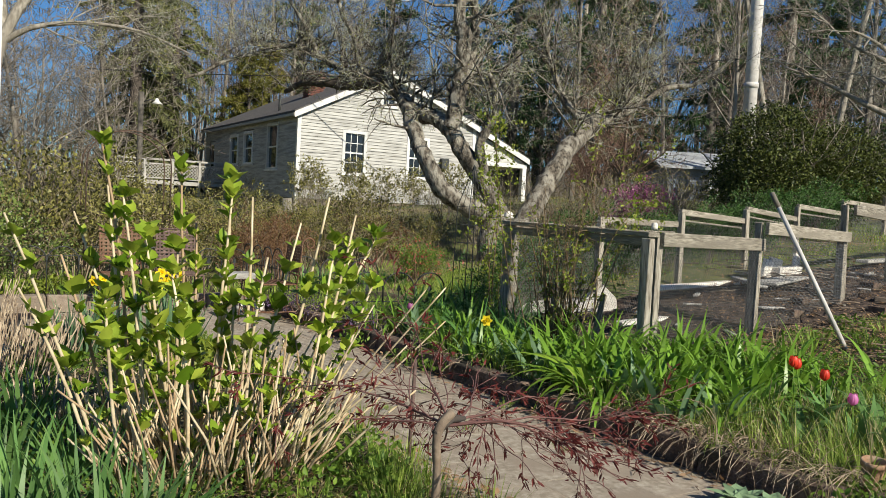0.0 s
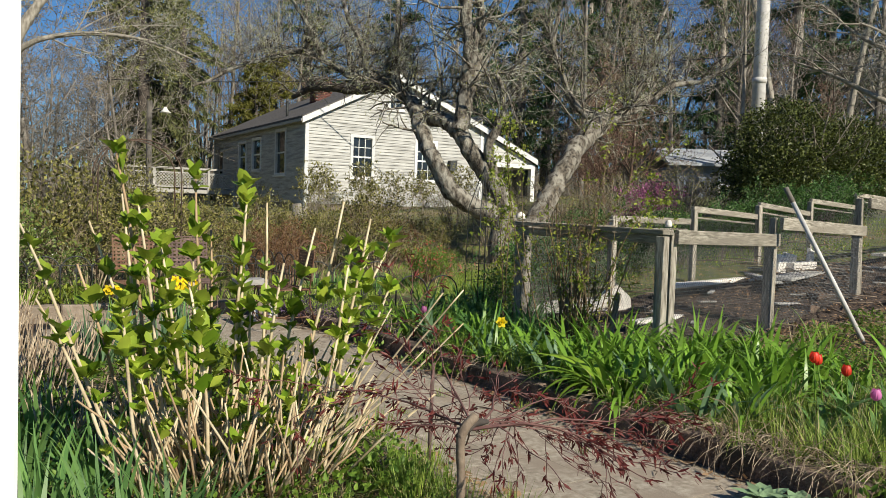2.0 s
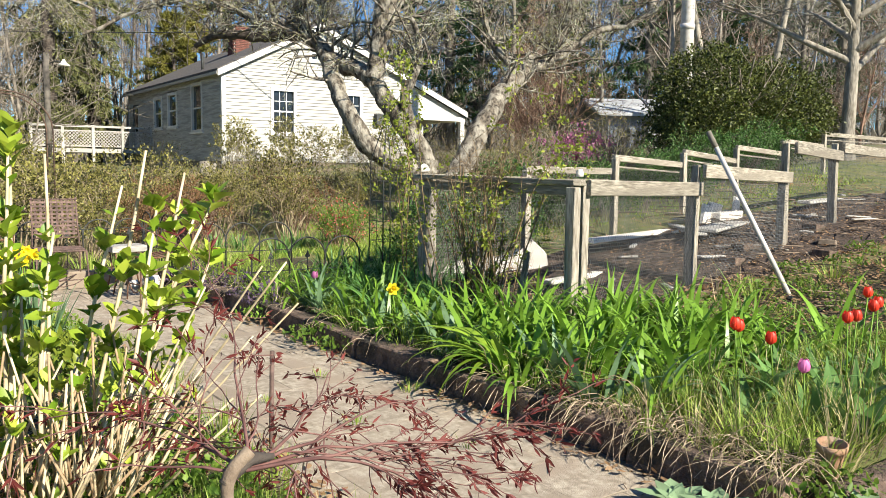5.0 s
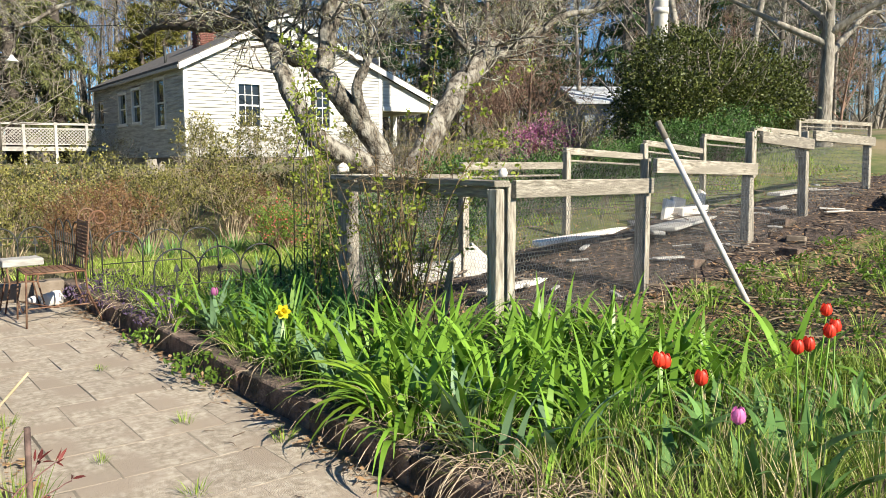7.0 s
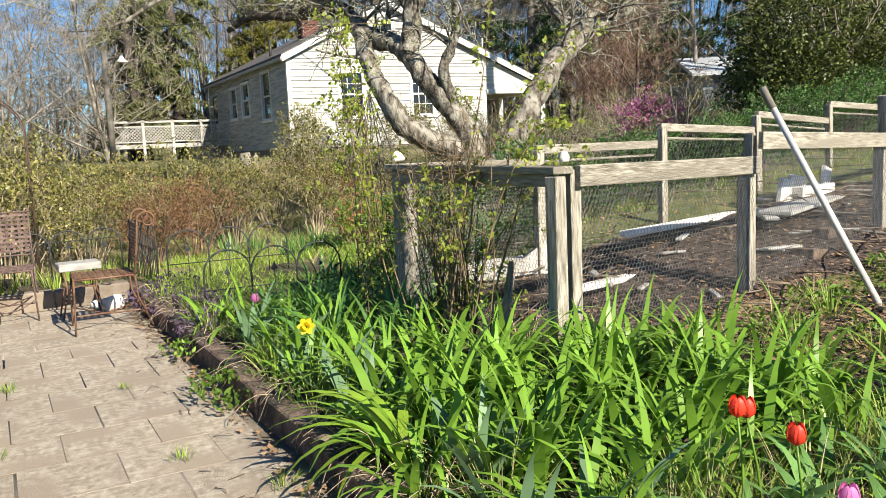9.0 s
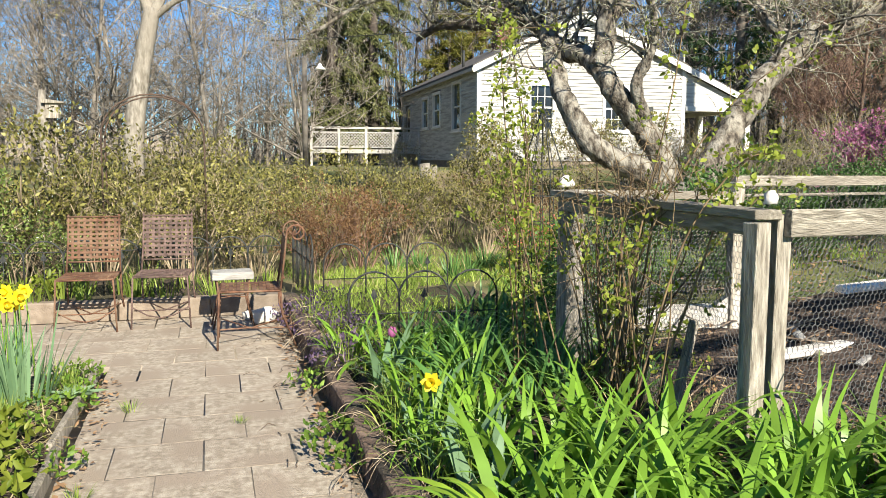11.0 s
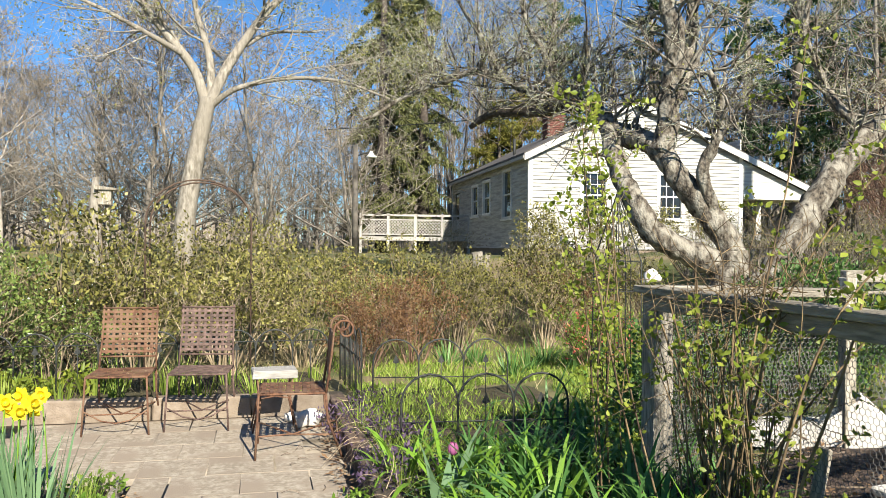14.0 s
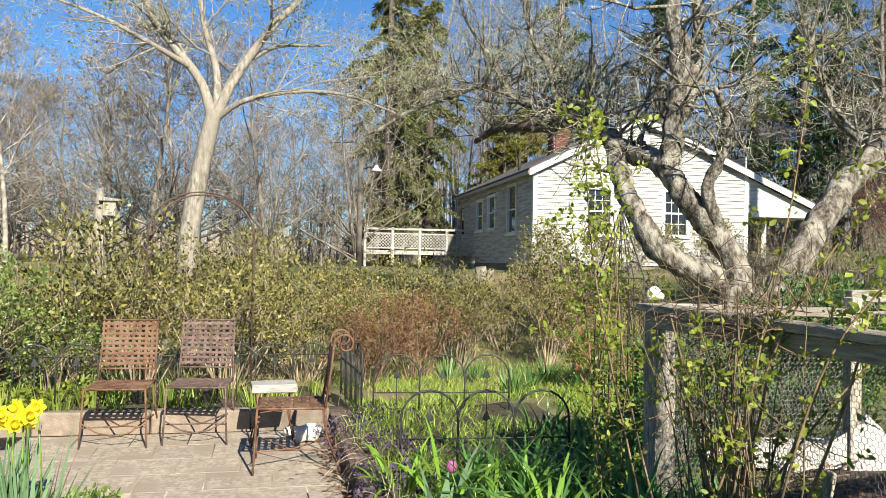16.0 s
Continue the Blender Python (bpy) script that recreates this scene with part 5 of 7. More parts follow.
def build_far_woods():
    """Bare stems and low brush closing the view between the nearer trees."""
    rng = random.Random(36)
    g, b = Geo(), Geo()
    for k in range(900):
        a = radians(rng.uniform(-38, 84))
        d = rng.uniform(62, 100)
        x, y = d * math.sin(a), d * math.cos(a)
        z = land(x, y)
        if a < 0.15 and k % 2:
            continue
        h = rng.uniform(6, 15) * (0.5 if a < 0.15 else 1.1)
        lean = Vector((rng.uniform(-.6, .6), rng.uniform(-.6, .6), h))
        p = Vector((x, y, z - 0.3))
        r = rng.uniform(0.05, 0.13)
        g.tube([p, p + lean * 0.5 + rand_dir(rng) * 0.15, p + lean], [r, r * 0.7, r * 0.2], 4, cap=False)
        for _ in range(12):
            s = rng.uniform(0.25, 1.0)
            q = p + lean * s
            w = (rand_dir(rng) + Vector((0, 0, 0.7))).normalized()
            e = q + w * rng.uniform(0.8, 2.4)
            g.ribbon([q, (q + e) / 2 + rand_dir(rng) * 0.12, e], 0.022, w.cross(rand_dir(rng)).normalized())
        for _ in range(34):
            q = p + Vector((rng.uniform(-3, 3), rng.uniform(-3, 3), 0.2))
            e = q + Vector((rng.uniform(-.9, .9), rng.uniform(-.9, .9), rng.uniform(0.8, 3.4)))
            b.ribbon([q, (q + e) / 2 + rand_dir(rng) * 0.2, e], 0.035, Vector((math.cos(a), -math.sin(a), 0)))
    tagged(part("far_woods", g, M_GREYBARK), "distant bare grey woodland stems", "woods", kind="stuff")
    tagged(part("far_brush", b, M_TWIG), "distant brown undergrowth below the woods", "undergrowth", kind="stuff")

build_far_woods()

# ---- conifers ----
def conifer(name, seed, h, spread, droop, material, bark, label, n=60, sprays=26, size=0.34):
    rng = random.Random(seed)
    t = thing(name, label, "tree")
    part("trunk", Geo().tube([(0, 0, -0.3), (0.05, 0, h * 0.5), (0, 0, h)], [h * 0.022, h * 0.014, 0.02], 8), bark, t)
    br, nd = Geo(), Geo()
    for i in range(n):
        s = 0.1 + 0.88 * (i + rng.random()) / n
        a = rng.uniform(0, 6.283)
        ln = spread * (1.02 - s) ** 0.75 * rng.uniform(0.55, 1.2) + 0.25
        p = Vector((0, 0, h * s))
        d = Vector((math.cos(a), math.sin(a), rng.uniform(-0.1, 0.25)))
        pts = [p]
        for k in range(5):
            d = (d + Vector((0, 0, -droop * 0.22 + (0.12 if k > 3 else 0))) + rand_dir(rng) * 0.1).normalized()
            pts.append(pts[-1] + d * ln / 5)
        br.tube(pts, [0.04, 0.032, 0.026, 0.02, 0.013, 0.006], 4, cap=False)
        for k in range(sprays):
            u = rng.uniform(0.15, 1.0) * 5
            q = pts[min(int(u), 4)].lerp(pts[min(int(u), 4) + 1], u - int(u) if u < 5 else 1)
            w = (d * 0.5 + rand_dir(rng) + Vector((0, 0, -droop * 0.9))).normalized()
            ln2 = size * rng.uniform(0.6, 1.5)
            for m in range(3):
                w2 = (w + rand_dir(rng) * 0.35).normalized()
                nd.chip(q + rand_dir(rng) * 0.08, w2, w2.cross(rand_dir(rng)), ln2, ln2 * 0.2)
    part("branchwork", br, bark, t)
    part("needle_mass", nd, material, t)
    return t

def build_conifers():
    rng = random.Random(6)
    s = conifer("spruce_tree", 9, 15, 3.3, 0.9, F_SPRUCE, M_DARKBARK, "tall dark drooping spruce behind the house", 90, 90, 0.26)
    plant_copies(s, [(8.2, 39.0), (10.6, 41.5), (9.4, 44)], rng, 0, 0.9, 1.1)
    c = conifer("cedar_tree", 10, 8.5, 2.9, 0.15, F_CEDAR, M_DARKBARK, "broad olive-green cedar behind the cottage roof", 110, 100, 0.2)
    plant_copies(c, [(14.9, 43), (16.4, 44)], rng, 0, 0.9, 0.95)
    p = conifer("pine_tree", 12, 16, 3.4, 0.1, F_PINE, M_GREYBARK, "tall green woodland pine", 75, 60, 0.3)
    plant_copies(p, [(34, 34), (38, 31), (42, 27), (46, 24), (31, 38), (24, 44), (-14, 50), (-20, 56), (28, 41), (49, 30), (36, 40), (-28, 52), (44, 18), (19, 46), (29, 29), (33, 27), (36, 25), (40, 21), (31, 33), (26, 34), (43, 33)], rng, 0, 0.8, 1.2)

build_conifers()

# ---- shrubs ----
def shrub(name, seed, h, w, stems, label, bark, foliage, counts=(5, 4), leaves=2, lsize=0.03, lwide=0.016, jitter=0.05, up=0.1, extra=None, r=0.011, thin=0.0022):
    rng = random.Random(seed)
    t = thing(name, label, "shrub")
    g, tips = Geo(), []
    for _ in range(stems):
        a, q = rng.uniform(0, 6.283), rng.random() ** 0.5
        d = Vector((math.cos(a) * q * w / h, math.sin(a) * q * w / h, 1))
        grow(g, (math.cos(a) * q * 0.18 * w, math.sin(a) * q * 0.18 * w, -0.06), d, h * rng.uniform(0.65, 1.0), r * rng.uniform(0.7, 1.3), rng, counts, 0.16, up, 0.75, 0.55, 4, tips, None, len(counts) > 1, thin)
    part("stemwork", g, bark, t)
    lv = Geo()
    scatter_leaves(lv, tips, rng, leaves, lsize, lwide, jitter)
    part("foliage", lv, foliage, t)
    if extra:
        ex = Geo()
        scatter_leaves(ex, tips[::extra[1]], rng, extra[2], extra[3], extra[3] * 0.8, 0.06)
        part("blossom", ex, extra[0], t)
    return t

def build_shrubs():
    rng = random.Random(14)
    a = shrub("hedge_shrub", 1, 1.9, 0.85, 20, "tangled leafless hedge shrub with tiny olive leaves", M_HEDGESTEM, F_OLIVE, (5, 3), 4, 0.07, 0.036, 0.1, r=0.014, thin=0.0034)
    b = shrub("hedge_shrub", 2, 1.6, 0.95, 19, "tangled hedge shrub with tan twigs and olive leaves", M_HEDGESTEM, F_OLIVE, (5, 3), 4, 0.062, 0.032, 0.09, r=0.016, thin=0.0036)
    c = shrub("hedge_shrub", 3, 2.05, 0.8, 19, "upright hedge shrub with small dark leaves and white blossom", M_HEDGESTEM, F_OLIVE, (5, 3), 4, 0.075, 0.04, 0.1, extra=(F_WHITEPETAL, 40, 2, 0.03), r=0.014, thin=0.0034)
    sa, sb, sc = [], [], []
    for x, y in ((0.3, 10.6), (1.0, 11.0), (1.7, 10.9), (2.5, 11.1), (3.3, 11.4), (4.2, 12.2), (-0.6, 11.2), (-1.5, 11.0), (-2.4, 11.6), (2.0, 12.2), (3.2, 12.6), (0.8, 12.4), (-0.4, 12.8), (4.6, 13.4), (-3.4, 12.2), (-4.6, 12.6), (-2.0, 13.2)):
        (sa, sb, sc)[rng.randrange(3)].append((x + rng.uniform(-.2, .2), y + rng.uniform(-.2, .2)))
    sb += [(5.2, 12.3), (6.4, 12.3), (8.0, 13.2), (5.4, 13.2), (6.2, 13.6), (7.2, 13.8), (4.0, 14.6), (-6.2, 13.4), (-7.8, 12.6)]
    sc += [(2.8, 14.2), (1.2, 14.6), (-5.6, 11.4), (-9.5, 13.2)]
    sa += [(-3.6, 9.9), (-2.6, 10.2), (-4.8, 10.4), (-6.6, 11.8)]
    plant_copies(a, sa, rng, 0, 0.52, 0.94)
    plant_copies(b, sb, rng, 0, 0.58, 0.9)
    plant_copies(c, sc, rng, 0, 0.5, 0.88)
    rh = shrub("rhododendron", 4, 1.9, 0.8, 14, "open rhododendron with dark leaf whorls by the house wall", M_TWIG, F_OLIVE, (4, 2), 5, 0.13, 0.045, 0.07, thin=0.006)
    plant_copies(rh, [(11.3, 25.4), (12.4, 24.6), (13.5, 24.6), (14.6, 24.5), (15.8, 24.2), (10.4, 24.4)], rng, 0, 0.55, 0.78)
    ru = shrub("russet_shrub", 5, 1.0, 0.6, 16, "low russet-leaved shrub at the lawn's edge", M_REDTWIG, F_RUSSET, (5, 4), 5, 0.035, 0.022, 0.06)
    plant_copies(ru, [(3.9, 10.9), (4.5, 11.4), (7.0, 12.9)], rng, 0, 0.8, 1.0)
    az = shrub("azalea", 6, 0.75, 0.65, 18, "azalea with green leaves and coral-red blossom", M_REDTWIG, F_WEED, (5, 4), 4, 0.035, 0.02, 0.05, extra=(F_CORAL, 9, 3, 0.045))
    plant_copies(az, [(6.2, 10.2), (6.6, 10.6)], rng, 0, 0.72, 0.82)
    mg = shrub("rhododendron_bush", 7, 1.5, 0.8, 16, "bush covered in magenta-pink blossom", M_TWIG, F_OLIVE, (5, 4), 2, 0.04, 0.025, 0.06, extra=(F_MAGENTA, 1, 5, 0.06))
    plant_copies(mg, [(11.5, 10.9)], rng, 0.0, 0.8, 0.82)
    gp = shrub("green_shrub", 8, 1.3, 0.8, 20, "loose green shrub with small pale blossom", M_HEDGESTEM, F_LOOSE, (5, 3), 5, 0.045, 0.024, 0.08, extra=(F_WHITEPETAL, 14, 2, 0.03), thin=0.0032)
    plant_copies(gp, [(-0.7, 10.2), (-1.6, 10.4), (0.0, 11.3), (-3.0, 11.0), (0.3, 9.9), (-0.2, 9.6), (0.9, 10.3)], rng, 0, 0.75, 0.98)
    th = shrub("bramble", 9, 1.0, 0.8, 20, "tangle of bare brown brambles", M_TWIG, F_OLIVE, (5, 4), 1, 0.03, 0.016, 0.06)
    plant_copies(th, [(10.5, 9.6), (11.4, 10.2), (9.4, 9.2), (12.2, 10.9), (14.8, 11.2), (11.0, 15.4), (12.4, 16.6), (10.0, 17.2), (8.0, 16.0), (6.0, 16.4), (8.8, 20.2), (10.6, 20.8), (6.6, 19.6), (12.5, 12.8), (13.5, 13.4), (14.5, 12.8), (15.5, 13.8), (16.5, 13.0), (13.0, 14.6), (11.8, 14.0), (17.5, 12.5), (18.5, 14.0), (14.4, 15.0), (12.0, 18.4), (13.4, 17.8)], rng, 0, 0.9, 1.4)
    li = shrub("wintergreen_bush", 10, 1.5, 0.75, 16, "small-leaved evergreen bush beyond the fence", M_TWIG, F_EVERGREEN, (4, 4), 6, 0.06, 0.032, 0.12)
    plant_copies(li, [(5.2 + 0.5 * i + rng.uniform(-.15, .15), 6.85 + 0.185 * max(0, 0.5 * i - 0.85) + rng.uniform(-.1, .25)) for i in range(18)], rng, -0.1, 0.42, 0.66)

build_shrubs()

def build_boxwood():
    rng = random.Random(15)
    t = thing("boxwood", "large rounded dark green boxwood bush", "shrub", at=(13.4, 8.95, land(13.4, 8.95)))
    g, lv = Geo(), Geo()
    for _ in range(60):
        grow(g, (rng.uniform(-.4, .4), rng.uniform(-.3, .3), 0), rand_dir(rng) + Vector((0, 0, 1.4)), rng.uniform(1.2, 2.2), 0.03, rng, (3,), 0.2, 0.1, 0.7, 0.6, 4)
    part("stemwork", g, M_TWIG, t)
    for cx, cy, cz, rx, ry, rz, n in ((-0.6, 0.1, 1.12, 1.1, 1.0, 1.1, 20000), (0.85, -0.2, 1.0, 1.05, 1.0, 1.0, 19000), (0.1, 0.2, 0.65, 1.85, 1.2, 0.85, 12000), (-1.2, -0.3, 0.75, 0.7, 0.7, 0.8, 6000), (0.15, -0.5, 0.9, 0.7, 0.6, 0.8, 6000)):
        for _ in range(n):
            d = rand_dir(rng)
            if d.z < -0.6:
                continue
            k = 0.92 + 0.2 * noise.noise(d * 3 + Vector((cx * 7, 0, 0))) + 0.22 * noise.noise(d * 7 + Vector((cx, 3, 0))) + 0.08 * noise.noise(d * 16)
            q = Vector((cx + d.x * rx * k, cy + d.y * ry * k, cz + d.z * rz * k)) * 1.0 - d * rng.random() ** 2 * 0.3
            w = (d + rand_dir(rng) * 1.1).normalized()
            lv.chip(q, w, w.cross(rand_dir(rng)), rng.uniform(0.038, 0.068), rng.uniform(0.024, 0.038))
    part("foliage", lv, F_BOX, t)

build_boxwood()

# ---- clumps of strap leaves ----
def clump_mesh(name, seed, n, length, width, bend, material, spread=0.12, seg=5, lean=0.5, fold=0.25):
    rng = random.Random(seed)
    g = Geo()
    for _ in range(n):
        a, q = rng.uniform(0, 6.283), rng.random() ** 0.6
        out = Vector((math.cos(a), math.sin(a), 0))
        tw = rng.uniform(-0.6, 0.6)
        side = Vector((-math.sin(a + tw), math.cos(a + tw), 0))
        g.blade(out * q * spread - Vector((0, 0, 0.03)), out * lean * q * rng.uniform(0.4, 1.3) + Vector((0, 0, 1)), side, length * rng.uniform(0.6, 1.1), width * rng.uniform(0.75, 1.2), bend * rng.uniform(0.5, 1.4), seg, 0.06, fold)
    return g.mesh(name, material)

def weed_mesh(name, seed, n, h, r, size, material, wide=0.6):
    rng = random.Random(seed)
    g = Geo()
    for _ in range(n):
        a, q = rng.uniform(0, 6.283), rng.random() ** 0.5
        p = Vector((math.cos(a) * q * r, math.sin(a) * q * r, h * rng.uniform(0.15, 1.0) * (1 - 0.6 * q * q)))
        w = (rand_dir(rng) + Vector((0, 0, 0.55))).normalized()
        ln = size * rng.uniform(0.5, 1.2)
        g.leaf(p, w, w.cross(rand_dir(rng)), ln, ln * wide, 0.2)
    return g.mesh(name, material)

def bed_z(x, y):
    return (max(0, land(x, y)) if x > 3.4 else 0) + (0.04 if y < 9 else 0.12 if x < 3.4 else 0.0)

def blade_pool(name, seed, n, length, width, bend, material, seg=6, fold=0.25, lean=0.6):
    """Single blades that start at the origin and lean towards +x."""
    rng = random.Random(seed)
    return [Geo().blade((0, 0, -0.03), (lean * rng.uniform(0.15, 1.1), 0, 1), (rng.uniform(-.5, .5), 1, 0), length * rng.uniform(0.6, 1.1), width * rng.uniform(0.75, 1.2), bend * rng.uniform(0.5, 1.5), seg, 0.06, fold).mesh(name, material) for _ in range(n)]

def leafy(name, pool, blades, spread, label, category, spots, rng, lo=0.85, hi=1.15, group=""):
    """A clump at each spot, every leaf a part of its own."""
    for x, y in spots:
        t = thing(name, label, category, at=(x, y, bed_z(x, y)), group=group)
        s = rng.uniform(lo, hi)
        for k in range(blades):
            a, q = rng.uniform(0, 360), rng.random() ** 0.6 * spread
            ob = part("leaf", rng.choice(pool), None, t)
            ob.matrix_basis = pose(q * math.cos(radians(a)), q * math.sin(radians(a)), 0, 0, 0, a + rng.uniform(-35, 35)) @ Matrix.Scale(s * rng.uniform(0.85, 1.1), 4)

def plant_clumps(name, meshes, label, category, spots, rng, lo=0.85, hi=1.15, group="", kind=""):
    for x, y in spots:
        ob = new(name, rng.choice(meshes))
        s = rng.uniform(lo, hi)
        ob.matrix_world = pose(x, y, bed_z(x, y), 0, 0, rng.uniform(0, 360)) @ Matrix.Scale(s, 4)
        tagged(ob, label, category, group, kind)

def jittered(x0, x1, y0, y1, step, rng, j=0.35):
    out = []
    y = y0
    k = 0
    while y <= y1:
        x = x0 + (step / 2 if k % 2 else 0)
        while x <= x1:
            out.append((x + rng.uniform(-j, j) * step, y + rng.uniform(-j, j) * step))
            x += step
        y += step * 0.87
        k += 1
    return out

def build_right_bed():
    rng = random.Random(50)
    gl = "daylilies in the flower bed"
    lily = blade_pool("lily_leaf", 200, 20, 0.55, 0.04, 2.3, F_LILY, 7, lean=0.95)
    spots = jittered(3.8, 5.6, 3.0, 4.35, 0.28, rng) + jittered(3.85, 4.7, 4.35, 4.95, 0.3, rng)
    leafy("daylily", lily, 21, 0.13, "bright green daylily clump with arching strap leaves", "daylily", spots, rng, group=gl)
    dark = blade_pool("lily_leaf", 210, 14, 0.5, 0.032, 1.7, F_DARKBLADE, 7, lean=0.75)
    leafy("daylily", dark, 18, 0.13, "dark green daylily clump by the hoop fence", "daylily", jittered(3.95, 5.1, 5.5, 7.0, 0.31, rng) + jittered(4.9, 5.7, 6.8, 8.2, 0.36, rng), rng, 0.8, 1.1, gl)
    leafy("daylily", lily, 16, 0.12, "green daylily clump near the kerb", "daylily", jittered(3.65, 4.2, 5.0, 6.9, 0.33, rng), rng, 0.7, 0.95, gl)
    glau = blade_pool("iris_leaf", 230, 8, 0.36, 0.06, 0.8, F_BLUEBLADE, 6, 0.2, 0.75)
    leafy("iris", glau, 10, 0.09, "grey-green iris fan with broad blades", "iris", [(3.8, 3.62), (3.74, 3.5), (3.82, 2.95), (3.62, 3.06), (3.66, 4.7), (3.62, 5.1), (3.74, 5.5), (3.63, 5.9), (3.75, 6.25), (3.66, 4.35)], rng, 0.75, 1.05)
    tul = blade_pool("tulip_leaf", 240, 8, 0.34, 0.062, 1.0, F_TULIP, 6, 0.35, 0.7)
    leafy("tulip_plant", tul, 8, 0.07, "broad blue-green tulip leaves in the bed", "tulip", [(4.15, 2.65), (4.25, 2.5), (4.9, 2.42), (4.78, 2.6), (5.05, 2.35), (4.1, 2.25), (4.55, 2.3), (5.3, 2.5), (4.7, 2.15), (4.35, 2.3), (4.4, 2.6), (4.95, 2.2), (5.15, 2.7), (4.6, 2.75), (3.95, 2.5), (4.2, 2.1)], rng, 0.8, 1.1)
    leafy("daylily", lily, 13, 0.08, "daylily clump leaning over the kerb", "daylily", [(3.58, 3.62), (3.62, 3.75), (3.5, 3.5), (3.65, 4.05)], rng, 0.9, 1.1, gl)
    bush = [weed_mesh("bed_weed", 480 + i, 110, 0.13, 0.2, 0.05, F_WEED, 0.4) for i in range(2)]
    plant_clumps("bed_weed", bush, "low leafy weeds on the litter beside the fence", "weed", jittered(5.6, 9.5, 2.4, 4.5, 0.55, rng) + jittered(9.5, 12.5, 3.6, 5.0, 0.6, rng), rng, 0.6, 1.1, kind="stuff")
    grass = [clump_mesh("grass_tuft", 260 + i, 60, 0.24, 0.007, 1.3, F_GRASS, 0.12, 4, 0.8, 0) for i in range(3)]
    sp = jittered(3.5, 6.2, 2.0, 3.0, 0.2, rng) + jittered(3.55, 3.8, 3.0, 8.8, 0.25, rng) + jittered(5.0, 9.2, 2.4, 4.5, 0.62, rng)
    plant_clumps("grass_tuft", grass, "tuft of fine spring grass", "grass", sp, rng, 0.6, 1.1)
    straw = [clump_mesh("dry_grass_tuft", 270 + i, 26, 0.32, 0.005, 0.8, F_DRYGRASS, 0.12, 4, 0.8, 0) for i in range(2)]
    plant_clumps("dry_grass_tuft", straw, "tuft of dead straw-coloured grass", "grass", jittered(3.5, 5.0, 2.0, 2.9, 0.3, rng) + [(5.3, 3.4), (5.6, 3.9), (6.2, 4.2), (6.8, 4.4), (3.7, 3.3), (5.0, 5.0), (4.7, 5.2)], rng, 0.7, 1.1)

build_right_bed()

def flower(name, at, h, petal, label, category, kind, rng, lean=0.06):
    t = thing(name, label, category, at=(at[0], at[1], bed_z(*at)))
    top = Vector((rng.uniform(-lean, lean), rng.uniform(-lean, lean), h))
    part("stem", Geo().tube([(0, 0, -0.03), top * 0.55 + Vector((0.008, 0, 0)), top], [0.005, 0.004, 0.004], 5), F_LILY, t)
    g = Geo()
    if kind == "tulip":
        for k in range(6):
            a = k * 1.0472 + (0.3 if k % 2 else 0)
            out = Vector((math.cos(a), math.sin(a), 0))
            side = Vector((-math.sin(a), math.cos(a), 0))
            b = len(g.v)
            for z, r, w in ((0, 0.005, 0.01), (0.014, 0.021, 0.029), (0.034, 0.023, 0.032), (0.052, 0.018, 0.023), (0.062, 0.014, 0.005)):
                c = top + out * r + Vector((0, 0, z))
                g.v += [c - side * w / 2, c + out * 0.004, c + side * w / 2]
            for i in range(4):
                j = b + i * 3
                g.f += [(j, j + 1, j + 4, j + 3), (j + 1, j + 2, j + 5, j + 4)]
        part("petals", g, petal, t)
    else:
        fwd = Vector((rng.uniform(-0.6, 0.6), -1, 0.25)).normalized()
        s = fwd.cross(Vector((0, 0, 1))).normalized()
        u = s.cross(fwd)
        for k in range(6):
            a = k * 1.0472
            w = s * math.cos(a) + u * math.sin(a)
            g.leaf(top, w + fwd * 0.25, w.cross(fwd), 0.05, 0.036, 0.1)
        part("petals", g, petal, t)
        part("trumpet", Geo().tube([top, top + fwd * 0.02, top + fwd * 0.036], [0.008, 0.014, 0.02], 10, cap=False), petal, t)
    return t

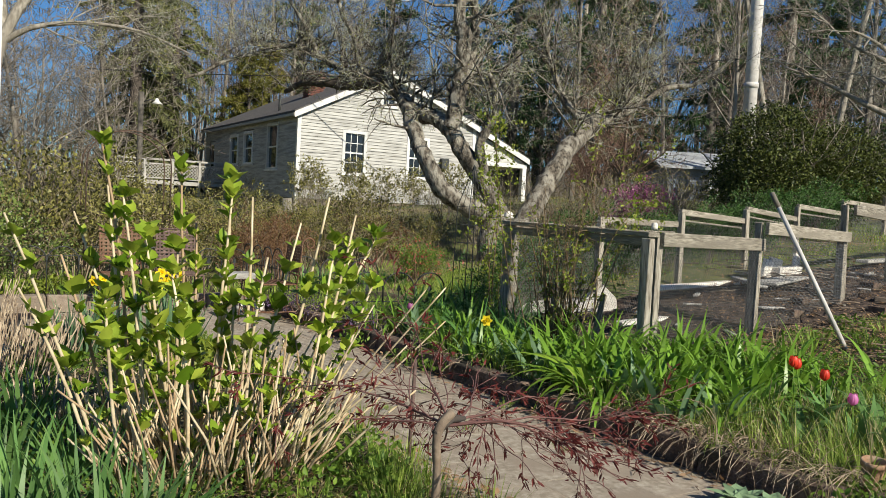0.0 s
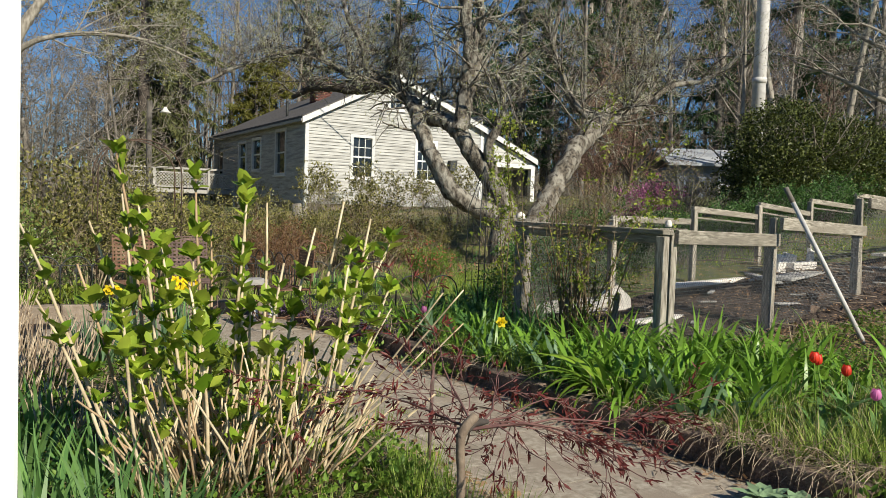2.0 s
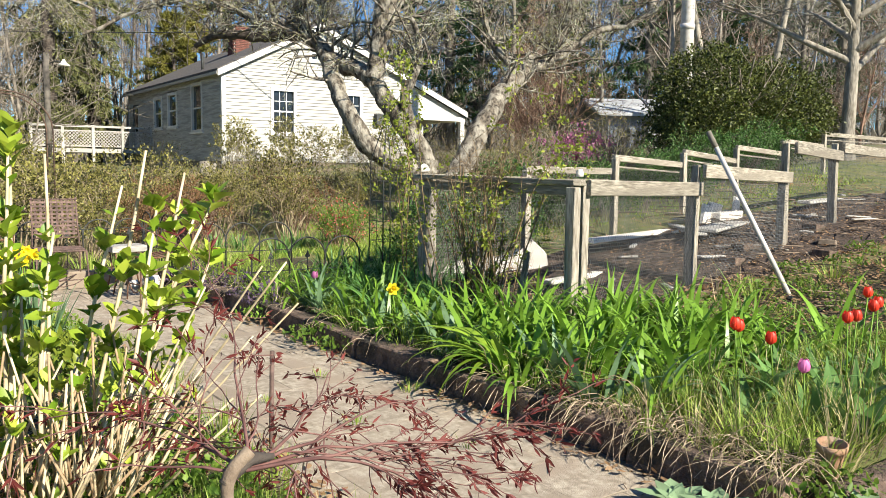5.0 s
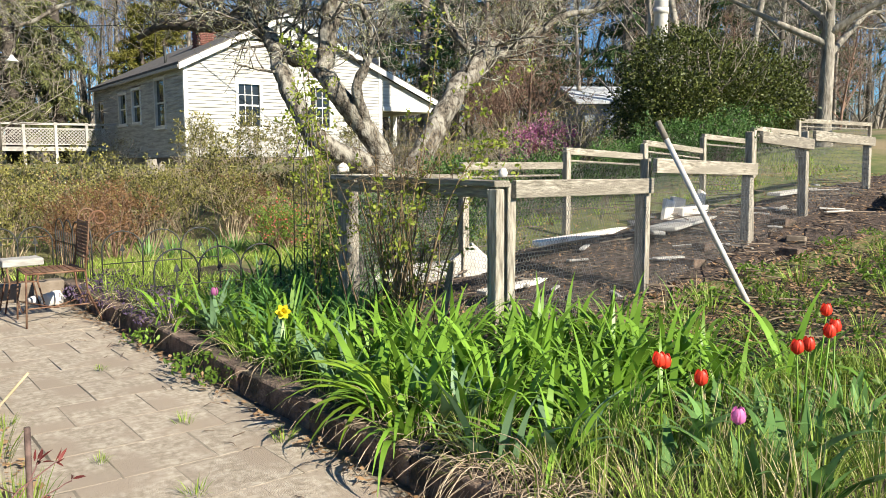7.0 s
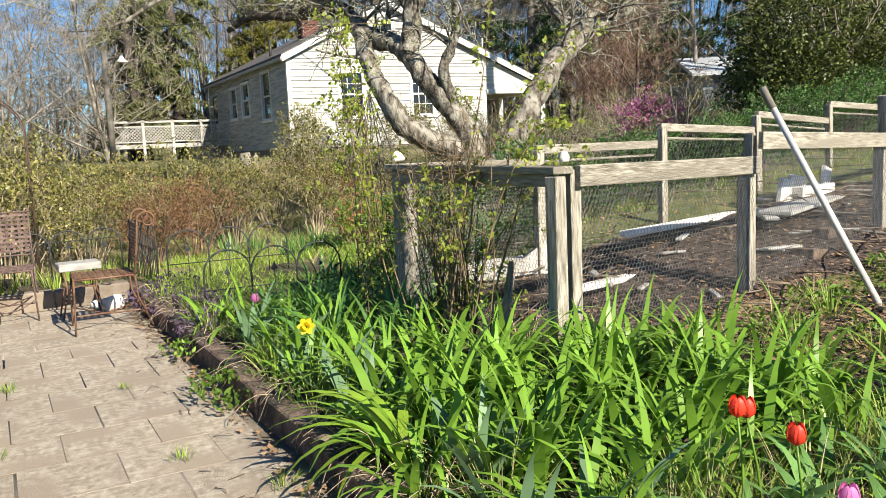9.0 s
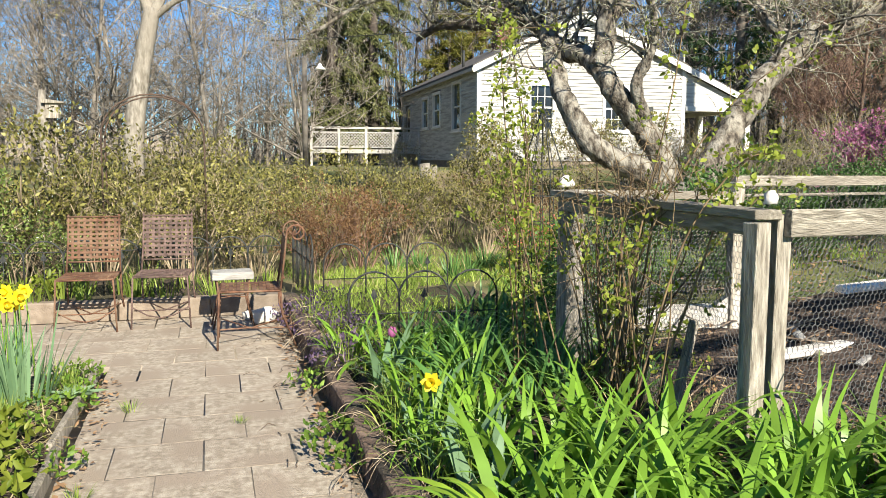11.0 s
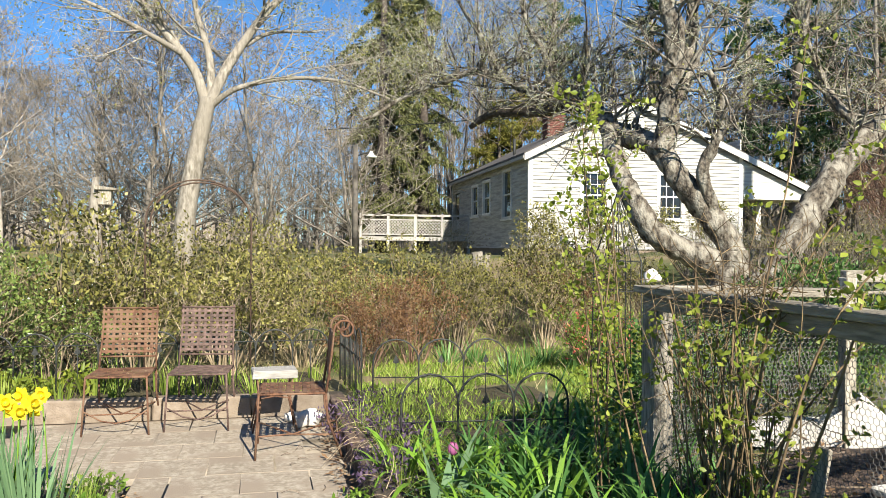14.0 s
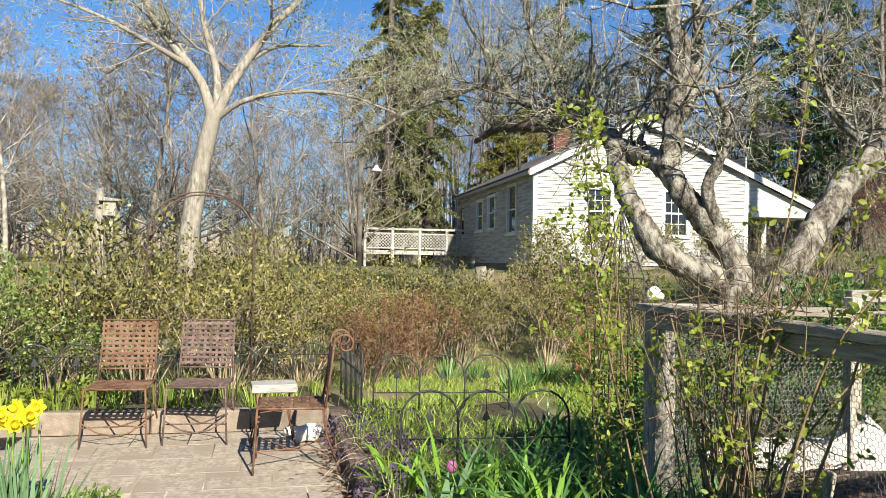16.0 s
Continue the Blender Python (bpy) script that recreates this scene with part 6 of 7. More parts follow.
def build_flowers():
    rng = random.Random(51)
    for x, y, h in ((4.17, 2.7, 0.35), (4.24, 2.68, 0.33), (4.23, 2.54, 0.3), (4.9, 2.45, 0.4), (4.96, 2.42, 0.41), (4.72, 2.44, 0.36), (4.8, 2.47, 0.36), (5.35, 2.7, 0.4)):
        flower("tulip", (x, y), h, P_RED, "red tulip in bloom in the grassy bed", "tulip", "tulip", rng)
    flower("tulip", (4.06, 2.29), 0.22, P_PINK, "mauve-pink tulip in bloom", "tulip", "tulip", rng)
    flower("tulip", (3.8, 6.28), 0.2, P_PINK, "mauve-pink tulip in bloom", "tulip", "tulip", rng)
    flower("daffodil", (3.62, 4.88), 0.3, P_YELLOW, "single yellow daffodil by the kerb", "daffodil", "daffodil", rng)
    for i in range(9):
        a = i * 2.4
        q = 0.05 + 0.014 * i
        flower("daffodil", (1.64 + q * math.cos(a) * 0.9, 6.58 + q * math.sin(a)), 0.55 + 0.04 * math.sin(i * 1.7), P_YELLOW, "yellow daffodil in a tall clump by the patio", "daffodil", "daffodil", rng)
    for x, y in ((1.2, 6.75), (1.26, 6.7)):
        flower("daffodil", (x, y), 0.52, P_YELLOW, "yellow daffodil in a tall clump by the patio", "daffodil", "daffodil", rng)
    daf = [clump_mesh("daffodil_leaves", 300 + i, 64, 0.5, 0.02, 0.5, F_BLUEBLADE, 0.14, 5, 0.4, 0.15) for i in range(2)]
    plant_clumps("daffodil_leaves", daf, "grey-green daffodil leaves in a dense clump", "daffodil", [(1.55, 6.58), (1.72, 6.5), (1.22, 6.7), (1.0, 6.3)], rng, 0.9, 1.1)
    dk = [clump_mesh("daffodil_leaves", 310 + i, 34, 0.44, 0.028, 1.1, F_TULIP, 0.13, 6, 0.6, 0.2) for i in range(2)]
    plant_clumps("daffodil_leaves", dk, "dark daffodil leaves under the hydrangea", "daffodil", [(0.35, 3.3), (0.5, 3.0), (0.25, 2.8), (0.6, 3.7), (0.3, 3.8), (0.5, 2.5), (0.2, 4.3), (0.45, 4.5), (0.7, 2.8)], rng, 0.9, 1.15)
    plant_clumps("daffodil_leaves", dk, "daffodil leaves at the lawn's edge", "daffodil", [(5.6, 10.6), (5.9, 10.9), (5.2, 11.3), (4.9, 11.4), (6.0, 10.3), (5.3, 10.2)], rng, 0.7, 0.9)

build_flowers()

# ---- tall hydrangea with last year's stems ----
def build_hydrangea(seed=60):
    rng = random.Random(seed)
    t = thing("hydrangea", "tall hydrangea with pale bare stems and bright new leaves", "shrub", at=(1.15, 3.5, 0.03))
    lv = Geo()
    def leaves(p, d, size, n):
        a0 = rng.uniform(0, 6.283)
        for k in range(n):
            a = a0 + k * 6.283 / n + rng.uniform(-0.3, 0.3)
            out = Vector((math.cos(a), math.sin(a), 0))
            w = out * rng.uniform(0.3, 0.85) + Vector((0, 0, rng.uniform(0.5, 1.1)))
            ln = size * rng.uniform(0.65, 1.15)
            lv.leaf(p + rand_dir(rng) * 0.012, w + rand_dir(rng) * 0.35, Vector((-math.sin(a), math.cos(a), rng.uniform(-.5, .5))), ln, ln * rng.uniform(0.6, 0.85), rng.uniform(0.1, 0.35))
    # (dx, dy at the foot, lean x, lean y, height)
    canes = [(-0.36, 0.1, -0.06, 0.0, 1.5), (-0.3, -0.05, -0.1, 0.06, 1.28), (-0.12, 0.12, 0.02, 0.06, 1.4), (-0.02, 0.06, 0.05, 0.02, 1.36), (0.1, 0.1, 0.16, 0.04, 1.3),
             (0.2, 0.02, 0.22, -0.02, 1.34), (0.3, 0.0, 0.34, -0.06, 1.2), (0.05, -0.1, 0.1, -0.1, 1.05), (0.34, 0.12, 0.44, 0.0, 1.14), (-0.2, -0.2, -0.1, -0.14, 1.0),
             (0.15, 0.2, 0.3, 0.14, 1.22), (-0.42, -0.12, -0.2, -0.1, 0.9), (-0.3, 0.3, -0.1, 0.12, 1.34), (-0.05, 0.3, 0.02, 0.2, 1.18), (0.38, -0.08, 0.5, -0.1, 0.95)]
    for _ in range(15):
        x = rng.uniform(-0.5, 0.48)
        canes.append((x, rng.uniform(-0.25, 0.3), x * 0.7 + rng.uniform(-.1, .14), rng.uniform(-.12, .12), rng.uniform(0.75, 1.3)))
    for x, y, lx, ly, h in canes:
        pts = [Vector((x, y, -0.05))]
        d = Vector((lx * 0.6, ly * 0.6, 1)).normalized()
        for i in range(6):
            d = (d + Vector((lx, ly, 0)) * 0.06 + rand_dir(rng) * 0.05).normalized()
            pts.append(pts[-1] + d * h / 6)
        part("cane", Geo().tube(pts, [0.009, 0.0085, 0.008, 0.0075, 0.007, 0.006, 0.0045], 6), M_STRAW if rng.random() < 0.7 else M_TANSTEM, t)
        low = 3 if h > 1.1 else 4
        for i in range(low, 7):
            if rng.random() < 0.78:
                leaves(pts[i].lerp(pts[i - 1], rng.uniform(0, 0.3) if i < 6 else 0), d, 0.1 if i < 6 else 0.085, 5 if i < 6 else 9)
                leaves(pts[i].lerp(pts[i - 1], rng.uniform(0.1, 0.5)), d, 0.085, rng.randrange(2, 5))
                if i < 6:
                    leaves(pts[i].lerp(pts[i + 1], rng.uniform(0.2, 0.6)), d, 0.07, rng.randrange(2, 6))
    for k in range(210):
        a, q = rng.uniform(0, 6.283), rng.random() ** 0.5
        x, y = math.cos(a) * q * 0.42, math.sin(a) * q * 0.34
        h = rng.uniform(0.2, 0.68)
        d = Vector((x * 1.3 + 0.1 + rng.uniform(-.6, .6), y * 0.8 + rng.uniform(-.6, .6), 1)).normalized()
        g = Geo().tube([(x, y, -0.04), Vector((x, y, 0)) + d * h * 0.5, Vector((x, y, 0)) + (d + rand_dir(rng) * 0.1) * h], [0.0062, 0.0056, 0.004], 5)
        part("old_stem", g, M_STRAW if k % 5 < 3 else M_TANSTEM, t)
        if rng.random() < 0.3:
            leaves(Vector((x, y, 0)) + d * h * 0.85, d, 0.065, 6)
    for x1, y1, z1 in ((0.66, -0.75, 0.92), (0.62, -0.66, 0.9), (0.7, -0.4, 0.62), (0.8, -0.55, 0.75), (0.55, -0.35, 0.8)):
        p0, p1 = Vector((0.22, 0.0, 0.0)), Vector((x1, y1, z1))
        part("old_stem", Geo().tube(curve_through([p0, p0.lerp(p1, 0.5) + Vector((0, 0, -0.04)), p1], 4), [0.007 - 0.0005 * i for i in range(9)], 5), M_STRAW, t, "long pale bent stem")
    tagged(part("leafage", lv, F_HYD, t, "bright yellow-green young leaves"), kind="stuff")

build_hydrangea()

def build_cut_stems(at, seed, n, h, r, label):
    rng = random.Random(seed)
    t = thing("cut_shrub", label, "shrub", at=(at[0], at[1], bed_z(*at)))
    g = Geo()
    for _ in range(n):
        a, q = rng.uniform(0, 6.283), rng.random() ** 0.5
        p = Vector((math.cos(a) * q * r, math.sin(a) * q * r, -0.03))
        d = Vector((math.cos(a) * q * 0.35, math.sin(a) * q * 0.35, 1)) + rand_dir(rng) * 0.2
        g.tube([p, p + d.normalized() * h * rng.uniform(0.4, 1.1)], [0.005, 0.004], 4)
    tagged(part("stubble", g, M_THATCH, t), kind="stuff")

build_cut_stems((0.62, 6.3), 70, 190, 0.42, 0.42, "cut-back shrub of short dry tan stubs")
build_cut_stems((0.15, 6.7), 72, 120, 0.4, 0.35, "cut-back shrub of short dry tan stubs")
build_cut_stems((-0.2, 8.2), 76, 160, 0.6, 0.45, "cut-back shrub of dry tan stalks")
build_cut_stems((-0.9, 8.3), 77, 160, 0.6, 0.45, "cut-back shrub of dry tan stalks")
build_cut_stems((0.35, 8.0), 78, 120, 0.45, 0.35, "cut-back shrub of dry tan stalks")
build_cut_stems((-0.3, 6.5), 73, 150, 0.55, 0.45, "cut-back shrub of dry tan stalks")
build_cut_stems((0.3, 5.6), 74, 130, 0.5, 0.4, "cut-back shrub of dry tan stalks")
build_cut_stems((-0.9, 6.7), 75, 140, 0.5, 0.4, "cut-back shrub of dry tan stalks")
build_cut_stems((0.75, 4.6), 71, 90, 0.3, 0.35, "cut-back perennial of dry tan stalks")

def build_stake():
    s = thing("iron_stake", "thin dark rusty stake standing in the bed", "stake", at=(1.98, 3.25, 0.0))
    part("rod", Geo().tube([(0, 0, -0.05), (0.01, 0, 0.55)], 0.009, 6), M_DULLRUST, s)

build_stake()

# ---- weeping red maple ----
def build_maple():
    rng = random.Random(80)
    t = thing("weeping_maple", "small weeping Japanese maple with fine dark red leaves", "tree", at=(1.335, 2.0, 0.0))
    stem = curve_through([(-0.03, -0.02, -0.05), (-0.04, 0.0, 0.2), (0.0, 0.02, 0.42), (-0.02, 0.0, 0.6), (0.03, 0.0, 0.66)], 5)
    part("trunk", Geo().tube(stem, [0.0135 + 0.004 * noise.noise(p * 20) for p in stem], 9), M_MAPLESTEM, t)
    knot = Geo().tube([(-0.03, 0.0, 0.6), (0.03, 0.01, 0.64), (0.09, 0.02, 0.63)], [0.012, 0.017, 0.007], 8)
    part("graft", knot, M_DARKBARK, t, "dark knotted graft")
    br, lv = Geo(), Geo()
    def spray(p, d, n):
        for _ in range(n):
            w = (d + rand_dir(rng) * 0.8 + Vector((0, 0, -0.25))).normalized()
            lv.leaf(p + rand_dir(rng) * 0.008, w, w.cross(rand_dir(rng)), rng.uniform(0.02, 0.045), rng.uniform(0.005, 0.009), 0.1)
    def arm(p, d, length, r, level):
        pts, rad = [Vector(p)], [r]
        seg = 7
        for i in range(seg):
            d = (d + rand_dir(rng) * 0.22 + Vector((0, 0, -0.04 if pts[-1].z > 0.46 else 0.12))).normalized()
            pts.append(pts[-1] + d * length / seg)
            rad.append(max(0.0014, r * (1 - 0.75 * (i + 1) / seg)))
            if level == 0 or rng.random() < 0.35:
                if rng.random() < 0.42:
                    spray(pts[-1], d, rng.randrange(2, 5))
        br.tube(pts, rad, 5, cap=False)
        if level > 0:
            for k in range(5 if level == 2 else 3):
                i = rng.randrange(1, seg)
                side = rand_dir(rng)
                side.z *= 0.35
                arm(pts[i], (pts[i + 1] - pts[i]).normalized() * 0.8 + side * 0.7, length * rng.uniform(0.35, 0.6), rad[i] * 0.6, level - 1)
        spray(pts[-1], d, 4)
    for k in range(8):
        a = radians(-12 + 96 * k / 7 + rng.uniform(-5, 5))
        reach = 0.5 + 0.5 * math.sin(radians(10 + 22 * k))
        arm((0.02, 0.0, 0.62), Vector((math.cos(a), math.sin(a), 0.1)), rng.uniform(0.85, 1.0) * reach, 0.005, 2)
    for a in (140,):
        arm((0.0, 0.0, 0.62), Vector((math.cos(radians(a)), math.sin(radians(a)), 0.1)), 0.25, 0.004, 1)
    tagged(part("branchwork", br, M_REDSTEM, t), kind="stuff")
    tagged(part("leafage", lv, F_RED, t, "fine dark red leaves"), kind="stuff")

build_maple()

# ---- vine on the fence ----
def build_vine():
    rng = random.Random(90)
    t = thing("climbing_vine", "tangled vine with yellow-green leaves on the fence side", "vine")
    g, lv, tips = Geo(), Geo(), []
    for k in range(44):
        y = min(5.62, rng.gauss(5.38, 0.14)) if k < 34 else rng.uniform(5.0, 5.6)
        p = Vector((4.73 + rng.uniform(-0.06, 0.05), y, 0.05))
        pts = [p]
        d = Vector((rng.uniform(-.12, .1), rng.uniform(-.15, .15), 1)).normalized()
        h = rng.uniform(0.8, 1.35)
        for i in range(7):
            d = (d + rand_dir(rng) * 0.13 + Vector((0, 0, 0.05))).normalized()
            pts.append(pts[-1] + d * h / 7)
        g.tube(pts, [(0.0085 if k % 3 == 0 else 0.0055) - 0.0006 * i for i in range(8)], 5, cap=False)
        for i in range(2, 8):
            for _ in range(2):
                if rng.random() < 0.2:
                    tips.append((pts[i].lerp(pts[i - 1], rng.random()), d))
        if rng.random() < 0.5:
            grow(g, pts[4], rand_dir(rng) + Vector((0, 0, 0.4)), rng.uniform(0.25, 0.6), 0.003, rng, (2,), 0.3, 0.1, 0.8, 0.6, 4, tips)
    for _ in range(70):
        p = Vector((4.82 + rng.uniform(-.1, .1), rng.gauss(5.45, 0.22), 1.16 + rng.uniform(-.1, .12)))
        grow(g, p, rand_dir(rng) + Vector((0, 0, 0.15)), rng.uniform(0.15, 0.4), 0.003, rng, (2,), 0.4, 0.0, 0.8, 0.6, 4, None)
    shoots = (((4.42, 5.95, 0.1), (4.4, 5.98, 0.8), (4.45, 5.97, 1.3), (4.38, 5.95, 1.8), (4.3, 5.9, 2.1)), ((4.5, 6.05, 0.1), (4.46, 6.0, 0.7), (4.5, 6.02, 1.25), (4.42, 6.0, 1.75)), ((4.36, 5.85, 0.1), (4.34, 5.88, 0.6), (4.3, 5.9, 1.1), (4.22, 5.92, 1.6)), ((4.66, 5.3, 0.2), (4.85, 5.1, 0.7), (5.1, 5.0, 1.05), (5.25, 5.0, 1.2)), ((4.45, 6.1, 0.1), (4.5, 6.1, 0.5), (4.44, 6.08, 0.95), (4.48, 6.1, 1.3)), ((4.55, 5.95, 0.1), (4.52, 5.98, 0.5), (4.56, 6.0, 0.85)), ((4.45, 5.6, 0.3), (4.3, 5.65, 1.0), (4.22, 5.68, 1.5), (4.2, 5.72, 1.98)), ((4.5, 5.5, 0.2), (4.36, 5.6, 0.9), (4.3, 5.62, 1.6)), ((4.6, 5.2, 0.3), (4.75, 5.2, 1.1), (4.9, 5.22, 1.7), (4.98, 5.23, 2.25)),
              ((4.6, 5.25, 0.5), (4.85, 5.15, 1.2), (5.1, 5.05, 1.62), (5.35, 4.95, 1.85)), ((4.6, 4.95, 0.3), (4.75, 4.85, 1.0), (4.95, 4.75, 1.35), (5.1, 4.7, 1.4)))
    for s in shoots:
        c = curve_through(s, 7)
        g.tube(c, [0.006 - 0.004 * i / len(c) for i in range(len(c))], 5, cap=False)
        for i in range(4, len(c)):
            for _ in range(1):
                tips.append((c[i], (c[i] - c[i - 1]).normalized()))
        for _ in range(5):
            tips.append((c[-1] + rand_dir(rng) * 0.1, Vector((0, 0, 1))))
        for _ in range(4):
            grow(g, c[rng.randrange(len(c) // 2, len(c))], rand_dir(rng) + Vector((0, 0, 0.3)), rng.uniform(0.15, 0.35), 0.0025, rng, (1,), 0.3, 0.1, 0.8, 0.6, 3, tips)
    for p, d in tips:
        for _ in range(rng.randrange(4, 8)):
            w = (rand_dir(rng) + Vector((0, 0, 0.3))).normalized()
            ln = rng.uniform(0.016, 0.04)
            lv.leaf(p + rand_dir(rng) * 0.025, w, w.cross(rand_dir(rng)), ln, ln * 0.6, 0.15)
    tagged(part("stemwork", g, M_VINESTEM, t), kind="stuff")
    tagged(part("leafage", lv, F_VINE, t, "yellow-green young leaves"), kind="stuff")

build_vine()

# ---- low plants ----
def build_low_plants():
    rng = random.Random(95)
    peren = [weed_mesh("perennial", 400 + i, 130, 0.24, 0.2, 0.08, F_VINE, 0.42) for i in range(3)]
    plant_clumps("perennial", peren, "bushy yellow-green perennial beside the path", "plant", [(1.85, 5.2), (1.6, 5.5), (1.8, 5.75), (1.45, 5.1), (1.95, 4.8), (1.55, 5.9), (1.25, 5.6), (1.75, 4.5), (1.3, 4.9), (1.6, 4.2)], rng, 0.85, 1.15, kind="stuff")
    weed = [weed_mesh("weed", 410 + i, 90, 0.12, 0.17, 0.045, F_WEED, 0.5) for i in range(3)]
    sp = [(2.0, 6.3), (1.95, 6.6), (2.05, 5.4), (3.3, 5.35), (3.28, 5.6), (3.31, 5.1), (3.3, 6.4), (1.95, 6.95), (3.4, 1.92), (3.56, 1.85), (1.9, 3.4), (1.75, 3.3), (1.85, 3.0), (1.6, 2.9), (1.95, 3.7), (1.9, 4.1)] + jittered(-0.4, 1.9, 1.6, 6.9, 0.33, rng)
    plant_clumps("weed", weed, "low green weed with small leaves", "weed", sp, rng, 0.7, 1.2, kind="stuff")
    gt = [clump_mesh("grass_tuft", 420 + i, 60, 0.24, 0.006, 0.7, F_GRASS, 0.1, 4, 0.5, 0) for i in range(2)]
    plant_clumps("grass_tuft", gt, "tuft of bright spring grass beside the path", "grass", [(1.75, 2.95), (1.66, 2.85), (1.85, 2.9), (1.6, 2.7), (1.8, 3.15), (1.5, 2.4), (1.9, 6.75), (2.0, 6.5), (1.7, 6.2), (2.02, 3.3), (2.05, 3.9), (2.0, 2.6), (2.06, 4.6), (1.98, 2.2), (1.95, 1.8)] + jittered(0.2, 1.9, 2.0, 3.2, 0.4, rng), rng, 0.7, 1.1)
    for x, y in ((3.14, 2.26), (3.5, 1.76), (2.0, 6.45), (1.3, 6.25), (3.2, 2.12)):
        t = thing("mullein", "felted grey-green mullein rosette", "plant", at=(x, y, bed_z(x, y) if x < 2.04 or x > 3.42 else 0), turn=rng.uniform(0, 360))
        for k in range(15):
            a = k * 2.4
            q = 0.4 + 0.6 * k / 15
            ln = 0.19 * q
            part("leaf", Geo().leaf((0, 0, 0.01), Vector((math.cos(a), math.sin(a), 1.5 - 1.2 * q)), Vector((-math.sin(a), math.cos(a), 0)), ln, ln * 0.45, 0.2), F_MULLEIN, t)
    pur = [weed_mesh("ground_cover", 440 + i, 160, 0.13, 0.2, 0.035, F_PURPLE, 0.45) for i in range(2)]
    plant_clumps("ground_cover", pur, "purplish ground cover along the kerb", "plant", jittered(3.5, 3.75, 6.6, 8.8, 0.26, rng), rng, 0.8, 1.2, kind="stuff")
    bk = [clump_mesh("spring_bulb_leaves", 450 + i, 26, 0.34, 0.016, 0.7, F_GRASS, 0.12, 5, 0.5, 0.1) for i in range(2)]
    plant_clumps("spring_bulb_leaves", bk, "green bulb leaves behind the patio kerb", "plant", jittered(-1.6, 3.2, 9.25, 10.2, 0.4, rng), rng, 0.6, 1.1)
    plant_clumps("perennial", peren, "bushy yellow-green perennial behind the kerb", "plant", [(1.0, 9.4), (0.7, 9.6), (1.3, 9.6), (0.3, 9.4), (-0.3, 9.6), (-0.9, 9.4)], rng, 0.8, 1.1, kind="stuff")
    cr = [clump_mesh("pavement_weed", 460 + i, 34, 0.07, 0.004, 0.8, F_GRASS, 0.05, 3, 1.0, 0) for i in range(2)]
    plant_clumps("pavement_weed", cr, "little weed growing in a paving joint", "weed", [(2.92, 4.62), (2.44, 4.3), (2.3, 6.3), (2.9, 3.2), (2.65, 3.75), (3.2, 4.1), (2.2, 5.1), (2.86, 5.9)], rng, 0.7, 1.2)

build_low_plants()

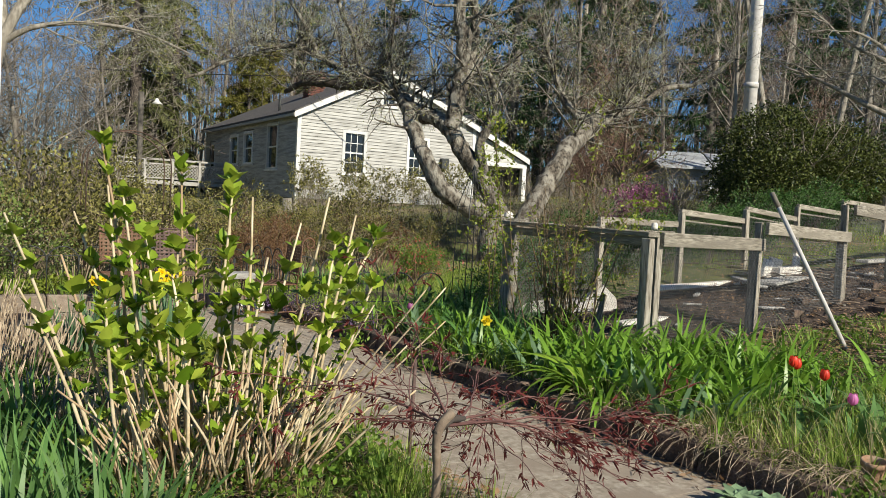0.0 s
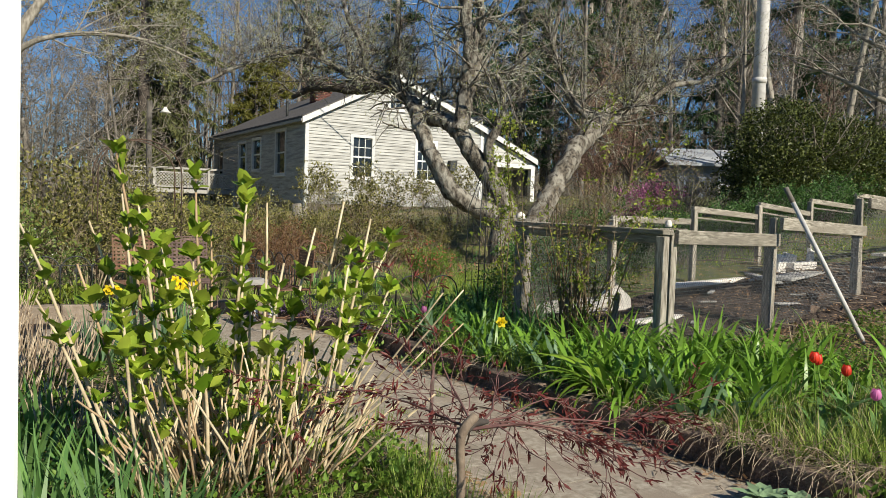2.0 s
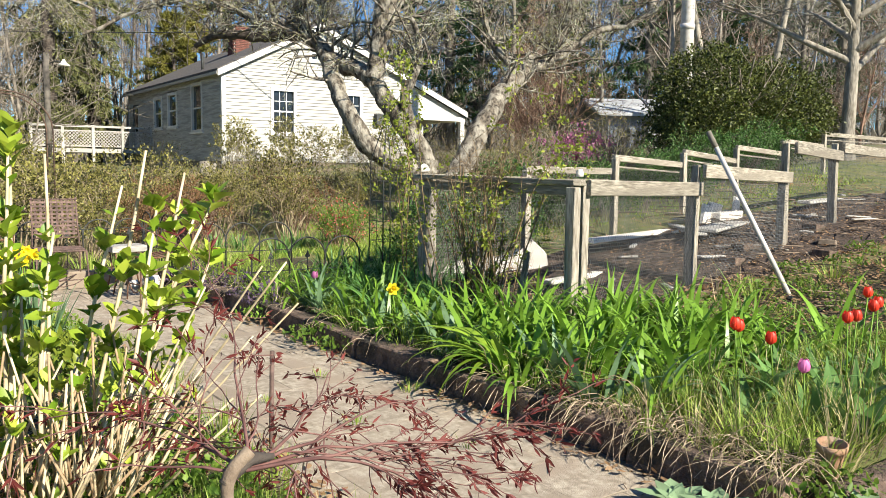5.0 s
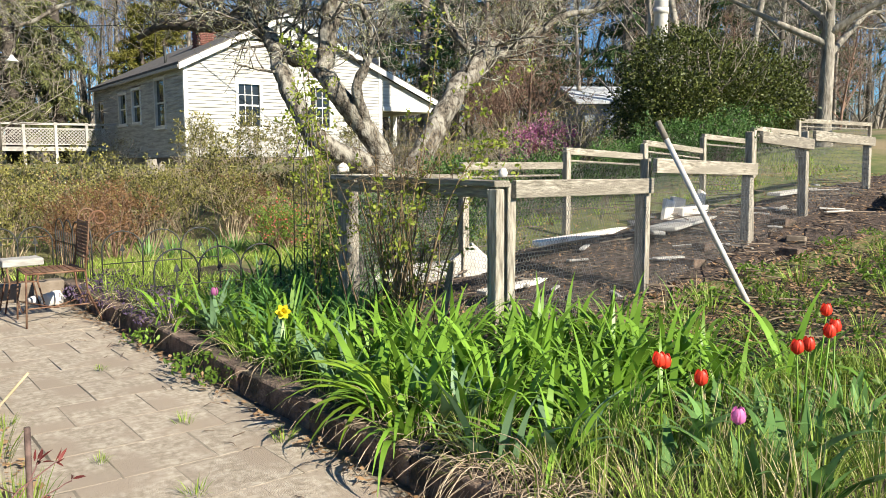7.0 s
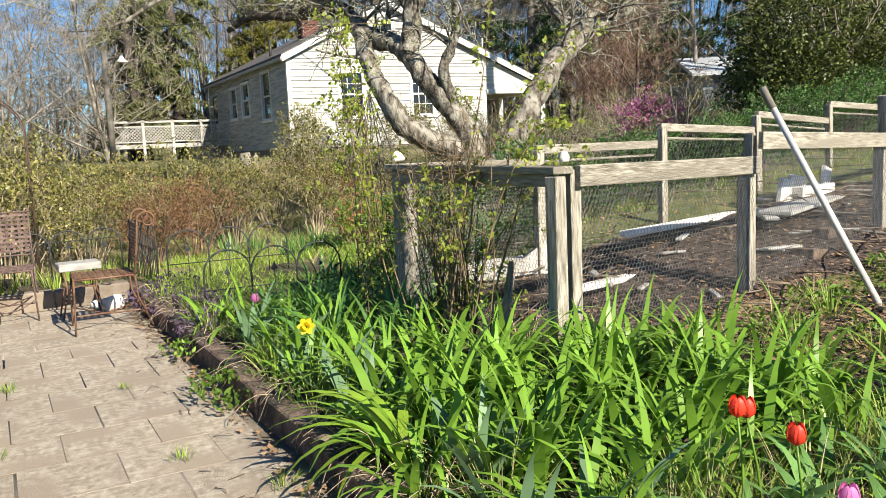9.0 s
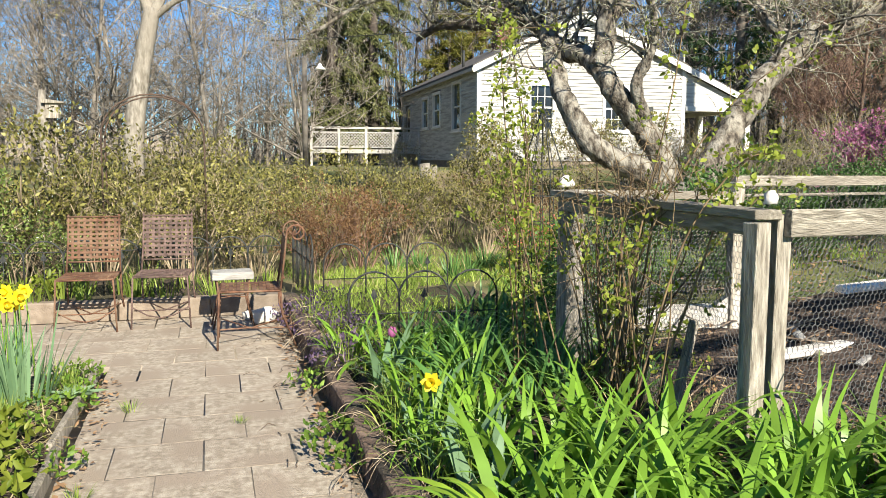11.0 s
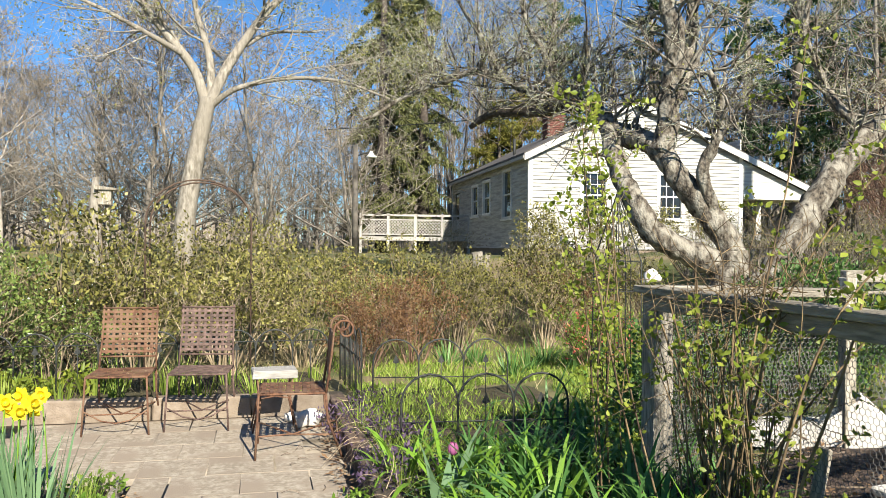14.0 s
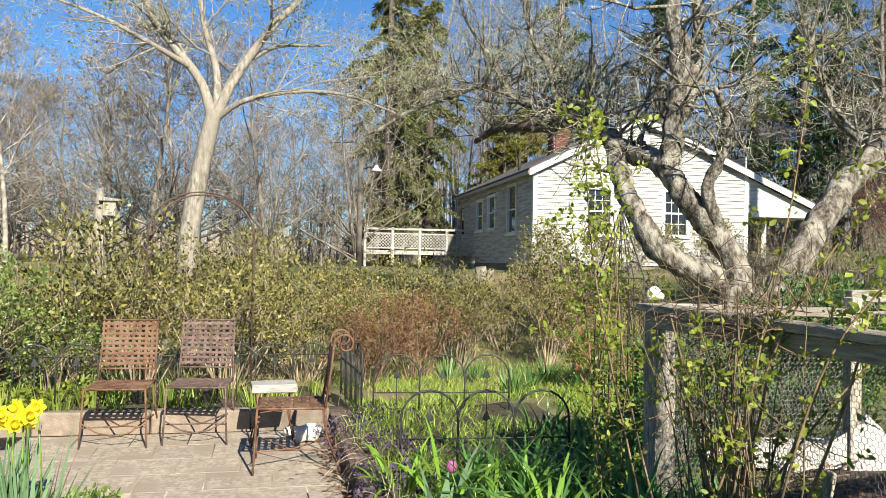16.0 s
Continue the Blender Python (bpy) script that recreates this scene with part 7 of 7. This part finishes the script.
def build_lawn():
    rng = random.Random(97)
    g = Geo()
    for k in range(46000):
        x, y = (rng.uniform(3.55, 15.0), 7.0 + rng.random() ** 1.3 * 10) if k % 5 < 3 else (rng.uniform(3.6, 8.5), rng.uniform(7.0, 11.5))
        if noise.noise(Vector((x * 0.9, y * 0.9, 3))) < -0.2:
            continue
        h = rng.uniform(0.04, 0.12) * (1.15 if y < 10 else 1)
        a = rng.uniform(0, 6.283)
        g.blade((x, y, land(x, y) - 0.01), (rng.uniform(-.5, .5), rng.uniform(-.5, .5), 1), (math.cos(a), math.sin(a), 0), h, 0.012, 0.8, 2)
    tagged(part("lawn_grass", g, F_GRASS), "short bright spring lawn grass", "grass", kind="stuff")
    d = Geo()
    for _ in range(9000):
        x, y = rng.uniform(-3, 12), rng.uniform(9.2, 18)
        if rng.random() < 0.6 and 3.6 < x < 8 and y < 13:
            continue
        h = rng.uniform(0.1, 0.35)
        a = rng.uniform(0, 6.283)
        d.blade((x, y, land(x, y) - 0.01), (rng.uniform(-.6, .6), rng.uniform(-.6, .6), 1), (math.cos(a), math.sin(a), 0), h, 0.008, 0.8, 2)
    tagged(part("dry_stalks", d, F_DRYGRASS), "dead straw-coloured stalks under the shrubs", "grass", kind="stuff")
    l = Geo()
    spots = [(rng.uniform(-2, 2.0), rng.uniform(1.4, 7.1)) for _ in range(1500)] + [(rng.uniform(3.5, 6.5), rng.uniform(2, 4.5)) for _ in range(900)] + [(rng.uniform(5, 14), rng.uniform(3.4, 8.5)) for _ in range(11000)] + [(rng.uniform(5.6, 10), rng.uniform(2.6, 4.7)) for _ in range(4000)] + [(rng.uniform(3.22, 3.34), rng.uniform(2, 8.8)) for _ in range(420)] + [(rng.uniform(2.02, 2.2), rng.uniform(1.3, 7)) for _ in range(420)] + [(rng.uniform(1.2, 2.1), rng.uniform(1.4, 3.6)) for _ in range(700)]
    for x, y in spots:
        w = Vector((rng.uniform(-1, 1), rng.uniform(-1, 1), rng.uniform(-.1, .3))).normalized()
        z = bed_z(x, y) if (x < 2.04 or 3.42 < x < 5) else (land(x, y) + 0.05 if x > 5 else 0.006)
        s = rng.uniform(0.02, 0.06)
        l.chip((x, y, z + 0.01), w, w.cross(Vector((0, 0, 1))) + rand_dir(rng) * 0.2, s, s * 0.55)
    tagged(part("leaf_litter", l, F_LITTER), "scattered brown dead leaves", "leaf litter", kind="stuff")
    th = Geo()
    for _ in range(520):
        y = rng.choice((rng.uniform(1.95, 4.0), rng.uniform(1.95, 3.2), rng.uniform(1.95, 3.2), rng.uniform(4, 8.6)))
        x = 3.44 + rng.uniform(-.05, .18)
        p = Vector((x, y, 0.13 + rng.uniform(0, .06)))
        d = Vector((rng.uniform(-1, 0.3), rng.uniform(-.8, .8), rng.uniform(0.1, 0.9)))
        ln = rng.uniform(0.12, 0.36)
        pts = [p]
        for i in range(5):
            d = (d + Vector((-0.05, 0, -0.38)) + rand_dir(rng) * 0.25).normalized()
            q = pts[-1] + d * ln / 5
            pts.append(Vector((q.x, q.y, max(q.z, 0.004 if q.x < 3.36 else 0.1))))
        k = rng.uniform(0.6, 1.25)
        th.tube(pts, [0.0024 * k, 0.0022 * k, 0.002 * k, 0.0018 * k, 0.0015 * k, 0.001 * k], 3, cap=False)
    tagged(part("dead_roots", th, M_THATCH), "dry tangled roots and stalks hanging over the kerb", "roots", kind="stuff")
    st = Geo()
    for _ in range(6500):
        x, y = rng.uniform(-0.6, 2.0), rng.uniform(1.5, 6.8)
        a = rng.uniform(0, 6.283)
        st.blade((x, y, bed_z(x, y) + 0.01), (math.cos(a), math.sin(a), rng.uniform(0.05, 0.6)), (-math.sin(a), math.cos(a), 0), rng.uniform(0.08, 0.26), 0.007, 0.5, 2)
    tagged(part("straw_litter", st, F_DRYGRASS), "dry straw and dead stalks lying on the bed", "straw", kind="stuff")
    tw = Geo()
    for k in range(320):
        x, y = (rng.uniform(2.95, 3.34), rng.uniform(1.8, 8.8)) if k % 6 == 0 else rng.choice(((rng.uniform(5.4, 13), rng.uniform(3.2, 8)), (rng.uniform(5.4, 13), rng.uniform(4.4, 8))))
        z = 0.008 if x < 3.4 else land(x, y) + 0.07
        a = rng.uniform(0, 6.283)
        ln = rng.uniform(0.04, 0.13) if x < 3.4 else rng.uniform(0.2, 0.8)
        e = Vector((math.cos(a), math.sin(a), 0)) * ln
        tw.tube([(x, y, z), Vector((x, y, z)) + e * 0.5 + rand_dir(rng) * 0.015 + Vector((0, 0, 0.01)), Vector((x, y, z)) + e], 0.0022 if x < 3.4 else 0.006, 4)
    tagged(part("fallen_twigs", tw, M_MAPLESTEM), "thin dry twigs lying about", "twigs", kind="stuff")

build_lawn()

def build_kerb_lily():
    rng = random.Random(98)
    t = thing("daylily", "broad yellow-green lily leaves arching over the kerb", "daylily", at=(3.6, 3.8, 0.16))
    for a, ln, up, bend in ((126, 0.66, 1.0, 1.3), (142, 0.66, 0.8, 1.3), (157, 0.62, 0.8, 1.5), (172, 0.56, 0.9, 2.0), (186, 0.58, 0.7, 1.8), (112, 0.56, 1.2, 1.5), (204, 0.46, 0.8, 2.2), (135, 0.55, 1.6, 1.8), (95, 0.5, 1.5, 1.8), (230, 0.42, 1.0, 2.0), (60, 0.45, 1.6, 2.0), (300, 0.4, 1.4, 2.0)):
        c = radians(a + rng.uniform(-4, 4))
        part("leaf", Geo().blade((rng.uniform(-.03, .03), rng.uniform(-.03, .03), -0.02), (math.cos(c), math.sin(c), up), (-math.sin(c), math.cos(c), rng.uniform(-.2, .2)), ln, rng.uniform(0.042, 0.054), bend, 8, 0.05, 0.25), F_KERBLILY, t)

build_kerb_lily()

# ---- paving stones last ----
build_paving()
